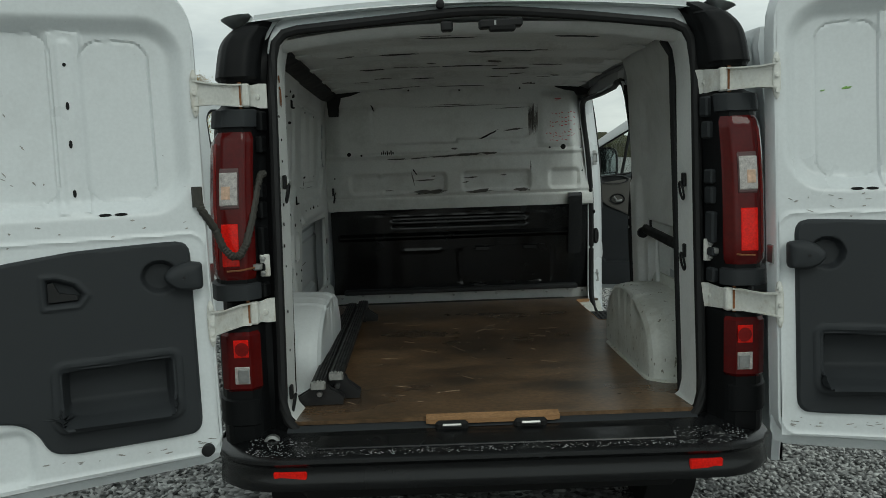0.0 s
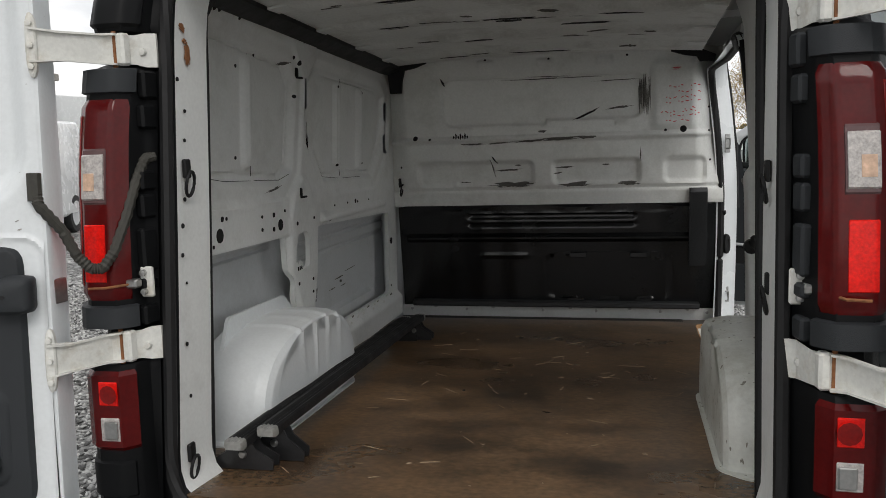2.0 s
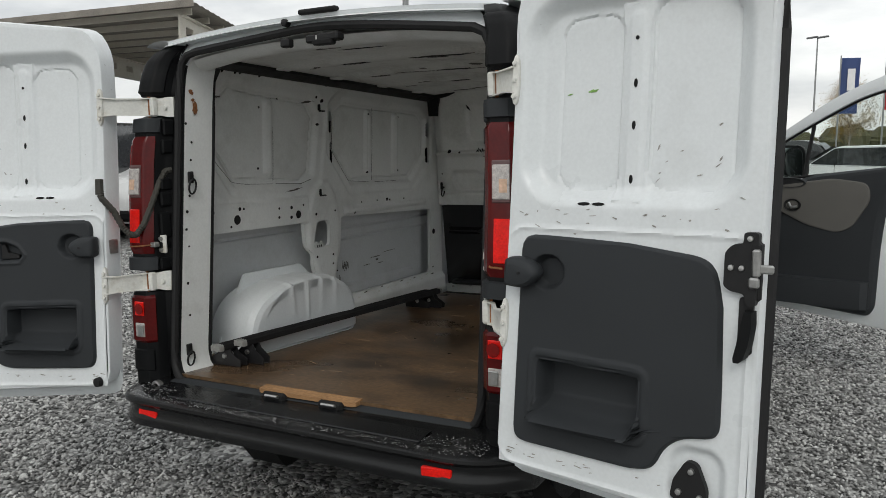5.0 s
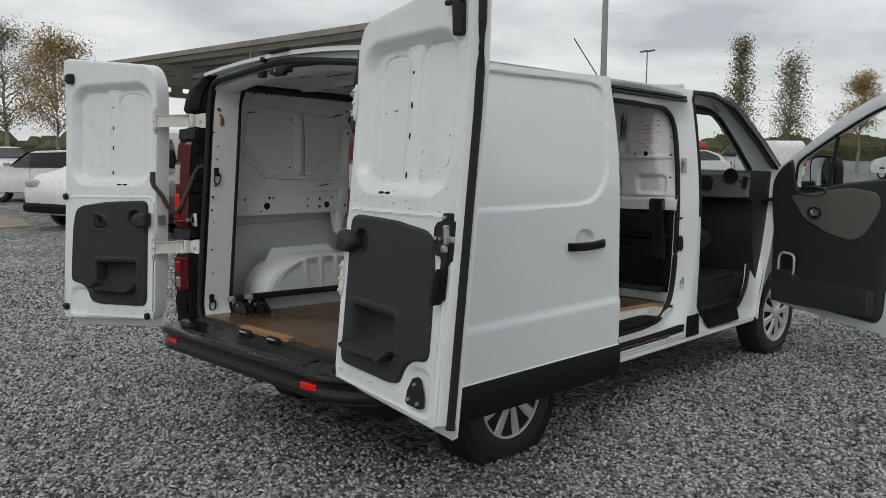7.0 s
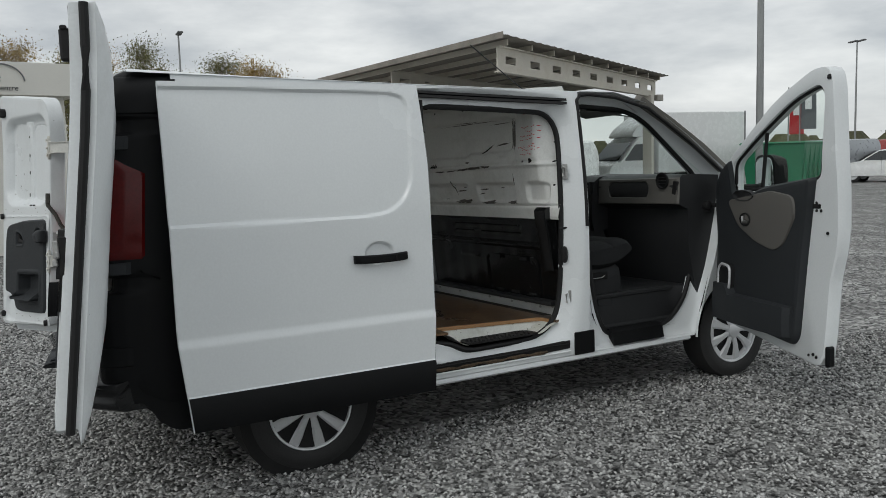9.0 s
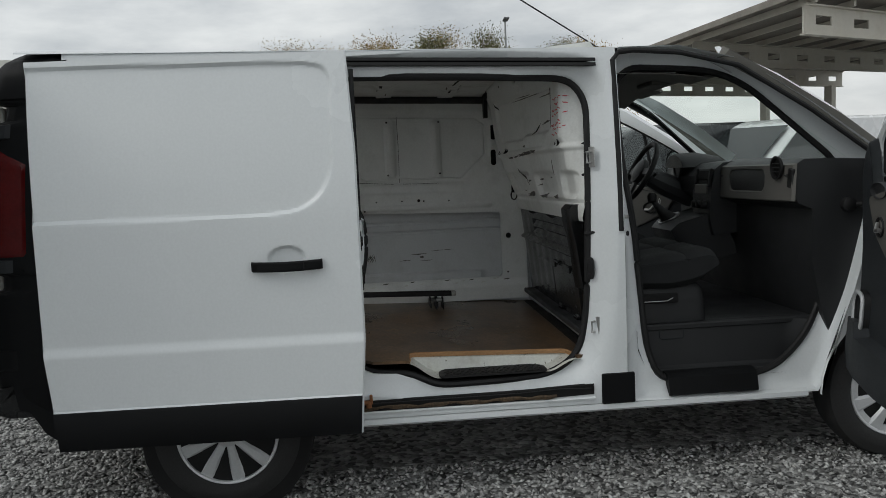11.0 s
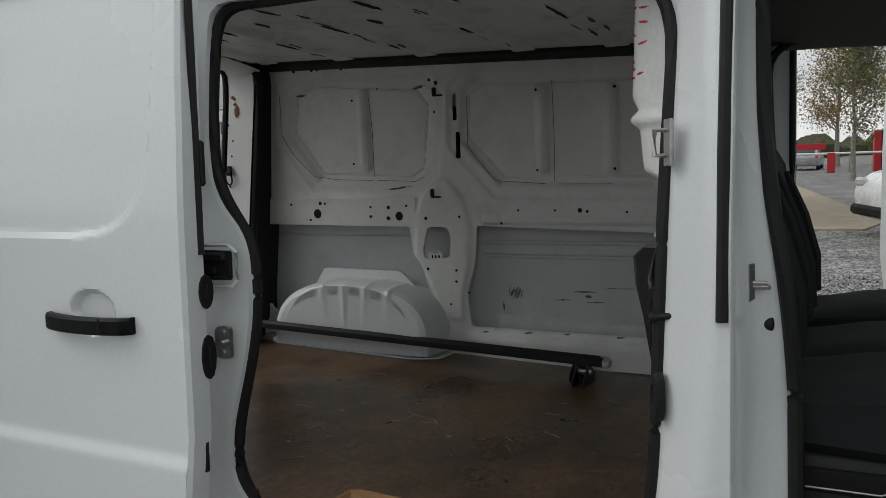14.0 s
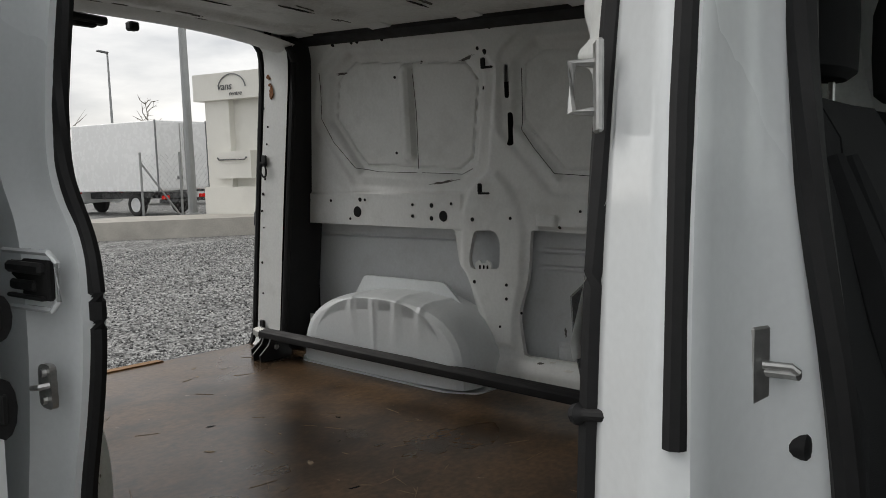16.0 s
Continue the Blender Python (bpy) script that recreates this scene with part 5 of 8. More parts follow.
co_, ci_ = fan(CAB_OUT, CC, 180), fan(CAB_OPEN, CC, 180)
for s in (-1, 1):
    deep = lambda z: 0.35 + 0.65 * min(1, max(0, (z - 0.5) / 0.5))
    rings = [[(s * (cab_x(y, z) - d * deep(z)), y, z) for y, z in between(co_, ci_, f)] for f, d in ((0.0, 0.0), (0.04, 0.006), (0.08, 0.03), (0.14, 0.085), (0.38, 0.128), (0.66, 0.150), (0.9, 0.162), (1.0, 0.168))]
    rings.append([(s * (cab_x(y, z) - 0.20 * deep(z)), y, z) for y, z in shrink(ci_, 0.006, CC)])
    back_by = (lambda y: y) if s > 0 else (lambda y: y - 0.12 * soft(y - 3.1, 0.5))
    rings = [rings[0]] + [[(x, back_by(y), z) for x, y, z in r] for r in rings[1:]]
    part("cab_side", Shape().loft(rings, True, False), WHITE, van, "", 45)
    part("cab_seal", Shape().tube([(s * (cab_x(y, z) - 0.16 * deep(z)), back_by(y), z) for y, z in shrink(ci_, 0.004, CC)], 0.016, 8, True), RUBBER, van)
    part("outer_seal", Shape().tube([(s * (cab_x(y, z) + 0.001), y, z) for y, z in ((2.80, 1.185), (2.80, 1.5), (2.80, 1.8), (2.80, 1.97), (2.83, 2.005), (2.90, 2.012), (3.12, 1.995), (3.40, 1.925), (3.74, 1.705), (4.03, 1.485))], 0.012, 8), RUBBER, van)
part("side_panel", Shape().sheet(30, 30, lambda u, v: (-side_x(0.375 + 1.7 * v), 0.34 + 2.475 * u, 0.375 + 1.7 * v)), WHITE, van)

# roof front, windscreen, nose
part("cab_roof", Shape().sheet(24, 16, lambda u, v: ((-0.80 + 1.6 * u) * (1 - 0.02 * v), 3.08 + 0.34 * v, roof_z(-0.80 + 1.6 * u, 3.08) - 0.02 * v - 0.09 * v ** 2)), WHITE, van)
part("headlining", Shape().sheet(20, 14, lambda u, v: (-0.82 + 1.64 * u, 2.66 + 0.72 * v, 1.975 - 0.06 * (abs(u - 0.5) * 2) ** 3 - 0.05 * v ** 3)), LINER, van, "grey headlining")
ws = part("windscreen", Shape().sheet(16, 12, lambda u, v: ((-0.78 + 1.56 * u) * (1 + 0.07 * v), 3.40 + 0.78 * v - 0.16 * (abs(u - 0.5) * 2) ** 2 * v, 1.925 - 0.46 * v - 0.03 * (abs(u - 0.5) * 2) ** 2)), GLASS, van, "clear windscreen")
ws.visible_shadow = False
for s in (-1, 1):
    part("a_pillar", Shape().loft([[(s * (x + a), y + c, z + b) for a, b, c in ((0.0, 0.02, 0.0), (0.03, 0.0, 0.02), (0.01, -0.035, -0.01), (-0.03, -0.03, -0.02), (-0.045, 0.0, 0.01))] for x, y, z in ((0.80 + 0.07 * (s > 0), 3.34, 1.95 + 0.05 * (s > 0)), (0.815 + 0.07 * (s > 0), 3.60, 1.80 + 0.05 * (s > 0)), (0.835 + 0.07 * (s > 0), 3.86, 1.63 + 0.05 * (s > 0)), (0.85 + 0.07 * (s > 0), 4.08, 1.47 + 0.04 * (s > 0)))]), LINER, van, "grey windscreen pillar trim")
    part("a_pillar_skin", Shape().loft([[(s * (x + a), y + c, z + b) for a, b, c in ((-0.06, 0.045, 0.02), (0.0, 0.04, 0.02), (0.05, 0.0, 0.03), (0.04, -0.02, 0.01))] for x, y, z in ((0.83, 3.32, 1.985), (0.845, 3.60, 1.845), (0.86, 3.86, 1.68), (0.87, 4.12, 1.48))]), WHITE, van)
part("bonnet", Shape().sheet(20, 14, lambda u, v: ((-0.86 + 1.72 * u) * (1 - 0.1 * v * v), 4.10 + 0.62 * v, 1.44 - 0.22 * v ** 1.6 - 0.05 * (abs(u - 0.5) * 2) ** 3 - (0.25 if v == 1 else 0))), WHITE, van)
part("nose", Shape().sheet(20, 10, lambda u, v: ((-0.80 + 1.6 * u) * (1 + 0.12 * math.sin(v * 3.1)), 4.72 + 0.2 * math.sin(v * math.pi * 0.8) - 0.3 * (abs(u - 0.5) * 2) ** 4, 1.05 - 0.75 * v)), BLACK, van)
for s in (-1, 1):
    arch = [(4.165 + 0.40 * math.cos(a), 0.345 + 0.40 * math.sin(a)) for a in [math.pi * k / 16 for k in range(16, -1, -1)]]
    fo = [(3.765, 0.345)] + arch + [(4.75, 0.35), (4.80, 1.0), (4.62, 1.26), (4.10, 1.45), (4.04, 1.25), (3.93, 0.85)]
    part("front_wing", Shape().prism(fo, lambda y, z, w, s=s: (s * (0.955 - 0.10 * max(0, (y - 4.1) / 0.7) ** 2 - 0.06 * max(0, z - 1.1) + w), y, z), -0.02, 0.0), WHITE, van)

# dashboard
def dash_ring(x):
    k = min(1, abs(x) / 0.82)
    b = -0.05 * max(0, 1 - abs(x + 0.5) / 0.28)      # bulge at the driver's side
    return [(x, y, z) for y, z in ((4.10, 1.46), (3.85, 1.475 + 0.02 * (1 - k)), (3.72, 1.475), (3.675, 1.45), (3.66 + b, 1.40), (3.665 + b, 1.31), (3.69, 1.265), (3.76, 1.235), (3.755, 1.0), (3.80, 0.75), (3.86, 0.56), (4.10, 0.54))]


dash = part("dashboard", Shape().loft([dash_ring(-0.84 + 1.73 * i / 28) for i in range(29)]), DASH, van, "dark plastic dashboard")
fascia = Shape()


def fascia_fn(u, v):
    x, z = 0.055 + 0.845 * u, 1.272 + 0.185 * v
    d = -0.012 - 0.006 * math.sin(u * math.pi)
    d += 0.06 * soft(inrect(x, z, 0.20, 1.325, 0.60, 1.425, 0.03), 0.02)
    e = 0.012 if (v in (0, 1) or u in (0, 1)) else 0
    return x, 3.665 + 0.012 * v + d + e + 0.02 * max(0, u - 0.85), z


part("fascia", fascia.sheet(60, 26, fascia_fn), DASHG, dash, "grey dashboard fascia with open tray")
vent = part("air_vent", Shape().lathe([(-0.02, 0.056), (-0.034, 0.058), (-0.036, 0.048), (-0.018, 0.044), (-0.016, 0.004)], (0.765, 3.672, 1.438), "y", 20), RUBBER, dash, "round black air vent")
for k in range(3):
    part("vane", Shape().box((0.765, 3.647, 1.418 + 0.02 * k), (0.08, 0.012, 0.004), None, 0.001), DASH, vent)
slit = part("side_vent", Shape().box((0.865, 3.668, 1.385), (0.045, 0.02, 0.10), pose(0, 0, 0, 0, 12, 0), 0.008), RUBBER, dash)
centre = part("radio_console", Shape().loft([[(-0.22, y, z), (0.05, y, z), (0.05, 3.80, z + 0.01), (-0.22, 3.80, z + 0.01)] for y, z in ((3.62, 1.06), (3.60, 1.15), (3.605, 1.30), (3.635, 1.44), (3.68, 1.475))]), DASH, dash)
part("radio_display", Shape().box((-0.085, 3.622, 1.405), (0.16, 0.01, 0.055), pose(0, 0, 0, -12, 0, 0), 0.004), HOLE, centre)
part("radio", Shape().box((-0.085, 3.604, 1.325), (0.18, 0.012, 0.055), pose(0, 0, 0, -5, 0, 0), 0.004), DASHG, centre)
for k in range(3):
    part("heater_knob", Shape().lathe([(-0.03, 0.016), (-0.026, 0.022), (0.0, 0.024)], (-0.155 + 0.07 * k, 3.60, 1.235), "y", 12), RUBBER, centre)
for x in (-0.185, 0.015):
    part("console_vent", Shape().box((x, 3.615, 1.39), (0.03, 0.014, 0.11), pose(0, 0, 0, -10, 0, 0), 0.005), RUBBER, centre)
hood = part("instrument_hood", Shape().loft([[(-0.53 + r * math.cos(a), y, 1.455 + 0.55 * r * math.sin(a)) for a in [math.pi * k / 10 for k in range(11)]] for y, r in ((3.60, 0.15), (3.62, 0.165), (3.74, 0.17), (3.88, 0.12))]), DASH, dash)
part("instrument_dial", Shape().lathe([(0.0, 0.06), (-0.01, 0.066), (-0.01, 0.055), (-0.002, 0.05)], (-0.49, 3.615, 1.45), "y", 18), RUBBER, dash)
part("gear_console", Shape().loft([[(-0.40, y, z), (-0.05 + 0.08 * k, y, z), (-0.05 + 0.08 * k, y + 0.12, z - 0.25), (-0.40, y + 0.12, z - 0.25)] for k, y, z in ((0, 3.40, 1.09), (0.4, 3.44, 1.135), (1, 3.66, 1.20))]), DASH, dash)
gear = part("gear_lever", Shape().tube([(-0.30, 3.48, 1.14), (-0.31, 3.44, 1.19), (-0.325, 3.39, 1.255)], [0.055, 0.03, 0.012], 10).lathe([(0.0, 0.016), (0.012, 0.027), (0.045, 0.03), (0.062, 0.02), (0.066, 0.004)], (-0.327, 3.385, 1.245), "z", 14), RUBBER, van, "black gear lever with gaiter")
part("gear_ring", Shape().tube([(-0.30 + 0.07 * math.cos(a), 3.48 + 0.06 * math.sin(a), 1.15 + 0.03 * math.sin(a)) for a in [math.pi * k / 8 for k in range(16)]], 0.006, 6, True), STEEL, gear, "chrome ring")

# steering wheel
SW = Matrix.Translation((-0.53, 3.38, 1.44)) @ pose(0, 0, 0, 62, 0, 0)
wheel = part("steering_wheel", Shape().tube([(0.195 * math.cos(a), 0.195 * math.sin(a), 0) for a in [math.pi * k / 18 for k in range(36)]], 0.017, 10, True).moved(SW), RUBBER, van, "dark three-spoke steering wheel")
part("steering_hub", Shape().lathe([(-0.03, 0.05), (-0.01, 0.085), (0.02, 0.08), (0.035, 0.05), (0.038, 0.004)], (0, 0, 0), "z", 20).moved(SW), DASH, wheel)
part("spokes", Shape().box((0.12, 0.0, 0.0), (0.12, 0.05, 0.02), None, 0.008).box((-0.12, 0.0, 0.0), (0.12, 0.05, 0.02), None, 0.008).box((0, -0.12, 0.0), (0.06, 0.13, 0.02), None, 0.008).moved(SW), DASH, wheel)
part("steering_column", Shape().tube([(-0.53, 3.41, 1.42), (-0.53, 3.54, 1.35), (-0.53, 3.72, 1.27)], [0.055, 0.075, 0.08], 10), DASH, van)
for x in (-0.36, -0.64):
    part("column_stalk", Shape().tube([(-0.53, 3.46, 1.40), (x - 0.03, 3.44, 1.43)], 0.009, 6), DASH, wheel)
keys = part("ignition_keys", Shape().tube([(-0.41 + 0.016 * math.cos(a), 3.46, 1.25 + 0.016 * math.sin(a)) for a in [math.pi * k / 6 for k in range(12)]], 0.003, 6, True).box((-0.41, 3.46, 1.20), (0.022, 0.008, 0.05), None, 0.004), STEEL, van)

# cab floor and step
part("cab_floor", Shape().box((0, 3.32, 0.683), (1.56, 1.36, 0.03)), DASH, van, "dark rubber cab floor")
def step_well(s, u, v):
    y = 2.89 + 0.95 * u
    e = max((2.985 - y) / 0.095, (y - 3.66) / 0.18, 0) ** 2
    a = 4 * v
    i = min(3, int(a))
    prof = ((0.895, 0.452), (0.815, 0.462), (0.788, 0.495), (0.770, 0.690), (0.735, 0.700))
    x, z = (prof[i][q] + (prof[i + 1][q] - prof[i][q]) * (a - i) for q in (0, 1))
    k = soft(abs(a - 1.5) - 0.2, 0.6)
    return s * (x + 0.006 * k + 0.11 * e * min(1, a / 2)), y, z + 0.16 * e * (a < 1.5) * (1 - a / 4) + 0.004 * k


for s in (-1, 1):
    part("cab_step", Shape().sheet(60, 24, lambda u, v, s=s: step_well(s, u, v)), DASH, van, "moulded dark plastic step well")
    for k in range(5):
        part("step_rib", Shape().tube([(s * (0.808 + 0.014 * k), 3.04, 0.4655), (s * (0.808 + 0.014 * k), 3.56, 0.4655)], 0.003, 6), DASH, van)
    part("step_cover", Shape().loft([[(s * x, y, z) for x, z in ((0.86, 0.49), (0.905, 0.488), (0.935, 0.47), (0.952, 0.39), (0.94, 0.385), (0.86, 0.47))] for y in (3.02, 3.03, 3.44, 3.455)]), BLACK, van, "black sill step cover")
part("pocket_line", Shape().tube([(0.779 - 0.0923 * (z - 0.63), y, z) for y, z in rounded([(3.036, 0.626), (3.157, 0.626), (3.157, 0.676), (3.036, 0.676)], 0.014, 4)], 0.003, 6, True), TRIM, van)

# seats
def seat(x0, x1, label):
    st = part("seat_base", Shape().loft([[(x, y, z) for x, y in rounded([(x0 + 0.03, 2.78), (x1 - 0.035 - d, 2.78), (x1 - 0.035 - d, 3.295 - d), (x0 + 0.03, 3.295 - d)], 0.05, 5)] for z, d in ((0.69, 0.03), (0.70, 0.0), (0.80, 0.004), (0.86, 0.012), (0.885, 0.03))]), DASH, van, label)
    n = max(1, round((x1 - x0) / 0.45))
    w = (x1 - x0) / n
    for k in range(n):
        a, b = x0 + k * w, x0 + (k + 1) * w
        rings = []
        for i in range(13):
            t = i / 12
            x = a + 0.004 + (b - a - 0.008) * t
            e = (2 * t - 1) ** 6 * 0.045
            sad = 0.012 * (2 * t - 1) ** 2
            rings.append([(x, y, z + sad * (z > 0.93) - e * max(-1, min(1, (z - 0.955) / 0.07))) for y, z in ((2.80, 0.87), (3.10, 0.855), (3.20, 0.868), (3.265, 0.895), (3.315, 0.940), (3.34, 0.985), (3.345, 1.02), (3.33, 1.048), (3.295, 1.062), (3.215, 1.052), (3.19, 1.03), (3.165, 1.042), (3.06, 1.032), (2.95, 1.01), (2.88, 0.998), (2.80, 1.01))])
        cu = part("seat_cushion", Shape().loft(rings), SEAT, st)
        part("piping", Shape().tube([(b - 0.012, y, z) for y, z in ((2.88, 0.985), (3.1, 1.005), (3.28, 1.02), (3.325, 0.985))], 0.004, 6), SEAT, cu)
        rings = []
        for i in range(13):
            t = i / 12
            x = a + 0.006 + (b - a - 0.012) * t
            e = (2 * t - 1) ** 4
            rings.append([(x, y - 0.035 * e * (1 if y > 2.8 else -0.4) + 0.02 * e * (y > 2.8), z) for y, z in ((2.72, 0.95), (2.90, 0.97), (2.90, 1.08), (2.855, 1.22), (2.82, 1.36), (2.775, 1.49), (2.735, 1.56), (2.69, 1.57), (2.66, 1.52), (2.66, 1.3))])
        bk = part("seat_back", Shape().loft(rings), SEAT, st)
        part("bolster", Shape().tube([(b - 0.045, y, z) for y, z in ((2.89, 1.02), (2.875, 1.15), (2.835, 1.30), (2.785, 1.46))], [0.03, 0.042, 0.04, 0.02], 8), SEAT, bk)
        part("bolster", Shape().tube([(a + 0.045, y, z) for y, z in ((2.89, 1.02), (2.875, 1.15), (2.835, 1.30), (2.785, 1.46))], [0.03, 0.042, 0.04, 0.02], 8), SEAT, bk)
        m = (a + b) / 2
        hr = part("headrest", Shape().loft([[(m + 0.13 * q * math.cos(t), 2.71 + 0.05 * q * math.sin(t) - 0.02 * (z - 1.7), z) for t in [math.pi * j / 8 for j in range(16)]] for z, q in ((1.60, 0.6), (1.615, 0.92), (1.70, 1.0), (1.80, 0.95), (1.845, 0.7), (1.85, 0.2))]), SEAT, bk)
        for d in (-0.05, 0.05):
            part("headrest_post", Shape().tube([(m + d, 2.71, 1.54), (m + d, 2.71, 1.63)], 0.006, 6), STEEL, hr)
    return st


bench = seat(-0.10, 0.78, "charcoal cloth double passenger seat")
seat(-0.78, -0.27, "charcoal cloth driver's seat")
part("storage_slot", Shape().box((0.755, 2.99, 0.825), (0.02, 0.30, 0.05), None, 0.012), HOLE, bench)
part("slot_rail", Shape().tube([(0.768, 2.86, 0.812), (0.768, 3.08, 0.812), (0.766, 3.11, 0.825)], 0.0022, 6), STEEL, bench)
belt = part("seat_belt", Shape().loft([[(x - 0.022, y, z), (x + 0.022, y + 0.006, z), (x + 0.022, y + 0.01, z), (x - 0.022, y + 0.004, z)] for x, y, z in ((0.80, 2.74, 1.75), (0.79, 2.79, 1.45), (0.79, 2.85, 1.15), (0.79, 2.88, 0.85))]), RUBBER, van, "black seat belt")
part("belt_buckle", Shape().box((0.795, 2.87, 1.18), (0.03, 0.015, 0.06), None, 0.006), STEEL, belt)
part("mirror_console", Shape().box((0.0, 3.30, 1.94), (0.26, 0.12, 0.03), None, 0.012), LINER, van)
part("sun_visor", Shape().box((0.42, 3.36, 1.935), (0.40, 0.15, 0.02), pose(0, 0, 0, -14, 0, 0), 0.008), LINER, van)
part("sun_visor", Shape().box((-0.42, 3.36, 1.935), (0.40, 0.15, 0.02), pose(0, 0, 0, -14, 0, 0), 0.008), LINER, van)

# pillar between the openings: pin striker, grommet, label, seal
st = part("pin_striker", Shape().box((0.858, 2.838, 1.245), (0.026, 0.008, 0.082), pose(0, 0, 0, 0, 0, -25), 0.004), STEEL, van, "steel door striker pin")
part("pin", Shape().tube([(0.852, 2.838, 1.240), (0.846, 2.866, 1.239), (0.848, 2.874, 1.239)], 0.006, 8), STEEL, st)
part("pin", Shape().tube([(0.860, 2.842, 1.248), (0.852, 2.868, 1.247), (0.849, 2.874, 1.241)], 0.004, 8), STEEL, st)
part("grommet", Shape().lathe([(-0.02, 0.014), (0.004, 0.014), (0.007, 0.010), (0.008, 0.003)], (0.822, 2.873, 1.160), "y", 14), RUBBER, van)

# aerial
part("aerial", Shape().tube([(0.0, 3.22, 2.03), (0.06, 2.95, 2.16), (0.15, 2.50, 2.42)], 0.004, 6), RUBBER, van, "thin black roof aerial")


# front doors
def front_door(s, o, a):
    at = door_at(o, a, lambda v: 0.07 * math.sin(min(1.3, max(0, (v - 0.36) / 0.9)) * math.pi / 2) - 0.06)
    out = rounded([(0.10, 0.46), (1.20, 0.355), (1.24, 0.42), (1.23, 0.85), (1.285, 1.05), (1.275, 1.45), (1.25, 1.95), (1.22, 2.05), (1.08, 2.055), (0.72, 1.92), (0.34, 1.68), (0.03, 1.47), (0.0, 1.30), (0.03, 0.80)], [0.05, 0.06, 0.05, 0.1, 0.1, 0.1, 0.06, 0.08, 0.1, 0.15, 0.15, 0.04, 0.05, 0.15], 5)
    win = rounded([(0.20, 1.335), (1.125, 1.43), (1.175, 1.90), (1.13, 1.955), (0.88, 1.895), (0.50, 1.70), (0.22, 1.535)], [0.04, 0.06, 0.06, 0.05, 0.15, 0.15, 0.06], 5)
    c = (0.70, 1.58)
    n = 160
    ro_, ri_ = fan(out, c, n), fan(win, c, n)
    door = part("front_door", Shape().loft([[at(u, v, 0.075) for u, v in ri_], [at(u, v, 0.09) for u, v in between(ri_, ro_, 0.3)], [at(u, v, 0.09) for u, v in between(ri_, ro_, 0.97)], [at(u, v, 0.075) for u, v in ro_], [at(u, v, 0.010) for u, v in ro_], [at(u, v, 0.0) for u, v in between(ri_, ro_, 0.985)], [at(u, v, -0.005) for u, v in between(ri_, ro_, 0.5)], [at(u, v, 0.0) for u, v in between(ri_, ro_, 0.10)], [at(u, v, 0.02) for u, v in ri_], [at(u, v, 0.075) for u, v in ri_]], True, False), WHITE, van, "white front door standing wide open")
    gl = part("door_glass", Shape().add([at(u, v, 0.05) for u, v in shrink(ri_, -0.012, c)], [tuple(range(n))]), GLASS, door, "clear door window")
    gl.visible_shadow = False
    part("window_seal", Shape().tube([at(u, v, 0.02) for u, v in ri_], 0.011, 6, True), RUBBER, door)
    part("window_bar", Shape().tube([at(0.475, 1.36, 0.045), at(0.545, 1.72, 0.045)], 0.013, 6), RUBBER, door)
    tr = rounded([(0.12, 0.50), (0.98, 0.44), (1.02, 0.50), (1.03, 1.0), (1.10, 1.44), (0.60, 1.385), (0.42, 1.335), (0.23, 1.35), (0.20, 1.56), (0.10, 1.50), (0.03, 1.40), (0.02, 1.25), (0.05, 1.0), (0.06, 0.70)], [0.06, 0.05, 0.05, 0.2, 0.03, 0.1, 0.05, 0.03, 0.02, 0.05, 0.03, 0.03, 0.1, 0.1], 4)
    n2 = len(tr)
    tc = (0.52, 0.98)
    tin = shrink(tr, 0.05, tc)
    trim = part("door_trim", Shape().loft([[at(u, v, 0.0) for u, v in tr], [at(u, v, -0.02) for u, v in shrink(tr, 0.004, tc)], [at(u, v, -0.042) for u, v in shrink(tr, 0.02, tc)], [at(u, v, -0.048) for u, v in tin]], True, False).add([at(u, v, -0.048) for u, v in tin], [tuple(range(n2))]), TRIM, door, "dark grey front door trim")
    ac = rounded([(0.22, 1.29), (0.50, 1.33), (0.72, 1.36), (0.95, 1.33), (0.97, 1.22), (0.86, 1.03), (0.76, 0.985), (0.55, 1.03), (0.34, 1.13)], 0.05, 4)
    part("trim_accent", Shape().loft([[at(u, v, -0.045) for u, v in ac], [at(u, v, -0.062) for u, v in shrink(ac, 0.006, (0.62, 1.2))], [at(u, v, -0.064) for u, v in shrink(ac, 0.02, (0.62, 1.2))]], True, False).add([at(u, v, -0.064) for u, v in shrink(ac, 0.02, (0.62, 1.2))], [tuple(range(len(ac)))]), DASHG, trim, "grey padded insert")
    hp = part("inner_handle", Shape().loft([[at(0.45 + 0.062 * r * math.cos(t), 1.17 + 0.045 * r * math.sin(t), w) for t in [math.pi * k / 8 for k in range(16)]] for w, r in ((-0.062, 1.0), (-0.074, 0.95), (-0.070, 0.75), (-0.06, 0.7))]), RUBBER, trim)
    part("handle_lever", Shape().tube([at(0.425, 1.185, -0.07), at(0.45, 1.155, -0.085), at(0.49, 1.16, -0.08)], 0.010, 8), STEEL, hp, "chrome lever")
    gr = part("grab_recess", Shape().loft([[at(0.42 + 0.12 * r * math.cos(t), 1.325 + 0.035 * r * math.sin(t), w) for t in [math.pi * k / 8 for k in range(16)]] for w, r in ((-0.045, 1.1), (-0.07, 1.0), (-0.06, 0.8))]), DASH, trim)
    sp = rounded([(0.18, 0.68), (0.31, 0.66), (0.335, 0.72), (0.325, 0.86), (0.20, 0.87), (0.17, 0.82)], 0.05, 5)
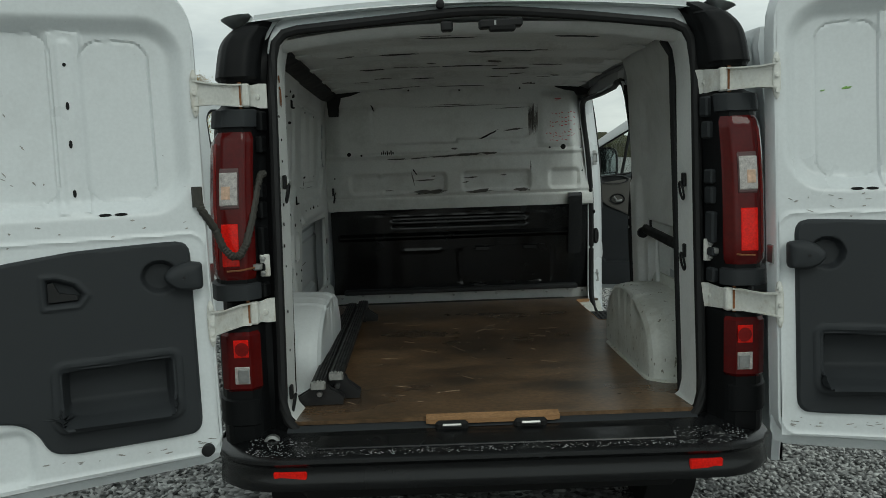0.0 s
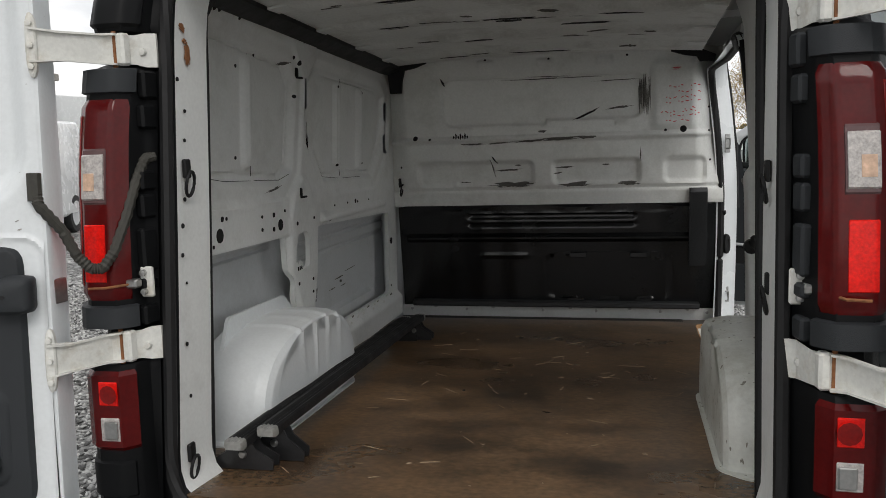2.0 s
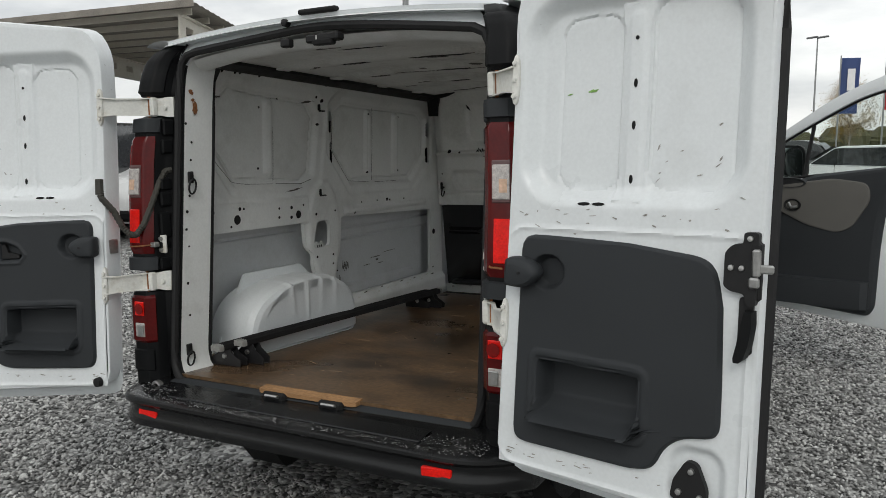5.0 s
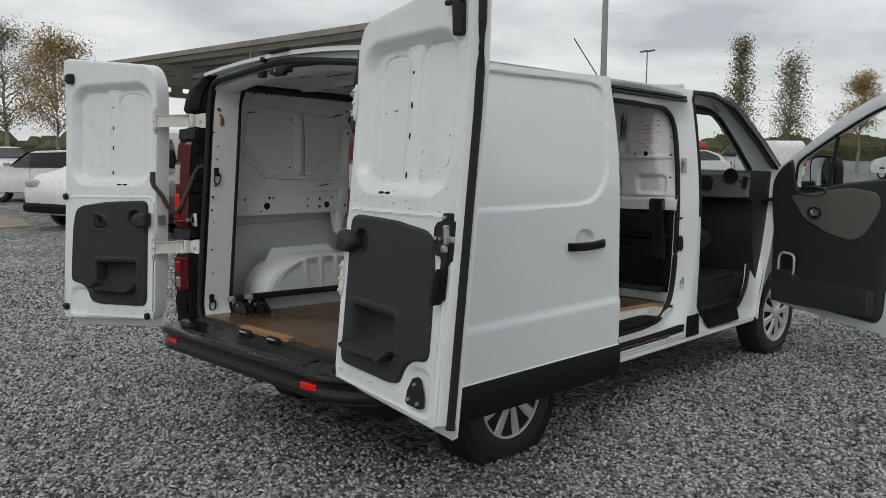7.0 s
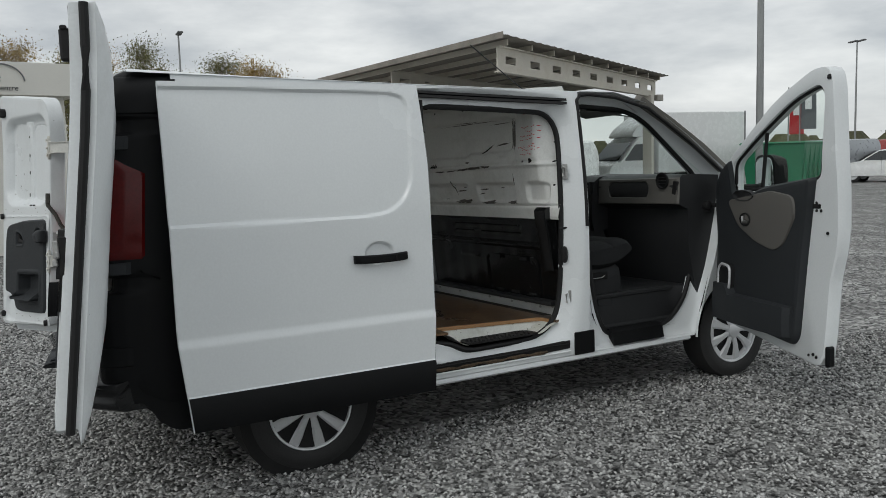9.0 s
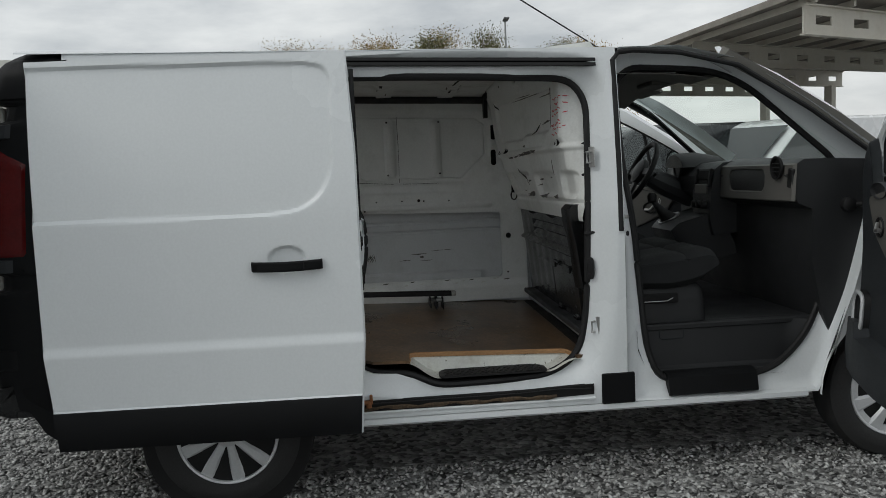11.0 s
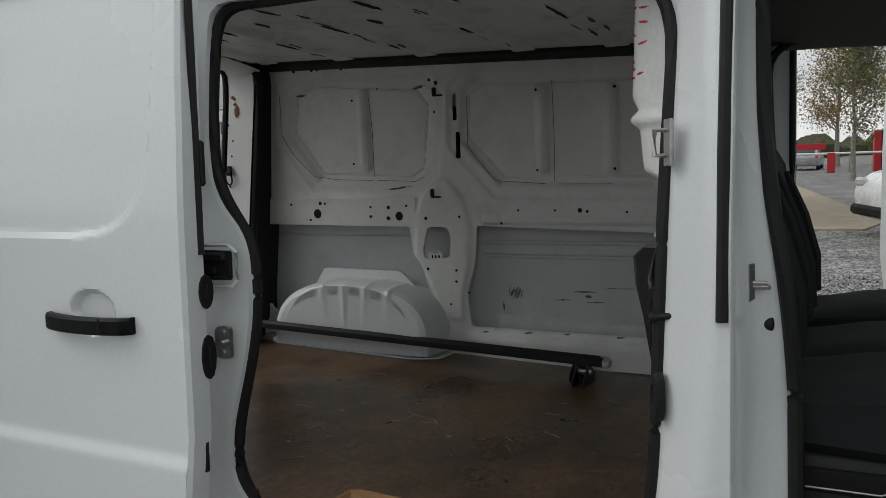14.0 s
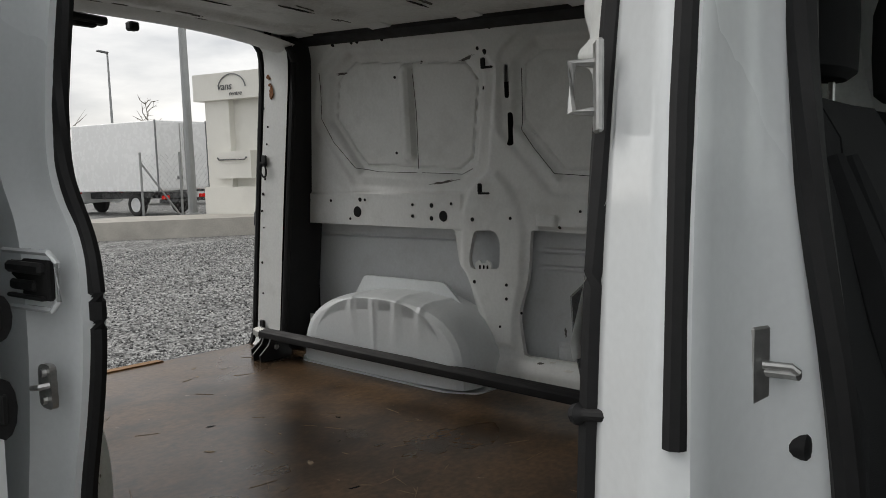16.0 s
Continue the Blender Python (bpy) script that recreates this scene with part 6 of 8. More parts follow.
    spk = part("speaker_grille", Shape().loft([[at(u, v, w) for u, v in shrink(sp, k, (0.255, 0.765))] for w, k in ((-0.045, 0.0), (-0.085, 0.004), (-0.088, 0.02), (-0.08, 0.03))], True, True), RUBBER, trim)
    part("speaker_ring", Shape().tube([at(u, v, -0.088) for u, v in shrink(sp, 0.008, (0.255, 0.765))], 0.0095, 8, True), ALLOY, spk, "silver speaker ring")
    part("door_bin", Shape().loft([[at(u, v, w) for u, v, w in ((u0, 0.485, -0.04), (u0, 0.49, -0.085 - b), (u0, 0.60, -0.10 - b), (u0, 0.73 - 0.06 * (u0 > 0.33), -0.10 - b), (u0, 0.735 - 0.06 * (u0 > 0.33), -0.05))] for u0, b in ((0.14, 0.0), (0.30, 0.015), (0.36, 0.02), (0.7, 0.02), (0.95, 0.0), (0.985, -0.03))], True, True), TRIM, trim)
    for u, v, r in ((1.225, 1.99, 0.016), (1.10, 1.245, 0.009), (1.14, 1.245, 0.009), (1.10, 1.29, 0.009), (1.20, 1.12, 0.010), (1.15, 0.42, 0.010), (1.18, 0.41, 0.010), (1.11, 0.41, 0.008)):
        part("hole_plug", Shape().loft([[at(u + r * q * math.cos(t), v + r * q * math.sin(t), w) for t in [math.pi * k / 5 for k in range(10)]] for w, q in ((-0.004, 1.0), (-0.010, 0.9), (-0.011, 0.2))]), RUBBER, door)
    part("lock_slot", Shape().box(at(1.10, 1.27, -0.006), (0.07, 0.012, 0.025), pose(0, 0, 0, 0, 0, s * -18), 0.005), HOLE, door)
    part("corner_pad", Shape().box(at(1.235, 0.42, 0.04), (0.03, 0.06, 0.12), None, 0.01), BLACK, door)
    ck = part("check_arm", Shape().tube([at(0.03, 1.25, 0.0), (s * 0.90, 3.93, 1.25)], 0.014, 8).lathe([(0.0, 0.02), (0.02, 0.035), (0.05, 0.035), (0.06, 0.02)], (s * 0.87 - 0.0, 3.93, 1.25), "x", 12), RUBBER, door)
    # outside mirror
    mc = at(0.32, 1.43, 0.22)
    mr = part("door_mirror", Shape().loft([[at(0.32 + 0.115 * q * math.copysign(abs(math.cos(t)) ** 0.5, math.cos(t)), 1.45 + 0.135 * q * math.copysign(abs(math.sin(t)) ** 0.5, math.sin(t)), w) for t in [math.pi * k / 12 + 0.01 for k in range(24)]] for w, q in ((0.16, 0.94), (0.165, 1.0), (0.20, 1.0), (0.27, 0.85), (0.29, 0.5))]), BLACK, door, "black mirror housing")
    part("mirror_arm", Shape().tube([at(0.16, 1.36, 0.08), at(0.26, 1.36, 0.2)], 0.03, 8), BLACK, mr)
    part("mirror_glass", Shape().loft([[at(0.32 + 0.10 * q * math.copysign(abs(math.cos(t)) ** 0.5, math.cos(t)), 1.45 + 0.12 * q * math.copysign(abs(math.sin(t)) ** 0.5, math.sin(t)), w) for t in [math.pi * k / 12 + 0.01 for k in range(24)]] for w, q in ((0.162, 1.0), (0.157, 0.98), (0.156, 0.3))]), MIRROR, mr, "mirror glass")
    return door


MIRROR = mat("mirror_silver", (0.85, 0.87, 0.88), 0.03, 1.0, var=0.0, bump=0)
front_door(1, (0.915, 4.02), (1.205, -0.40))
front_door(-1, (-0.915, 4.02), (-0.72, -0.70))


# wheels
def road_wheel(x, y, z, s, name):
    tyre = part(name, Shape().lathe([(s * a, r) for a, r in ((-0.20, 0.22), (-0.205, 0.30), (-0.185, 0.335), (-0.14, 0.345), (-0.05, 0.345), (-0.015, 0.333), (0.0, 0.30), (0.004, 0.26), (-0.008, 0.235), (-0.03, 0.225), (-0.06, 0.20))], (x, y, z), "x", 56), TYRE, van, "black tyre with silver wheel trim")
    # Shade behind the spokes is put into the near-black colour.
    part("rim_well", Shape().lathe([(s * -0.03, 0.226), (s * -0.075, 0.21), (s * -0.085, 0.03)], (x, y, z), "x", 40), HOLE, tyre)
    part("rim_edge", Shape().lathe([(s * -0.012, 0.236), (s * -0.004, 0.231), (s * -0.006, 0.222), (s * -0.03, 0.214)], (x, y, z), "x", 48, False), ALLOY, tyre)
    cap = Shape().lathe([(s * -0.02, 0.06), (s * 0.0, 0.055), (s * 0.008, 0.035), (s * 0.009, 0.004)], (x, y, z), "x", 20)
    cap.lathe([(s * -0.03, 0.188), (s * -0.019, 0.191), (s * -0.018, 0.205), (s * -0.02, 0.226)], (x, y, z), "x", 48, False)
    for k in range(9):
        a = 2 * math.pi * k / 9
        ca, sa = math.cos(a), math.sin(a)
        prof = ((0.045, 0.019, -0.006), (0.12, 0.023, -0.002), (0.185, 0.036, -0.009), (0.224, 0.05, -0.016))
        rings = []
        for r, w, d in prof:
            rings.append([(x + s * (d + e), y + r * ca - q * w * sa, z + r * sa + q * w * ca) for q, e in ((-1, -0.012), (-0.6, 0.0), (0.6, 0.0), (1, -0.012))])
        cap.loft(rings, True, True)
    part("wheel_trim", cap, ALLOY, tyre, "silver nine-spoke wheel trim")
    return tyre


road_wheel(0.925, 0.945, 0.338, 1, "rear_wheel")
road_wheel(0.925, 4.165, 0.338, 1, "front_wheel")
road_wheel(-0.925, 0.945, 0.385, -1, "rear_wheel")
road_wheel(-0.925, 4.165, 0.385, -1, "front_wheel")
# Wheel houses and underbody are coloured near-black to stand for the shade underneath.
for s in (-1, 1):
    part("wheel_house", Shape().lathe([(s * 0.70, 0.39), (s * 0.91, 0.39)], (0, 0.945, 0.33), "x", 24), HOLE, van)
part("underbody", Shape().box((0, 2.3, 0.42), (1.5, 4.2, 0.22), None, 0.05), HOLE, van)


# ---- loose things in the load space ----
BAR = mat("black_roof_bar_plastic", (0.012, 0.012, 0.013), 0.5, var=0.2, scale=12, fine=300, bump=0.08, dirt=(0.05, 0.048, 0.045), dirt_amount=0.3, dirt_scale=9, spec=0.25)
FOOT = mat("black_painted_steel", (0.016, 0.016, 0.017), 0.4, var=0.3, scale=15, bump=0.06, scratch=(0.2, 0.2, 0.2), scratch_level=0.74, scratch_scale=30)
ALU = mat("scuffed_aluminium", (0.42, 0.42, 0.40), 0.45, 0.6, var=0.2, scale=20, bump=0.05)


def roof_bar(p, q, foot_in):
    """A ribbed roof bar from p to q, with a steel foot near each end."""
    p, q = Vector(p), Vector(q)
    bar = thing("roof_bar", "black ribbed roof bar with steel feet lying on the floor", "roof bar", "roof bars", at=SIT)
    d = (q - p).normalized()
    n = Vector((d.y, -d.x, 0)).normalized()
    prof = [(-0.026, -0.014), (0.026, -0.014), (0.028, -0.006), (0.026, 0.010), (0.020, 0.015), (0.014, 0.012), (0.010, 0.017), (0.004, 0.013), (-0.002, 0.018), (-0.008, 0.013), (-0.014, 0.016), (-0.020, 0.012), (-0.026, 0.012), (-0.028, 0.0)]
    part("bar", Shape().loft([[c + n * a + Vector((0, 0, b)) for a, b in prof] for c in (p, p.lerp(q, 0.5), q)]), BAR, bar)
    for c, sg in ((p, -1), (q, 1)):
        part("end_cap", Shape().loft([[c + d * sg * w + n * a * r + Vector((0, 0, b * r)) for a, b in prof] for w, r in ((0.0, 1.02), (0.022, 1.02), (0.03, 0.85))]), ALU, bar)
    for t in foot_in:
        c = p.lerp(q, t)
        zf = floor_z(c.y)
        h = c.z - 0.012 - zf
        out = [(-0.085, 0.002), (0.085, 0.002), (0.088, 0.03), (0.04, h * 0.75), (0.03, h), (-0.03, h), (-0.04, h * 0.75), (-0.088, 0.03)]
        for k in (-0.022, 0.022):
            ft = part("foot", Shape().loft([[Vector((c.x, c.y, zf)) + Vector((n.x, n.y, 0)) * a + d * (k + e) + Vector((0, 0, b)) for a, b in out] for e in (-0.003, 0.003)]), FOOT, bar, "black steel foot plate")
        part("bolt", Shape().lathe([(-0.035, 0.009), (-0.03, 0.012), (0.03, 0.012), (0.035, 0.009)], (c.x, c.y, zf + h * 0.6), "y", 8), STEEL, bar)
    return bar


roof_bar((-0.632, 0.20, 0.775), (-0.678, 2.10, 0.705), (0.03, 0.955))
roof_bar((-0.575, 0.285, 0.785), (-0.612, 2.13, 0.712), (0.03, 0.955))

# ---- far surroundings ----
CONC = mat("concrete", (0.42, 0.40, 0.36), 0.85, var=0.2, scale=3, fine=60, bump=0.2)
STUCCO = mat("white_rendered_wall", (0.72, 0.71, 0.66), 0.85, var=0.06, scale=1, fine=60, bump=0.08, dirt=(0.5, 0.48, 0.42), dirt_amount=0.3, dirt_scale=0.8)
CANOPY = mat("cream_painted_steel", (0.60, 0.57, 0.50), 0.6, var=0.12, scale=2, bump=0.04, dirt=(0.35, 0.30, 0.24), dirt_amount=0.4, dirt_scale=2)
ROOFS = mat("weathered_roof_sheet", (0.24, 0.22, 0.19), 0.7, var=0.3, scale=2, bump=0.1)
POLE = mat("galvanised_pole", (0.30, 0.31, 0.31), 0.5, 0.5, var=0.12, scale=4, bump=0.02)
CARW = mat("white_car_paint", (0.80, 0.81, 0.81), 0.25, var=0.03, bump=0, coat=0.5)
CARD = mat("dark_car_paint", (0.03, 0.032, 0.035), 0.25, var=0.05, bump=0, coat=0.5)
CARS = mat("silver_car_paint", (0.34, 0.36, 0.38), 0.3, 0.4, var=0.05, bump=0, coat=0.5)
CARR = mat("red_car_paint", (0.36, 0.03, 0.025), 0.3, var=0.05, bump=0, coat=0.5)
CARB = mat("blue_car_paint", (0.05, 0.10, 0.22), 0.3, var=0.05, bump=0, coat=0.5)
CARG = mat("green_painted_steel", (0.02, 0.20, 0.10), 0.5, var=0.12, scale=1, bump=0.03)
CURT = mat("grey_tarpaulin", (0.17, 0.175, 0.18), 0.7, var=0.15, scale=1, bump=0.2)
CARGLASS = mat("dark_car_glass", (0.02, 0.024, 0.026), 0.06, var=0.1, bump=0, spec=0.8)
PAVE = mat("buff_paving", (0.36, 0.30, 0.23), 0.85, var=0.2, scale=2, fine=40, bump=0.2)
REDP = mat("red_sign_paint", (0.45, 0.02, 0.025), 0.5, var=0.05, bump=0)
BLUEP = mat("blue_sign_paint", (0.03, 0.06, 0.18), 0.5, var=0.05, bump=0)
GREYP = mat("dark_banner_cloth", (0.12, 0.13, 0.14), 0.7, var=0.05, bump=0)
BARK = mat("pale_bark", (0.26, 0.24, 0.21), 0.9, var=0.5, scale=9, fine=40, bump=0.4)
LEAFY = mat("autumn_leaves", (0.27, 0.18, 0.045), 0.7, var=0.5, scale=0.8, fine=3, bump=0)
LEAFG = mat("green_leaves", (0.13, 0.125, 0.045), 0.7, var=0.5, scale=0.8, fine=3, bump=0)
LEAFD = mat("dark_conifer_leaves", (0.03, 0.042, 0.018), 0.7, var=0.5, scale=0.8, fine=3, bump=0)


def placed(x, y, heading):
    """A pose on the ground; heading in degrees, 0 faces +y."""
    return pose(x, y, 0, 0, 0, heading)


def slab(profile, half, inset=0.06):
    """A body with one side profile (y, z), rounded over its width."""
    cy = sum(p[0] for p in profile) / len(profile)
    cz = sum(p[1] for p in profile) / len(profile)
    rings = []
    for x, k in ((-half, 0.93), (-half * 0.94, 0.985), (-half * 0.8, 1.0), (half * 0.8, 1.0), (half * 0.94, 0.985), (half, 0.93)):
        rings.append([(x * (1 - 0.16 * max(0, (z - 0.95)) if z > 0.95 else x / x), cy + (y - cy) * k, cz + (z - cz) * k) if False else (x * (1 - 0.14 * max(0, z - 0.95)), cy + (y - cy) * k, cz + (z - cz) * k) for y, z in profile])
    return Shape().loft(rings)


def vehicle(kind, paint, label, m):
    car = thing(kind, label, "van" if "van" in kind else "truck" if "truck" in kind else "car", "parked vehicles")
    if kind == "parked_car":
        L, W, r = 4.4, 0.9, 0.32
        body = rounded([(-2.2, 0.28), (2.2, 0.26), (2.24, 0.62), (1.9, 0.80), (1.05, 0.95), (-1.9, 0.98), (-2.22, 0.85)], 0.12, 4)
        cabin = rounded([(1.15, 0.90), (0.35, 1.42), (-1.1, 1.47), (-1.75, 1.25), (-2.0, 0.92)], [0.1, 0.2, 0.2, 0.2, 0.1], 4)
        glass = rounded([(0.95, 0.97), (0.33, 1.37), (-1.05, 1.41), (-1.6, 1.2), (-1.75, 0.98)], 0.06, 3)
        axles, wz = (-1.32, 1.35), 0.33
    elif kind == "parked_van":
        L, W, r = 4.9, 0.96, 0.33
        body = rounded([(-2.4, 0.30), (2.4, 0.28), (2.45, 0.75), (2.2, 1.02), (1.55, 1.15), (0.75, 1.83), (0.45, 1.92), (-2.3, 1.92), (-2.45, 1.7)], 0.12, 4)
        cabin = None
        glass = rounded([(1.42, 1.16), (0.78, 1.72), (0.28, 1.74), (0.22, 1.16)], 0.06, 3)
        axles, wz = (-1.5, 1.55), 0.33
    else:
        L, W, r = 6.4, 1.02, 0.38
        body = rounded([(1.05, 0.42), (3.1, 0.40), (3.2, 0.95), (3.0, 1.2), (2.55, 1.3), (1.85, 2.05), (1.6, 2.25), (1.05, 2.25)], 0.12, 4)
        cabin = None
        glass = rounded([(2.42, 1.33), (1.86, 1.93), (1.35, 1.95), (1.3, 1.33)], 0.06, 3)
        axles, wz = (-2.0, 2.3), 0.38
    bd = part("body", slab(body, W), paint, car)
    if cabin:
        part("cabin", slab(cabin, W * 0.9), paint, car)
    for s in (-1, 1):
        x = s * W * (0.90 if cabin else 0.985)
        part("side_window", Shape().loft([[(x * (1 - 0.14 * max(0, z - 0.95)) + s * e, y, z) for y, z in glass] for e in (-0.03, 0.012)]), CARGLASS, car)
        part("headlamp", Shape().box((s * W * 0.74, body and max(p[0] for p in body) - 0.08, 0.70 if kind == "parked_car" else 0.88), (0.32, 0.14, 0.15), None, 0.04), CLEARL, car)
        part("tail_lamp", Shape().box((s * W * 0.84, min(p[0] for p in body) + 0.02, 0.85), (0.16, 0.08, 0.16), None, 0.03), REDL, car)
        part("door_line", Shape().box((s * W * 0.992, 0.25 if kind != "box_truck" else 1.25, 0.75), (0.02, 0.012, 0.7), None, 0.002), CARGLASS, car)
        for a in axles:
            wh = part("wheel", Shape().lathe([(s * e, q) for e, q in ((-0.2, r * 0.6), (-0.2, r * 0.97), (-0.16, r), (-0.03, r), (0.0, r * 0.94), (0.004, r * 0.68), (-0.03, r * 0.62))], (s * (W - 0.01), a, wz), "x", 24), TYRE, car)
            part("rim", Shape().lathe([(s * -0.03, r * 0.66), (s * -0.008, r * 0.6), (s * -0.03, r * 0.2), (s * -0.02, 0.03)], (s * (W - 0.01), a, wz), "x", 16), ALLOY, wh)
    front = [(p, q) for p, q in ((glass[0], 0),)]
    y0, z0, y1, z1 = {"parked_car": (1.10, 0.99, 0.45, 1.40), "parked_van": (1.55, 1.19, 0.83, 1.80), "box_truck": (2.56, 1.34, 1.92, 2.02)}[kind]
    part("windscreen", Shape().loft([[(x * (1 - 0.10 * (z - 0.95)), y + 0.03, z + e) for x in (-W * 0.82, -W * 0.4, W * 0.4, W * 0.82)] for e in (0,) for y, z in ((y0, z0), ((y0 + y1) / 2 + 0.01, (z0 + z1) / 2 + 0.01), (y1, z1))], False, False), CARGLASS, car)
    if kind == "parked_car":
        part("rear_window", Shape().loft([[(x, y - 0.02, z) for x in (-0.62, -0.2, 0.2, 0.62)] for y, z in ((-1.98, 1.0), (-1.83, 1.2), (-1.62, 1.36))], False, False), CARGLASS, car)
    part("bumper", Shape().box((0, max(p[0] for p in body) - 0.04, 0.42), (W * 1.9, 0.16, 0.18), None, 0.06), BLACK if kind != "parked_car" else paint, car)
    part("number_plate", Shape().box((0, min(p[0] for p in body) - 0.004, 0.62), (0.52, 0.02, 0.11), None, 0.004), CONC, car)
    if kind == "box_truck":
        box_paint = CURT if "curtain" in label else CARW
        cb = part("cargo_box", Shape().box((0, -1.15, 1.98), (2.2, 4.25, 2.3), None, 0.03), box_paint, car)
        part("roof_spoiler", slab(rounded([(1.0, 2.2), (2.0, 2.2), (1.75, 2.55), (1.0, 3.05)], 0.15, 4), 0.95), CARW, car)
        part("chassis", Shape().box((0, -1.0, 0.68), (0.9, 4.6, 0.22), None, 0.02), CARD, car)
        for s in (-1, 1):
            part("rear_door_leaf", Shape().box((s * 0.54, -3.285, 1.98), (1.04, 0.02, 2.16), None, 0.01), box_paint, cb)
            part("lock_rod", Shape().tube([(s * 0.09, -3.31, 0.95), (s * 0.09, -3.31, 3.05)], 0.018, 6), STEEL, cb)
            part("corner_post", Shape().box((s * 1.09, -3.29, 1.98), (0.05, 0.05, 2.34), None, 0.01), CURT, cb)
            part("under_lamp", Shape().box((s * 0.8, -3.25, 0.62), (0.3, 0.08, 0.12), None, 0.02), REDL, car)
            part("door_catch", Shape().box((s * 0.2, -3.315, 1.25), (0.22, 0.03, 0.10), None, 0.01), CURT, cb)
        part("underrun_bar", Shape().box((0, -3.2, 0.5), (2.0, 0.08, 0.12), None, 0.02), CARD, car)
    car.matrix_world = m
    return car


vehicle("parked_car", CARW, "white estate car parked in a row", placed(1.2, 20.2, 62))
vehicle("parked_van", CARW, "white delivery van parked in a row", placed(-14.5, 36.5, 65))
vehicle("parked_van", CARS, "grey van parked beside a green skip", placed(-19.5, 33.0, 160))
vehicle("parked_van", CARR, "red van parked at the back of the yard", placed(-24.5, 46, 70))
vehicle("parked_car", CARW, "white hatchback parked on gravel", placed(-17.2, 34.5, 120))
vehicle("parked_car", CARR, "red hatchback parked between vans", placed(-27, 47, 150))
vehicle("parked_van", CARS, "silver minibus parked at the back", placed(-31, 50, 120))
vehicle("parked_van", CARW, "white panel van among parked vehicles", placed(-9, 43, 60))
vehicle("parked_car", CARD, "dark estate car among parked vehicles", placed(-3, 41, 80))
vehicle("parked_van", CARW, "white van among parked vehicles", placed(4, 40, 95))
vehicle("box_truck", CARW, "white box truck under the canopy edge", placed(-19.5, 23.2, 174))
vehicle("parked_van", CARW, "white van parked under the canopy", placed(-9.4, 9.0, 198))
vehicle("parked_van", CARD, "dark van parked under the canopy", placed(-10.2, 6.5, 198))
vehicle("parked_van", CARW, "white van with tinted windows parked by the canopy", placed(-18.5, 11.5, 150))
vehicle("parked_van", CARW, "white van parked beside a dark one", placed(-13.2, 5.6, 198))
vehicle("parked_car", CARW, "white saloon parked beside the paving", placed(-20.5, 6.3, 118))
vehicle("parked_car", CARD, "dark saloon parked beside the paving", placed(-22.5, 8.8, 110))
vehicle("box_truck", CARW, "white truck with grey curtain sides", placed(-48.5, 9.2, -90))
vehicle("parked_car", CARD, "dark sports utility car by the trees", placed(-40.5, 8.6, -95))
vehicle("parked_car", CARW, "white sports utility car by the trees", placed(-38.0, 9.9, -85))
vehicle("parked_car", CARS, "silver hatchback parked behind the barrier", placed(-55, 0.3, 88))
vehicle("parked_car", CARR, "red hatchback parked behind the barrier", placed(-56, -3.4, 0))
vehicle("parked_car", CARB, "blue hatchback parked behind the barrier", placed(-56, -7.2, 20))
vehicle("box_truck", CARW, "white box truck with closed rear doors", placed(-14.2, -24.3, -172))
vehicle("box_truck", CARW, "white box truck standing behind a fence", placed(-20.2, -28.5, -172))

# green skip
skip = thing("skip_container", "green painted steel skip container", "skip", at=placed(-16.2, 26.5, 25))
part("tub", Shape().loft([[(x * k, y * k, z) for x, y in ((-1.1, -2.2), (1.1, -2.2), (1.1, 2.2), (-1.1, 2.2))] for z, k in ((0.1, 0.85), (1.75, 1.0), (1.8, 1.04), (1.85, 1.0), (1.7, 0.96))]), CARG, skip)
for k in range(6):
    part("rib", Shape().box((1.06, -1.9 + k * 0.76, 1.0), (0.08, 0.08, 1.5), None, 0.01), CARG, skip)

# canopy with perforated beams
can = thing("steel_canopy", "cream steel canopy with perforated beams", "canopy")
ca, cu, cv = Vector((-11.0, 10.0, 3.85)), Vector((-1, -0.03, 0)), Vector((-0.5, 0.866, 0.0))
DX, DV = 5.2, 12.4


def cpos(i, t, z):
    return ca + cu * (DX * i) + cv * t + Vector((0, 0, z))


for i in range(4):
    bm = Shape()
    cells = 9
    for k in range(cells):
        t0, t1 = DV * k / cells, DV * (k + 1) / cells
        a, b = t0 + (t1 - t0) * 0.3, t0 + (t1 - t0) * 0.7
        for (p, q, z0, z1) in ((t0, a, -0.28, 0.28), (b, t1, -0.28, 0.28), (a, b, -0.28, -0.08), (a, b, 0.10, 0.28)):
            bm.loft([[cpos(i, p, z0), cpos(i, q, z0), cpos(i, q, z1), cpos(i, p, z1)], [cpos(i, p, z0) + cu * 0.05, cpos(i, q, z0) + cu * 0.05, cpos(i, q, z1) + cu * 0.05, cpos(i, p, z1) + cu * 0.05]])
    for z in (-0.28, 0.28):
        bm.loft([[cpos(i, 0, z - 0.015) - cu * 0.09, cpos(i, DV, z - 0.015) - cu * 0.09, cpos(i, DV, z + 0.015) - cu * 0.09, cpos(i, 0, z + 0.015) - cu * 0.09], [cpos(i, 0, z - 0.015) + cu * 0.14, cpos(i, DV, z - 0.015) + cu * 0.14, cpos(i, DV, z + 0.015) + cu * 0.14, cpos(i, 0, z + 0.015) + cu * 0.14]])
    beam = part("beam", bm, CANOPY, can, "perforated steel beam")
    part("column", Shape().box((*cpos(i, DV * 0.93, 0).xy, 1.8), (0.32, 0.32, 3.6), pose(0, 0, 0, 0, 0, 30), 0.02), CANOPY, can)
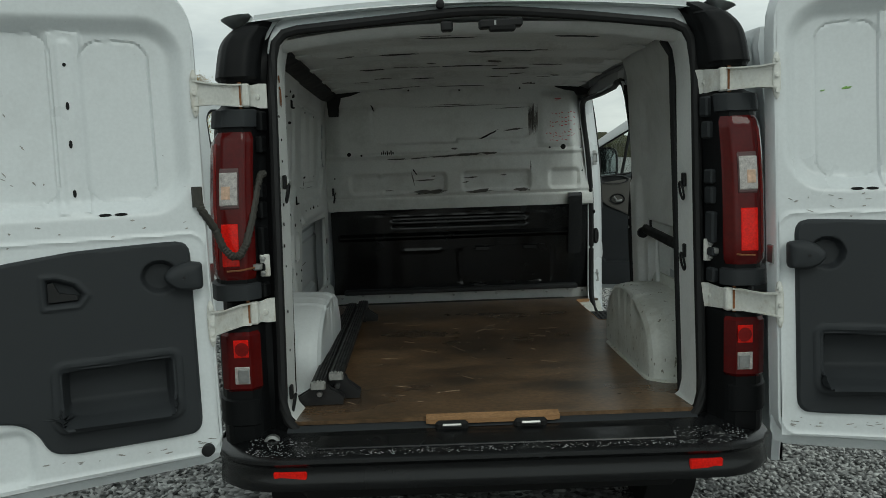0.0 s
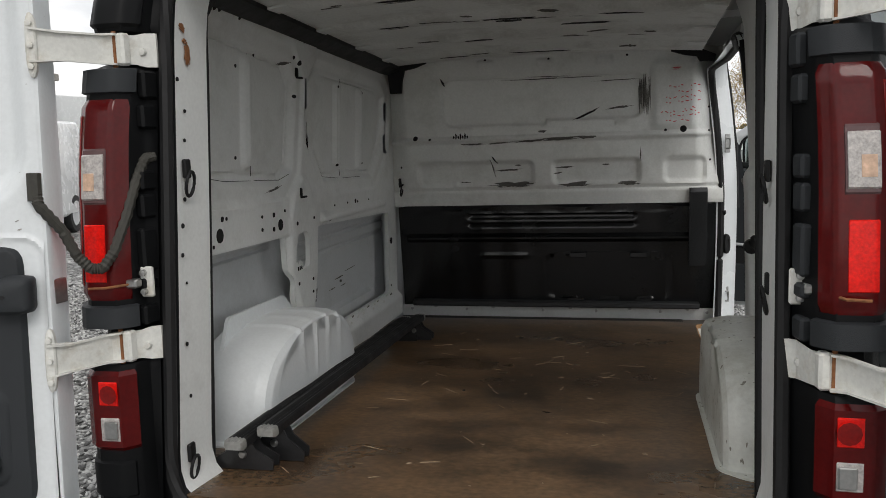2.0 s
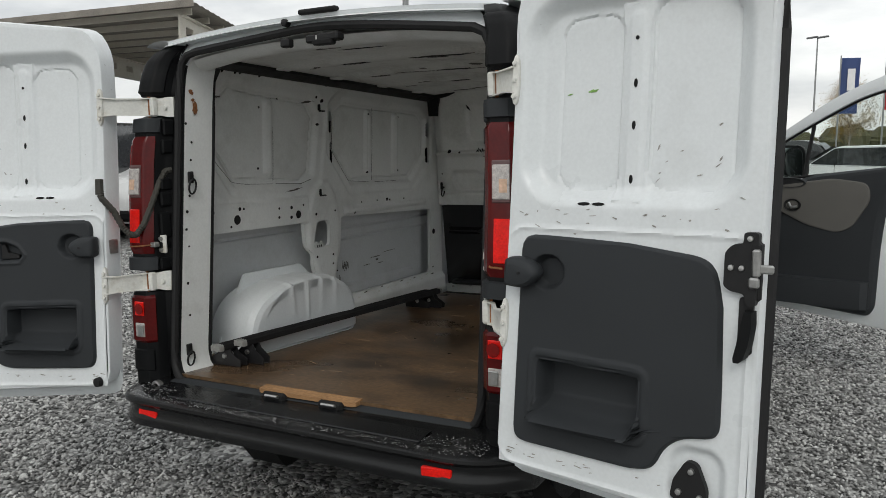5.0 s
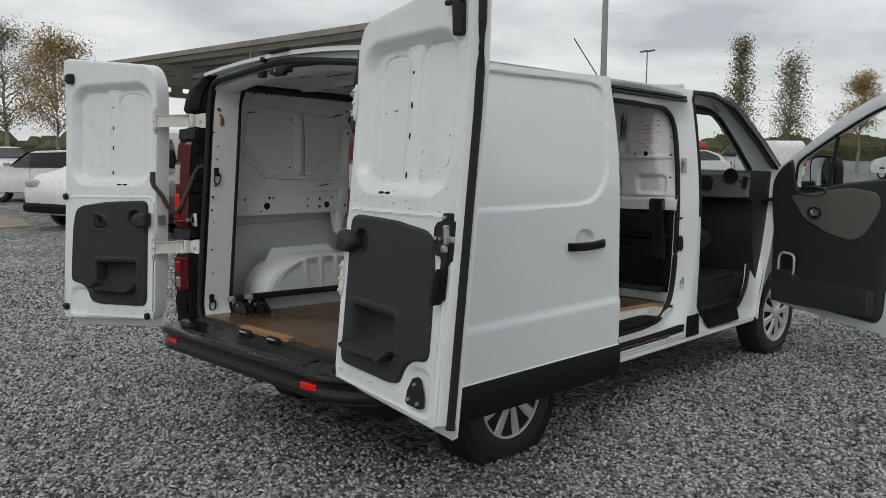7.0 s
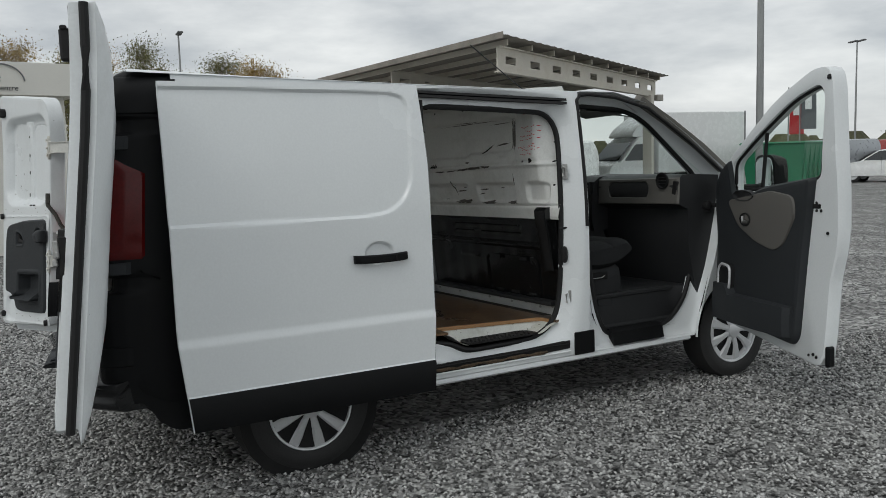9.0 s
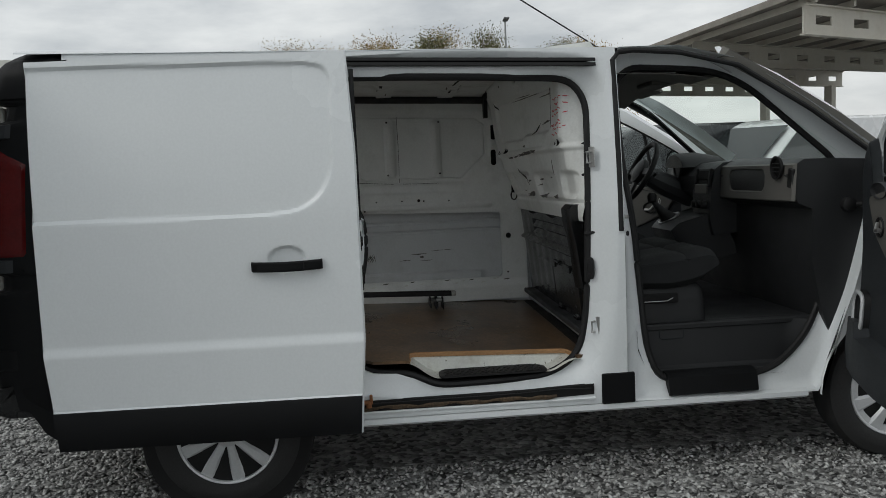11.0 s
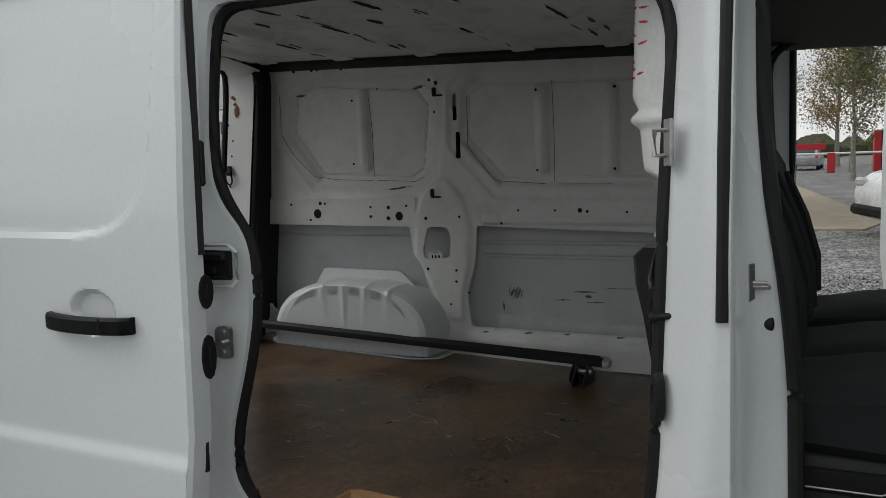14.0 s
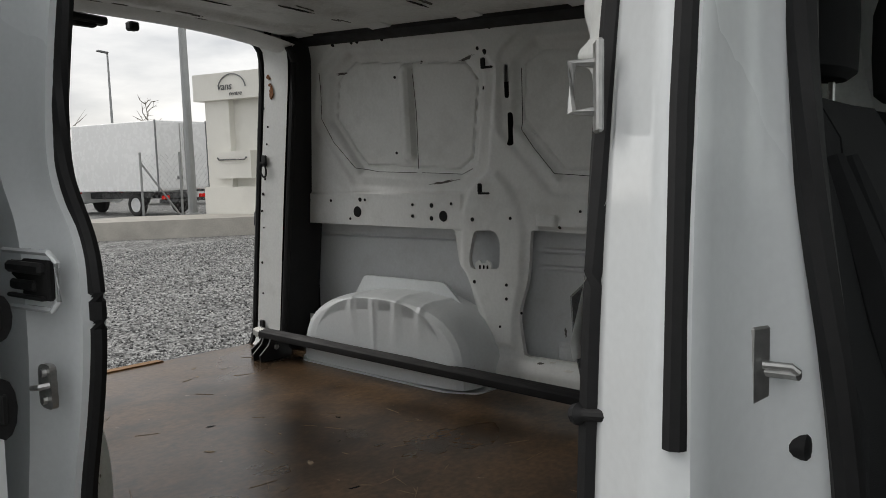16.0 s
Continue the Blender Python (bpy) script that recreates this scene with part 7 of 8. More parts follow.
for k in range(10):
    t = 0.15 + (DV - 0.3) * k / 9
    part("purlin", Shape().loft([[cpos(-0.05, t, 0.29), cpos(-0.05, t + 0.08, 0.29), cpos(-0.05, t + 0.08, 0.42), cpos(-0.05, t, 0.42)], [cpos(3.3, t, 0.29), cpos(3.3, t + 0.08, 0.29), cpos(3.3, t + 0.08, 0.42), cpos(3.3, t, 0.42)]]), CANOPY, can)
part("roof_sheet", Shape().loft([[cpos(i, t, 0.43 + 0.02 * (k % 2)) for k, t in enumerate([-0.35 + (DV + 0.7) * j / 60 for j in range(61)])] for i in (-0.1, 1.6, 3.35)], False, False), ROOFS, can, "weathered corrugated roof sheet")
part("edge_trim", Shape().loft([[cpos(i, -0.36, z) for z in (0.36, 0.50)] for i in (-0.1, 3.35)], False, False), ROOFS, can)
part("floodlight", Shape().box(cpos(0, DV * 0.97, -0.35) - cu * 0.3, (0.2, 0.3, 0.22), None, 0.03), CONC, can)

# white office building with round sign
off = thing("office_building", "long white rendered office building with a round sign", "building")
A, Bq = Vector((-10.5, -14.0, 0)), Vector((-13.3, 1.2, 0))
along = (Bq - A).normalized()
back = Vector((-along.y, along.x, 0))
ln = (Bq - A).length


def opos(t, d, z):
    return A + along * t + back * d + Vector((0, 0, z))


part("wall", Shape().loft([[opos(0, 0.3, z), opos(ln, 0.3, z), opos(ln, 9, z), opos(0, 9, z)] for z in (0, 3.3)]), STUCCO, off)
part("parapet", Shape().loft([[opos(-0.25, 0.0, z), opos(ln + 0.25, 0.0, z), opos(ln + 0.25, 9.3, z), opos(-0.25, 9.3, z)] for z in (3.12, 3.75)]), STUCCO, off)
for t0, t1 in ((0.0, 0.75), (1.85, 2.1)):
    part("pilaster", Shape().loft([[opos(t0, 0.12, z), opos(t1, 0.12, z), opos(t1, 0.5, z), opos(t0, 0.5, z)] for z in (0, 3.12)]), STUCCO, off)
part("plinth", Shape().loft([[opos(-0.1, 0.05, z), opos(2.3, 0.05, z), opos(2.3, 0.5, z), opos(-0.1, 0.5, z)] for z in (0.0, 1.05)]), STUCCO, off)
part("meter_cabinet", Shape().loft([[opos(0.35, 0.0, z), opos(1.45, 0.0, z), opos(1.45, 0.4, z), opos(0.35, 0.4, z)] for z in (1.25, 1.9)]), STUCCO, off)
part("cabinet_bar", Shape().tube([opos(0.45, -0.03, 1.75), opos(0.5, -0.04, 1.7), opos(1.3, -0.04, 1.7), opos(1.35, -0.03, 1.75)], 0.02, 6), CARD, off)
for t in (1.0, 3.1, ln - 1.2):
    sg = part("sign_arc", Shape().tube([opos(t + 0.42 * math.cos(a), -0.02, 3.36 + 0.34 * math.sin(a)) for a in [math.pi * (0.02 + 0.93 * k / 20) for k in range(21)]], 0.014, 6), CURT, off, "thin dark arc of the sign")
    for txt, size, dx, dz in (("vans", 0.26, -0.46, 3.34), ("centre", 0.15, -0.10, 3.20)):
        cv_ = bpy.data.curves.new("lettering", "FONT")
        cv_.body, cv_.size, cv_.extrude, cv_.align_x, cv_.shear = txt, size, 0.004, "LEFT", 0.2
        ob = new("lettering", cv_)
        ob.parent = off
        ob.data.materials.append(CARD)
        xax = along
        p0 = opos(t + dx, -0.012, dz)
        ob.matrix_world = Matrix(((xax.x, 0, -back.x, p0.x), (xax.y, 0, -back.y, p0.y), (0, 1, 0, p0.z), (0, 0, 0, 1)))

# low concrete kerb wall and paving by the office
solo("kerb_wall", Shape().loft([[Vector(p) + Vector((0, 0, z)) for p in ((-6.8, -14.6, 0), (-8.3, -13.2, 0), (-10.6, -11.2, 0), (-11.2, -8.0, 0), (-12.2, -8.0, 0), (-12.0, -12.0, 0), (-9.2, -15.4, 0), (-7.2, -15.6, 0))] for z in (0, 0.40)]), CONC, "low cast concrete kerb wall", "kerb", "structure")
solo("pavement", Shape().loft([[(x, y, z) for x, y in ((-13.4, 1.3), (-13.6, 3.2), (-15.4, 3.6), (-36, 0.4), (-36, -4), (-22, -1.0), (-22, 1.3))] for z in (0.0, 0.03)]), PAVE, "buff block paving beside the gravel", "pavement", "structure")

# fence by the trucks
fence = thing("wire_fence", "chain-link fence with grey steel posts", "fence")
f0, f1 = Vector((-9.75, -15.6, 0.2)), Vector((-11.6, -15.0, 0.2))
for k in range(3):
    c = f0.lerp(f1, k / 2)
    part("post", Shape().tube([c, c + Vector((0, 0, 1.75))], 0.03, 8), POLE, fence)
part("brace", Shape().tube([f0 + Vector((0, 0, 1.5)), f0.lerp(f1, 0.5) + Vector((0, 0, 0.05))], 0.025, 8), POLE, fence)
wires = Shape()
fd = f1 - f0
for k in range(-22, 34, 2):
    for sgn in (1, -1):
        t0, t1 = k / 34, k / 34 + sgn * 0.62
        pts = [(t0 + (t1 - t0) * j / 8, 1.7 * j / 8) for j in range(9)]
        pts = [(t, h) for t, h in pts if 0 <= t <= 1]
        if len(pts) > 1:
            wires.tube([f0 + fd * pts[0][0] + Vector((0, 0, pts[0][1])), f0 + fd * pts[-1][0] + Vector((0, 0, pts[-1][1]))], 0.0022, 3)
tagged(part("wire_mesh", wires, POLE, fence), kind="stuff")


# lamp masts
def mast(x, y, h, r=0.11, arms=1):
    m = thing("lamp_mast", "tall grey galvanised lamp mast", "lamp post", "lamp masts", at=placed(x, y, 0))
    part("pole", Shape().tube([(0, 0, 0), (0, 0, h * 0.5), (0, 0, h)], [r, r * 0.8, r * 0.55], 10), POLE, m)
    part("base", Shape().lathe([(0, r * 1.8), (0.3, r * 1.7), (0.34, r)], (0, 0, 0), "z", 12), POLE, m)
    for k in range(arms):
        part("lamp_head", Shape().box((0.25 * (1 if k == 0 else -1), 0, h), (0.55, 0.25, 0.08), pose(0, 0, 0, 0, -6, 0), 0.03), CURT, m)
    return m


mast(-11.6, -16.2, 11, 0.13)
mast(-10.9, 18.6, 13, 0.11)
mast(-34, 7.9, 7.6, 0.07)
mast(-20.5, -35.5, 7.4, 0.08)
mast(-26, 45, 7.7, 0.07, 2)
mast(-2.1, 44, 6.6, 0.06, 2)
mast(-55, 6.0, 8.5, 0.09, 2)


def banner(x, y, material, label, h=5.0):
    b = thing("banner_flag", label, "flag", "banner flags", at=placed(x, y, 20))
    part("pole", Shape().tube([(0, 0, 0), (0, 0, h)], [0.04, 0.03], 8), POLE, b)
    part("cloth", Shape().sheet(8, 20, lambda u, v: (0.04 + 0.72 * u, 0.06 * math.sin(u * 5 + v * 3), h - 0.1 - 2.3 * v)), material, b)
    part("pale_bars", Shape().box((0.42, -0.08, h - 1.0), (0.3, 0.02, 0.9), None, 0.004), CARW, b)


banner(-0.5, 36.5, BLUEP, "dark blue banner on a pole", 5.0)
banner(1.2, 36.0, REDP, "red banner on a pole", 5.1)
banner(-22.0, 34.8, GREYP, "dark grey banner on a pole", 4.9)
banner(-23.6, 36.0, REDP, "red banner on a pole", 4.7)

# barrier and booth at the entrance
bar_ = thing("road_barrier", "white and red entrance barrier pole", "barrier")
part("arm", Shape().tube([(-47.5, -3.5, 1.05), (-48.5, 7.0, 1.05)], 0.06, 8), CARW, bar_)
part("post", Shape().box((-47.6, 1.9, 0.55), (0.35, 0.4, 1.1), None, 0.03), REDP, bar_)
part("sign_board", Shape().box((-48.2, 0.3, 1.45), (0.06, 2.6, 0.35), pose(0, 0, 0, 0, 0, 4), 0.02), REDP, bar_)
for y in (-2.0, 2.8, 5.5):
    part("stand", Shape().tube([(-47.9, y, 0), (-47.9, y, 1.05)], 0.04, 6), POLE, bar_)
booth = thing("booth", "black advertising booth with a red end", "booth", at=placed(-49.3, 4.9, 5))
part("body", Shape().box((0, 0.1, 1.1), (0.7, 1.3, 2.2), None, 0.02), CARD, booth)
part("red_panel", Shape().box((0, -0.75, 1.1), (0.75, 0.35, 2.2), None, 0.02), REDP, booth)
part("blue_panel", Shape().box((0.1, 1.05, 0.5), (0.5, 0.4, 0.9), None, 0.02), BLUEP, booth)


# ---- trees ----
def tree(x, y, h, spread, leaf, label, seed, density=1.0, bare=False, column=False):
    rnd = random.Random(seed)
    t = thing("tree", label, "tree", "trees round the yard", at=placed(x, y, 0))
    limbs, tips = Shape(), []
    trunk = [Vector((0, 0, 0))]
    for k in range(1, 9):
        trunk.append(Vector((0.05 * h * 0.2 * rnd.uniform(-1, 1), 0.05 * h * 0.2 * rnd.uniform(-1, 1), h * 0.95 * k / 8)))
    limbs.tube(trunk, [max(0.02, 0.018 * h * (1 - k / 8.6)) for k in range(9)], 7)
    for k in range(26):
        z = h * rnd.uniform(0.22 if not column else 0.08, 0.93)
        a = rnd.uniform(0, 2 * math.pi)
        i = min(7, int(z / (h * 0.95) * 8))
        p = trunk[i].lerp(trunk[i + 1], z / (h * 0.95) * 8 - i)
        reach = spread * (1.0 - 0.75 * abs(z / h - 0.45) / 0.55) * rnd.uniform(0.55, 1.1)
        d = Vector((math.cos(a), math.sin(a), rnd.uniform(0.5, 1.3) if not column else 1.8)).normalized()
        q = p + d * reach * 0.55
        e = q + (d + Vector((rnd.uniform(-0.4, 0.4), rnd.uniform(-0.4, 0.4), rnd.uniform(-0.6, 0.3)))).normalized() * reach * 0.55
        limbs.tube([p, q, e], [0.006 * h, 0.004 * h, 0.0015 * h], 5)
        tips += [q, e, q.lerp(e, 0.5)]
        for m in range(3):
            w = q.lerp(e, rnd.random()) + Vector((rnd.uniform(-1, 1), rnd.uniform(-1, 1), rnd.uniform(-0.8, 0.6))) * reach * 0.3
            limbs.tube([q.lerp(e, 0.3), w], [0.002 * h, 0.0008 * h], 4)
            tips.append(w)
    part("trunk", limbs, BARK, t)
    if bare:
        return t
    n = int(len(tips) * 62 * density)
    if column:
        tips = []
        for k in range(500):
            t_ = rnd.uniform(0.06, 1.0)
            a = rnd.uniform(0, 6.283)
            r_ = spread * 0.8 * (1.03 - t_) ** 0.8 * rnd.uniform(0.25, 1.0) * (0.75 + 0.3 * math.sin(a * 3 + t_ * 17))
            tips.append(Vector((r_ * math.cos(a), r_ * math.sin(a), h * t_)))
    vs, fs = [], []
    for k in range(n):
        c = tips[k % len(tips)] + Vector((rnd.gauss(0, 1), rnd.gauss(0, 1), rnd.gauss(0, 0.9))) * spread * 0.15
        s = rnd.uniform(0.03, 0.07) * (h / 8) ** 0.5
        u = Vector((rnd.uniform(-1, 1), rnd.uniform(-1, 1), rnd.uniform(-1, 1))).normalized()
        v = u.cross(Vector((rnd.uniform(-1, 1), rnd.uniform(-1, 1), rnd.uniform(-1, 1)))).normalized()
        b = len(vs)
        vs += [c - u * s, c + v * s * 0.7, c + u * s, c - v * s * 0.7]
        fs.append((b, b + 1, b + 2, b + 3))
    cr = Shape()
    cr.v, cr.f = [tuple(p) for p in vs], fs
    tagged(part("crown", cr, leaf, t, "", 0), kind="stuff")
    return t


tree(-46, 5.5, 8.5, 2.6, LEAFG, "slender birch with thin green and yellow leaves", 1)
tree(-41, 13.5, 7.0, 2.6, LEAFY, "birch with yellow autumn leaves", 2, 1.2)
tree(-52, 9.5, 9.5, 3.0, LEAFG, "tall birch with drooping branches", 3)
tree(-62, 2.0, 10.5, 3.6, LEAFY, "tall birch with yellow autumn leaves", 4, 1.3)
tree(-64, 7.5, 11.5, 3.8, LEAFY, "tall birch with thin autumn leaves", 5, 1.0)
tree(-63, -3.5, 11.0, 3.8, LEAFY, "tall birch with yellow autumn leaves", 6, 1.3)
tree(-66, -9, 10.0, 3.6, LEAFY, "broad birch with yellow autumn leaves", 7, 1.2)
tree(-66, 12.5, 11.0, 3.4, LEAFG, "birch with drooping green branches", 8, 1.0)
tree(-61, 17, 10.0, 3.2, LEAFG, "birch with drooping green branches", 9, 1.0)
tree(-36, 3.0, 6.6, 2.2, LEAFG, "small round tree behind the office", 10)
tree(-22.5, 51, 8.6, 2.2, LEAFG, "narrow cone-shaped tree turning yellow", 11, 1.0, column=True)
tree(-19.5, 52, 7.4, 2.6, LEAFG, "cone-shaped tree with thin autumn leaves", 12, 1.0, column=True)
tree(-31.5, 59, 4.6, 2.0, LEAFD, "dark conifer behind parked vehicles", 13, 1.2, column=True)
tree(-15.5, 53, 6.2, 1.8, LEAFY, "roadside tree with autumn leaves", 14, 1.0)
tree(-1.5, 66, 5.2, 2.6, LEAFY, "roadside tree with yellow leaves", 15, 1.2)
tree(3.5, 64, 5.8, 3.0, LEAFG, "roadside tree with green leaves", 16, 1.2)
tree(8.5, 60, 6.5, 3.2, LEAFY, "roadside tree with yellow leaves", 17, 1.2)
tree(-15, -38, 6.0, 2.4, LEAFG, "bare tree behind the trucks", 18, bare=True)
tree(-20, -41, 6.6, 2.4, LEAFG, "bare tree behind the trucks", 19, bare=True)
tree(-24, -38, 5.6, 2.4, LEAFG, "bare tree behind the trucks", 20, bare=True)

# far tree line and sheds close the view
FARW = mat("far_woods", (0.07, 0.07, 0.035), 0.9, var=0.5, scale=0.15, fine=2, bump=0.3)
rw_ = random.Random(5)
woods = Shape()
for k in range(900):
    a = 2 * math.pi * rw_.random()
    d = rw_.uniform(105, 135)
    cx, cy, h = d * math.cos(a), d * math.sin(a), rw_.uniform(1.8, 3.4)
    w = rw_.uniform(1.2, 2.6)
    ring = [(cx + w * math.cos(q) * rw_.uniform(0.6, 1.1), cy + w * math.sin(q) * rw_.uniform(0.6, 1.1)) for q in [math.pi * j / 3 for j in range(6)]]
    woods.loft([[(x, y, 0) for x, y in ring], [(cx + (x - cx) * 1.1, cy + (y - cy) * 1.1, h * 0.55) for x, y in ring], [(cx + (x - cx) * 0.4, cy + (y - cy) * 0.4, h) for x, y in ring]])
solo("far_woods", woods, FARW, "low line of far autumn trees", "trees", "stuff", 0)

# ---- gravel ----
GROUND = mat("grey_gravel", (0.165, 0.165, 0.16), 0.8, var=0.55, scale=1.2, fine=6, bump=0.1)
gn, gl_ = GROUND.node_tree.nodes, GROUND.node_tree.links
vor = gn.new("ShaderNodeTexVoronoi")
vor.inputs["Scale"].default_value = 34
gco = gn.new("ShaderNodeTexCoord")
gl_.new(gco.outputs["Object"], vor.inputs["Vector"])
hsv = gn.new("ShaderNodeSeparateColor")
gl_.new(vor.outputs["Color"], hsv.inputs["Color"])
gmr = gn.new("ShaderNodeMapRange")
gmr.inputs["To Min"].default_value, gmr.inputs["To Max"].default_value = 0.1, 2.6
gl_.new(hsv.outputs["Red"], gmr.inputs["Value"])
gmx = gn.new("ShaderNodeMixRGB")
gmx.blend_type, gmx.inputs[0].default_value = "MULTIPLY", 1
pb = gn["Principled BSDF"]
gl_.new(pb.inputs["Base Color"].links[0].from_socket, gmx.inputs[1])
gl_.new(gmr.outputs["Result"], gmx.inputs[2])
gl_.new(gmx.outputs["Color"], pb.inputs["Base Color"])
gb = gn.new("ShaderNodeBump")
gb.invert = True
gb.inputs["Strength"].default_value, gb.inputs["Distance"].default_value = 0.9, 0.02
gl_.new(vor.outputs["Distance"], gb.inputs["Height"])
gl_.new(gb.outputs["Normal"], pb.inputs["Normal"])
solo("ground", Shape().sheet(2, 2, lambda u, v: (-1500 + 3000 * u, -1500 + 3000 * v, 0)), GROUND, "grey crushed stone gravel yard", "ground", "structure", 0)

STONE = mat("crushed_stone", (0.225, 0.225, 0.22), 0.75, var=0.25, scale=30, fine=200, bump=0.1)
sn, sl_ = STONE.node_tree.nodes, STONE.node_tree.links
geo = sn.new("ShaderNodeNewGeometry")
smr = sn.new("ShaderNodeMapRange")
smr.inputs["To Min"].default_value, smr.inputs["To Max"].default_value = 0.12, 2.7
sl_.new(geo.outputs["Random Per Island"], smr.inputs["Value"])
smx = sn.new("ShaderNodeMixRGB")
smx.blend_type, smx.inputs[0].default_value = "MULTIPLY", 1
sp_ = sn["Principled BSDF"]
sl_.new(sp_.inputs["Base Color"].links[0].from_socket, smx.inputs[1])
sl_.new(smr.outputs["Result"], smx.inputs[2])
sl_.new(smx.outputs["Color"], sp_.inputs["Base Color"])


def gravel(x0, x1, y0, y1, count, size, seed):
    g = np.random.default_rng(seed)
    base = np.array([(1, 0, 0), (-1, 0, 0), (0, 1, 0), (0, -1, 0), (0, 0, 1), (0, 0, -1)], float)
    tri = np.array([(0, 2, 4), (2, 1, 4), (1, 3, 4), (3, 0, 4), (2, 0, 5), (1, 2, 5), (3, 1, 5), (0, 3, 5)])
    c = np.stack([g.uniform(x0, x1, count), g.uniform(y0, y1, count), g.uniform(-0.002, 0.010, count)], 1)
    sc = np.stack([g.uniform(0.6, 1.3, count), g.uniform(0.5, 1.0, count), g.uniform(0.35, 0.8, count)], 1) * size
    ang, tip = g.uniform(0, 2 * np.pi, count), g.uniform(-0.6, 0.6, count)
    v = base[None] * (1 + g.uniform(-0.3, 0.3, (count, 6, 1))) * sc[:, None]
    v[:, :, 2] += v[:, :, 0] * np.sin(tip)[:, None]
    ca_, sa_ = np.cos(ang)[:, None], np.sin(ang)[:, None]
    v = np.stack([v[:, :, 0] * ca_ - v[:, :, 1] * sa_, v[:, :, 0] * sa_ + v[:, :, 1] * ca_, v[:, :, 2]], 2) + c[:, None]
    f = (tri[None] + 6 * np.arange(count)[:, None, None]).reshape(-1, 3)
    me = bpy.data.meshes.new("gravel")
    me.vertices.add(count * 6)
    me.vertices.foreach_set("co", v.reshape(-1))
    me.loops.add(len(f) * 3)
    me.loops.foreach_set("vertex_index", f.reshape(-1))
    me.polygons.add(len(f))
    me.polygons.foreach_set("loop_start", np.arange(len(f)) * 3)
    me.update()
    me.materials.append(STONE)
    return tagged(new("gravel", me), "loose grey crushed stone of the yard", "gravel", "", "stuff")


gravel(-4.2, 5.2, -2.8, 0.6, 56000, 0.015, 1)
gravel(0.6, 5.2, 0.6, 8.0, 62000, 0.015, 2)
gravel(-12.0, -1.2, -11.0, 0.0, 50000, 0.019, 3)
gravel(-8.0, -1.2, 0.0, 6.0, 36000, 0.019, 4)
gravel(5.2, 9.0, -1.0, 9.0, 36000, 0.018, 5)


# ---- small fittings in the load space ----
INK = mat("red_marker_ink", (0.55, 0.05, 0.06), 0.6, var=0.1, bump=0)
SCUFF = mat("grey_scrape", (0.10, 0.095, 0.085), 0.7, var=0.4, scale=60, fine=200, bump=0.05)
WORN = mat("worn_plywood", (0.33, 0.25, 0.17), 0.7, var=0.3, scale=30, bump=0.02)
SMUDGE = mat("thin_black_smudge", (0.16, 0.155, 0.14), 0.7, var=0.6, scale=30, fine=150, bump=0.02)


def blot(name, at, u, v, hu, hv, material, parent, rag=0.0, seed=0, turn=0.0, lift=0.0025):
    """A shallow oval of half sizes hu, hv following a surface; at(u, v, lift) gives the place."""
    rnd = random.Random(seed)
    n = 12 if not rag else 18
    c, s_ = math.cos(turn), math.sin(turn)
    rings = []
    for k, w in ((1.0, 0.0), (0.94, lift), (0.3, lift)):
        ring = []
        for i in range(n):
            a = 2 * math.pi * i / n
            e = 1 + rag * rnd.uniform(-1, 1) if k > 0.5 else 1
            p, q = hu * k * e * math.cos(a), hv * k * e * math.sin(a)
            ring.append(at(u + p * c - q * s_, v + p * s_ + q * c, w))
        rings.append(ring)
    return part(name, Shape().loft(rings), material, parent)


def on_left(y, z, w):
    return wall_x(y, z) + w, y, z


def on_bulk(x, z, w):
    return x, bulk_y(x, z) - w, z


def on_liner(x, z, w):
    return x, black_y(x, z) - w, z


def on_jamb(y, z, w):
    return -0.7165 + w, y, z


def on_roof(x, y, w):
    return x, y, ceil_z(x, y) - w


# holes along the belt and the upper edge of the left wall
for y, z, r in ((0.596, 1.303, 0.023), (1.068, 1.291, 0.021), (0.295, 1.354, 0.008), (0.436, 1.35, 0.006), (0.615, 1.355, 0.009), (0.643, 1.354, 0.006), (0.552, 1.272, 0.006), (0.909, 1.289, 0.007), (1.008, 1.281, 0.009),
                (1.01, 1.333, 0.009), (0.91, 1.335, 0.006), (1.11, 1.34, 0.006), (1.215, 1.281, 0.008), (1.39, 1.288, 0.006), (1.676, 1.316, 0.005), (1.848, 1.315, 0.005), (1.961, 1.315, 0.010), (1.994, 1.31, 0.006), (2.165, 1.307, 0.005), (1.596, 1.258, 0.006),
                (1.321, 1.989, 0.007), (0.781, 2.008, 0.008), (0.641, 2.014, 0.008), (0.608, 2.014, 0.008), (0.508, 2.014, 0.008), (0.955, 1.903, 0.006), (0.811, 1.856, 0.006), (0.80, 1.548, 0.006), (1.77, 1.842, 0.006), (1.765, 1.493, 0.006),
                (2.116, 1.833, 0.006), (2.113, 1.491, 0.006), (1.252, 1.922, 0.007), (1.29, 1.904, 0.010), (1.268, 1.775, 0.007), (1.366, 1.037, 0.006), (1.217, 1.04, 0.007), (1.332, 0.875, 0.005), (1.421, 0.933, 0.005), (1.364, 0.984, 0.006), (2.56, 1.05, 0.018), (2.55, 0.80, 0.006)):
    # Thin near-black discs; the shade inside each hole is their colour.
    blot("punched_hole", on_left, y, z, r, r * 1.05, HOLE, van)
for y, z, hu, hv, tn in ((1.065, 1.425, 0.06, 0.004, 0.12), (1.19, 1.895, 0.035, 0.005, 0.1), (0.509, 1.897, 0.03, 0.004, 0)):
    blot("scrape_mark", on_left, y, z, hu, hv, SCUFF, van, 0.5, int(y * 100), tn, 0.0018)
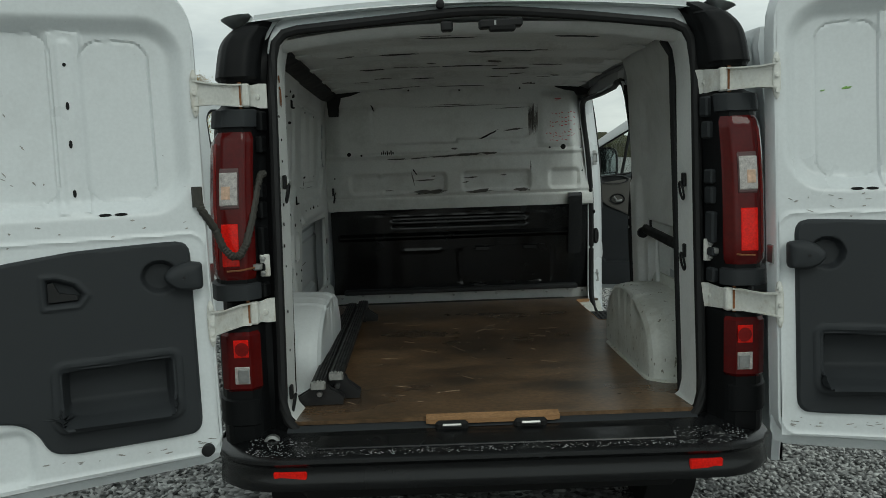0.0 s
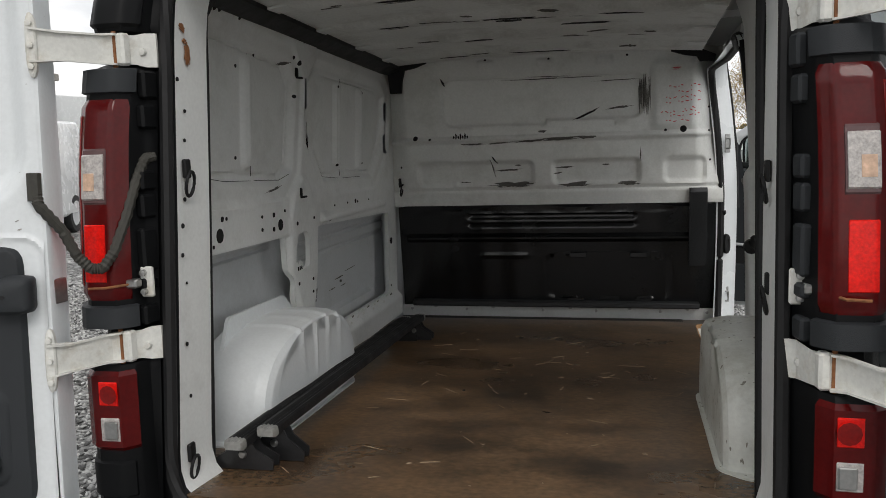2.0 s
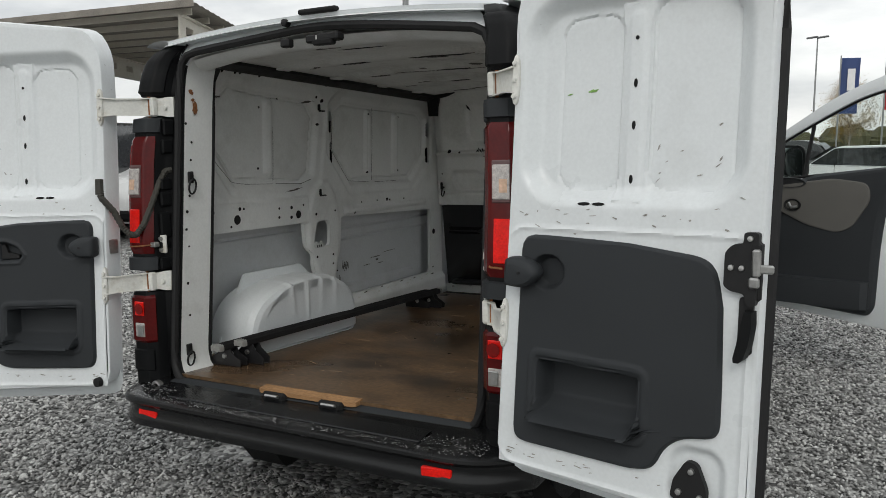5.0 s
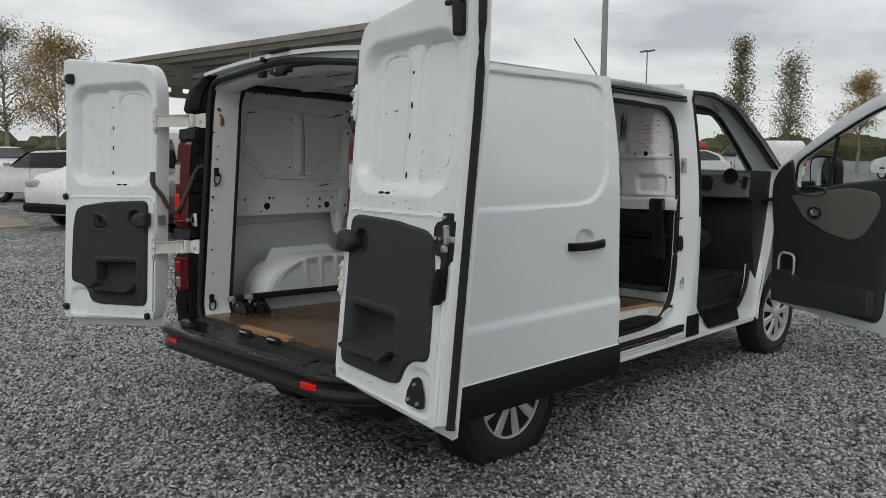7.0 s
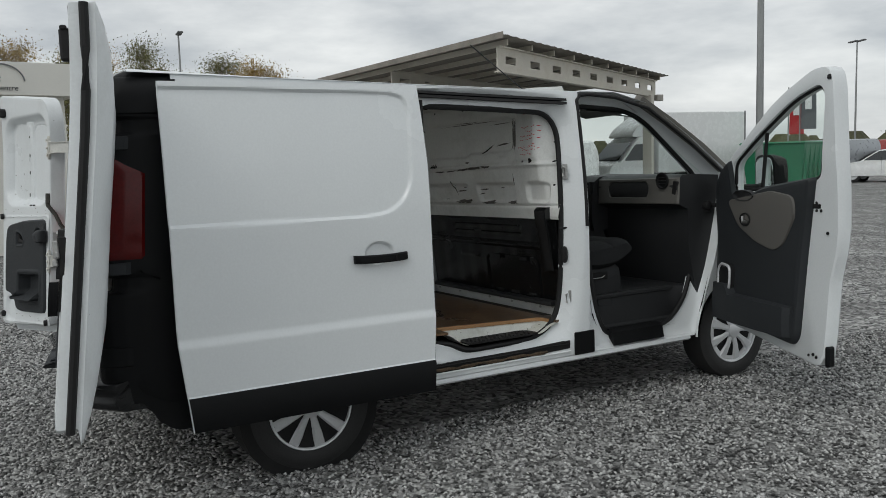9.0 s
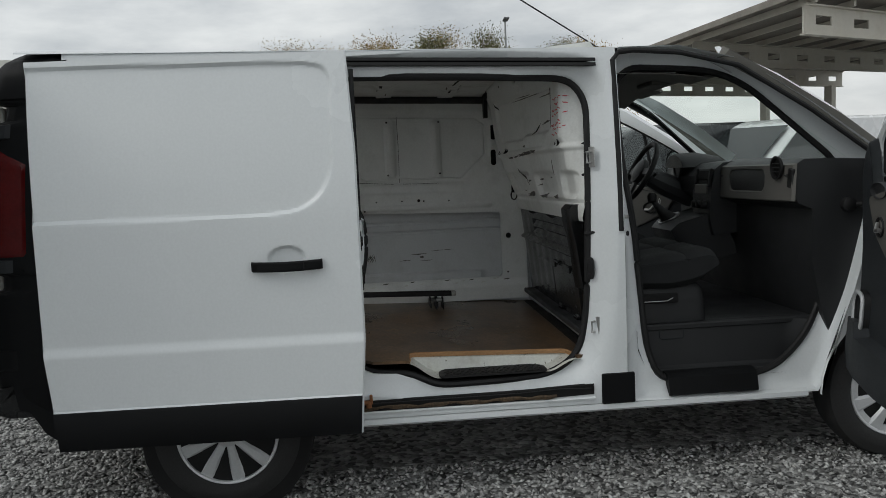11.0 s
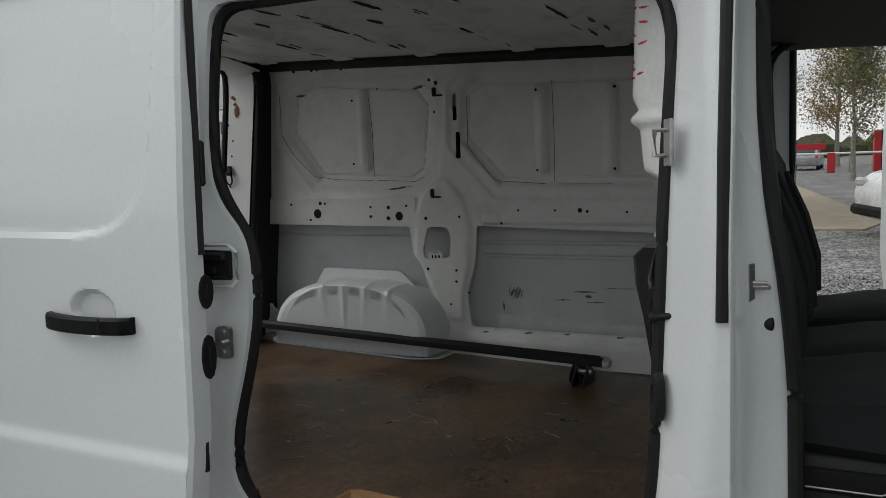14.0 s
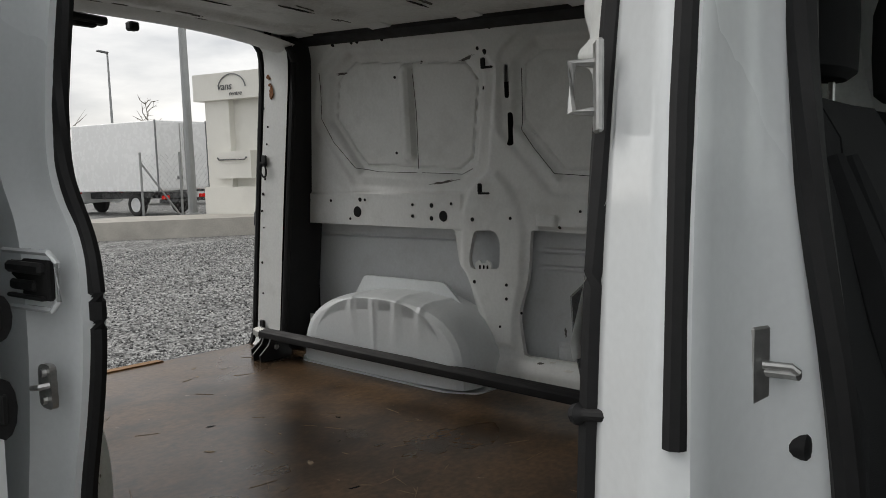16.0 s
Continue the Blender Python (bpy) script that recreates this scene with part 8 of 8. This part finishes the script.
for k in range(15):
    blot("scrape_mark", lambda y, z, w: (wall_skin(y, z) + w, y, z), 1.60 + 0.006 * (k % 8) + 0.01 * math.sin(k * 2.1), 0.93 + 0.012 * math.sin(k * 1.7), 0.0016, 0.012 + 0.010 * math.sin(k * 3.3) ** 2, SCUFF, van, 0.4, k, -0.45 + 0.3 * math.sin(k), 0.0018)
for y, z, hu, hv in ((1.95, 0.945, 0.05, 0.0025), (2.10, 0.965, 0.07, 0.002), (1.85, 0.905, 0.03, 0.0025), (2.0, 0.90, 0.04, 0.002), (1.97, 0.925, 0.012, 0.006), (1.56, 0.86, 0.004, 0.02)):
    blot("scrape_mark", lambda y, z, w: (wall_skin(y, z) + w, y, z), y, z, hu, hv, SCUFF, van, 0.5, int(y * 100), 0.03, 0.0018)
# rows of weld dents and worn edges along the lower rail
for k in range(16):
    blot("rail_chip", on_left, 1.50 + 0.068 * k + 0.02 * math.sin(k * 5.1), 0.752 + 0.012 * math.sin(k * 2.3), 0.012 + 0.008 * math.sin(k * 3.7) ** 2, 0.0035, CREAM if k % 3 else SCUFF, van, 0.4, k, 0.1, 0.0015)
# hooks and tie rings
for y, z in ((1.275, 1.862), (1.255, 1.395)):
    hk = part("wall_hook", Shape().box((-0.855, y, z + 0.006), (0.03, 0.02, 0.035), None, 0.004), HOLE, van, "small black hook")
    part("hook_tongue", Shape().box((-0.842, y + 0.02, z - 0.014), (0.012, 0.05, 0.008), None, 0.003), HOLE, hk)
for x, y, z in ((-0.712, 0.166, 1.50), (-0.72, 0.105, 0.75), (-0.82, 2.60, 1.335), (0.74, 0.20, 1.20), (0.735, 0.2, 1.46)):
    sg = 1 if x < 0 else -1
    tr = part("tie_ring_base", Shape().box((x + sg * 0.004, y, z + 0.03), (0.012, 0.03, 0.05), None, 0.006), RUBBER, van, "black steel lashing ring")
    part("tie_ring", Shape().tube([(x + sg * (0.012 + 0.006 * math.sin(a)), y + 0.02 * math.cos(a), z - 0.01 + 0.032 * math.sin(a)) for a in [math.pi * k / 8 for k in range(16)]], 0.0045, 6, True), RUBBER, tr)
bk_ = part("bay_bracket", Shape().prism(rounded([(1.215, 1.075), (1.215, 1.115), (1.235, 1.125), (1.245, 1.112), (1.262, 1.112), (1.27, 1.128), (1.29, 1.115), (1.29, 1.075)], 0.006, 2), lambda y, z, w: (-0.868 + w, y, z), -0.004, 0.002), INNER, van, "small punched steel bracket")
for y in (1.237, 1.255, 1.272):
    part("bracket_slot", Shape().box((-0.866, y, 1.096), (0.006, 0.007, 0.018), None, 0.002), HOLE, bk_)
# jamb: holes, rust, scratches
for y, z, r in ((0.179, 1.604, 0.005), (0.16, 1.45, 0.006), (0.141, 1.382, 0.007), (0.13, 1.306, 0.006), (0.12, 1.071, 0.006), (0.164, 1.761, 0.006), (0.14, 1.231, 0.004), (0.12, 0.93, 0.005), (0.19, 1.68, 0.005)):
    blot("punched_hole", on_jamb, y, z, r, r, HOLE, van)
blot("rust_patch", on_jamb, 0.222, 1.83, 0.012, 0.028, RUST, van, 0.4, 3)
blot("rust_patch", on_jamb, 0.205, 1.895, 0.012, 0.010, RUST, van, 0.5, 4)
blot("rust_patch", on_jamb, 0.212, 1.862, 0.008, 0.006, RUST, van, 0.5, 5)
# bulkhead: holes, scrapes, smudge, handwriting bars, sticker
for x, z, r in ((-0.692, 1.603, 0.013), (-0.613, 1.595, 0.007), (0.60, 1.608, 0.007), (0.687, 1.611, 0.017), (0.825, 1.45, 0.006), (0.82, 1.60, 0.006), (0.82, 1.72, 0.006), (-0.80, 1.45, 0.006), (-0.30, 1.99, 0.006), (0.02, 1.985, 0.006), (0.41, 1.99, 0.006)):
    blot("punched_hole", on_bulk, x, z, r, r, HOLE, van)
for x, z, hu, hv, tn in ((0.205, 1.703, 0.055, 0.005, 0.43), (0.375, 1.732, 0.062, 0.0045, 0.1), (-0.38, 1.565, 0.05, 0.004, 0), (-0.25, 1.567, 0.06, 0.004, 0.05), (-0.10, 1.574, 0.07, 0.006, 0.03), (0.08, 1.582, 0.09, 0.008, 0.02), (0.20, 1.584, 0.05, 0.007, 0), (-0.21, 1.422, 0.06, 0.004, 0.05), (-0.16, 1.447, 0.012, 0.003, 0),
                         (-0.195, 1.343, 0.095, 0.012, 0.02), (0.142, 1.338, 0.085, 0.010, 0.05), (0.418, 1.34, 0.05, 0.009, -0.03), (-0.295, 1.44, 0.003, 0.04, 0.2), (-0.28, 1.48, 0.004, 0.02, 0.6), (0.09, 1.43, 0.04, 0.004, 0), (0.05, 1.40, 0.02, 0.003, 0.2), (0.30, 1.44, 0.02, 0.003, 0), (0.476, 1.49, 0.003, 0.03, 0),
                         (-0.02, 1.62, 0.02, 0.005, 0), (-0.53, 1.89, 0.004, 0.02, 0.4), (0.0, 1.89, 0.25, 0.0025, 0.01), (0.35, 1.87, 0.10, 0.002, 0.02), (-0.45, 1.36, 0.02, 0.003, 0), (0.0, 1.90, 0.12, 0.002, -0.01)):
    blot("scrape_mark", on_bulk, x, z, hu, hv, SCUFF if abs(tn) < 0.4 else HOLE, van, 0.55, int(x * 1000) + 7, tn, 0.0018)
rk = random.Random(8)
for k in range(34):
    blot("smudge_streak", on_bulk, 0.468 + 0.058 * rk.random(), 1.79 + 0.03 * rk.uniform(-1, 1), 0.0022, rk.uniform(0.03, 0.085), SMUDGE, van, 0.3, k, rk.uniform(-0.05, 0.05), 0.0016 + 0.00003 * k)
for k in range(7):
    blot("ink_bar", on_bulk, -0.485 + 0.012 * k, 1.604 + 0.004 * (k % 2), 0.004, 0.008 + 0.007 * ((k * 3) % 2), HOLE, van, 0.3, k, 0.1)
for row, (x0, x1, z) in enumerate(((0.60, 0.77, 1.822), (0.66, 0.76, 1.797), (0.60, 0.775, 1.768), (0.60, 0.78, 1.745), (0.69, 0.75, 1.712), (0.56, 0.75, 1.694), (0.62, 0.76, 1.678), (0.60, 0.70, 1.652))):
    x, k = x0, 0
    while x < x1:
        w = 0.005 + 0.004 * ((k * 7 + row * 3) % 3)
        if (k + row) % 5:
            blot("ink_bar", on_bulk, x + w, z + 0.004 * math.sin(k * 2.0 + row) + 0.05 * (x - x0), w * 0.7, 0.0024, INK, van, 0.3, k, 0.5 * math.sin(k * 3.1 + row))
        x += 2 * w + 0.002
        k += 1
blot("label_sticker", on_bulk, 0.655, 1.915, 0.03, 0.010, CREAM, van)
blot("ink_bar", on_bulk, 0.655, 1.917, 0.024, 0.003, INK, van, lift=0.004)
blot("ink_bar", on_bulk, 0.65, 1.909, 0.018, 0.002, INK, van, lift=0.004)
# black brackets where the roof rails meet the bulkhead
for s in (-1, 1):
    x, yb, low = (0.60, 2.41, 1.84) if s < 0 else (0.62, 2.44, 1.93)
    part("corner_bracket", Shape().loft([[(s * a, y, max(z, low)) for a, z in ((x, 2.015), (x, 1.985), (x + 0.06, 1.965), (x + 0.12, 1.955), (x + 0.135, 1.90), (x + 0.14, 1.82), (x + 0.20, 1.82), (x + 0.21, 1.96), (x + 0.13, 1.995), (x + 0.03, 1.99))] for y in (yb, yb + 0.025)]), RUBBER, van)
# latch and stop under the rear header
lc = part("header_latch", Shape().box((0.07, 0.125, 2.052), (0.15, 0.05, 0.03), pose(0, 0, 0, 0, -2, 0), 0.006), RUBBER, van, "black roof latch")
part("latch_body", Shape().box((0.075, 0.115, 2.035), (0.09, 0.035, 0.022), None, 0.005), HOLE, lc)
part("latch_pin", Shape().tube([(0.05, 0.10, 2.045), (0.05, 0.10, 2.06)], 0.004, 6), STEEL, lc)
part("header_stop", Shape().box((-0.115, 0.13, 2.047), (0.042, 0.04, 0.034), None, 0.006), RUBBER, van)
# black carrier bar on the right wall
cb = part("carrier_bar", Shape().box((0.835, 0.85, 1.205), (0.03, 0.56, 0.042), pose(0, 0, 0, 2, 0, 0), 0.008), RUBBER, van, "black steel bar fixed along the wall")
part("bar_end", Shape().lathe([(-0.02, 0.024), (0.0, 0.026), (0.012, 0.022), (0.013, 0.006)], (0.825, 1.14, 1.195), "y", 14), RUBBER, cb)
part("bar_stay", Shape().tube([(0.845, 0.96, 1.18), (0.85, 0.96, 0.98)], 0.010, 8), INNER, cb)
part("bar_stud", Shape().tube([(0.835, 1.03, 1.22), (0.835, 1.03, 1.265)], 0.006, 6), RUBBER, cb)
# roof: long rubbed slots and scuffs
for x, y, hu, hv in ((-0.027, 1.458, 0.045, 0.018), (0.252, 1.60, 0.09, 0.014), (0.06, 1.02, 0.05, 0.012), (-0.30, 0.86, 0.07, 0.010), (0.16, 0.86, 0.13, 0.012), (0.42, 0.64, 0.08, 0.010), (-0.1, 0.62, 0.10, 0.006), (0.0, 1.30, 0.09, 0.010), (0.38, 1.30, 0.05, 0.008), (-0.45, 1.30, 0.05, 0.007), (-0.2, 1.74, 0.06, 0.008), (0.3, 1.9, 0.09, 0.008), (0.0, 2.16, 0.12, 0.007), (-0.4, 2.16, 0.06, 0.006)):
    blot("roof_scrape", on_roof, x, y, hu, hv, HOLE, van, 0.45, int(x * 100) + int(y * 1000), 0.03)
for k in range(40):
    blot("roof_chip", on_roof, rk.uniform(-0.62, 0.62), rk.choice((0.42, 0.86, 1.30, 1.76, 2.16)) + rk.uniform(-0.06, 0.06), rk.uniform(0.01, 0.05), rk.uniform(0.002, 0.006), SCUFF, van, 0.5, k, rk.uniform(-0.1, 0.1), 0.0018)
# liner hatch and clips
ht = part("liner_hatch", Shape().prism(rounded([(0.016, 0.69), (0.606, 0.70), (0.606, 0.97), (0.016, 0.97)], 0.035, 4), lambda x, z, w: on_liner(x, z, w), 0.0, 0.008), GLOSSB, van, "black plastic hatch panel")
for x, z in ((0.15, 0.955), (0.466, 0.955), (0.13, 0.70), (0.49, 0.70)):
    part("hatch_clip", Shape().box((x, black_y(x, z) - 0.016, z), (0.09, 0.012, 0.028), None, 0.005), GLOSSB, ht)
part("hatch_slot", Shape().box((0.31, black_y(0.31, 0.72) - 0.01, 0.715), (0.11, 0.008, 0.022), None, 0.004), HOLE, ht)
# clip blocks in the reveal beside the tail lamps
for s in (-1, 1):
    for z, h in ((1.745, 0.07), (1.665, 0.06), (1.505, 0.05), (1.44, 0.06), (1.33, 0.11), (1.245, 0.03), (1.165, 0.05)):
        a, b = corner(s, 0.25, z), corner(s, 1.1, z)
        part("pillar_block", Shape().box(((a[0] + b[0]) / 2, (a[1] + b[1]) / 2 - 0.012, z), (0.026, 0.05, h), pose(0, 0, 0, 0, 0, s * 12), 0.006), BLACK if s < 0 else TRIM, van)
# floor scratches and worn spots
for k in range(44):
    x, y = rk.uniform(-0.55, 0.66), rk.uniform(0.1, 2.4)
    blot("floor_scratch", lambda a, b, w: (a, b, floor_z(b) + w), x, y, rk.uniform(0.008, 0.045), rk.uniform(0.0008, 0.0018), WORN, van, 0.4, k, rk.uniform(-1.5, 1.5), 0.0012)
for k in range(14):
    x, y = rk.uniform(-0.3, 0.6), rk.uniform(0.2, 2.3)
    blot("floor_chip", lambda a, b, w: (a, b, floor_z(b) + w), x, y, rk.uniform(0.006, 0.016), rk.uniform(0.003, 0.008), WORN if k % 3 else HOLE, van, 0.5, k + 90, rk.uniform(0, 3), 0.0012)
# chips and scuffs on the rear doors
GREENS = mat("green_smear", (0.22, 0.42, 0.10), 0.7, var=0.3, scale=60, bump=0)
GREYC = mat("grey_paint_chip", (0.30, 0.29, 0.27), 0.8, var=0.4, scale=80, fine=200, bump=0.02)


def on_door(at, depth):
    return lambda u, v, w: at(u, v, depth(u, v) - w)


for door, at, depth, m0, seed in ((right_door, rat, right_depth, RAIL, 31), (left_door, lat, left_depth, RAIL, 47)):
    rd_ = random.Random(seed)
    fn = on_door(at, depth)
    for k in range(20 if seed == 31 else 10):
        u, v = rd_.uniform(0.04, 0.74), m0 - 0.045 + rd_.gauss(0, 0.022)
        blot("paint_chip", fn, u, v, rd_.uniform(0.0015, 0.009), rd_.uniform(0.001, 0.0025), GREYC, door, 0.5, k, rd_.uniform(-0.5, 0.3), 0.0015)
    for k in range(9):
        u, v = rd_.uniform(0.42, 0.72), m0 + 0.06 + abs(rd_.gauss(0, 0.09))
        blot("paint_chip", fn, u, v, rd_.uniform(0.0015, 0.009), rd_.uniform(0.001, 0.0025), GREYC, door, 0.5, k, rd_.uniform(0.2, 1.2), 0.0015)
    for k in range(16):
        u, v = rd_.uniform(0.03, 0.54), 0.705 + rd_.gauss(0, 0.008)
        blot("paint_chip", fn, u, v, rd_.uniform(0.002, 0.012), rd_.uniform(0.0008, 0.002), GREYC, door, 0.5, k, rd_.uniform(-0.2, 0.2), 0.0015)
blot("smear", on_door(rat, right_depth), 0.243, 1.786, 0.014, 0.004, GREENS, right_door, 0.4, 2, 0.2)
blot("smear", on_door(rat, right_depth), 0.168, 1.78, 0.007, 0.002, GREENS, right_door, 0.4, 3, 0.2)
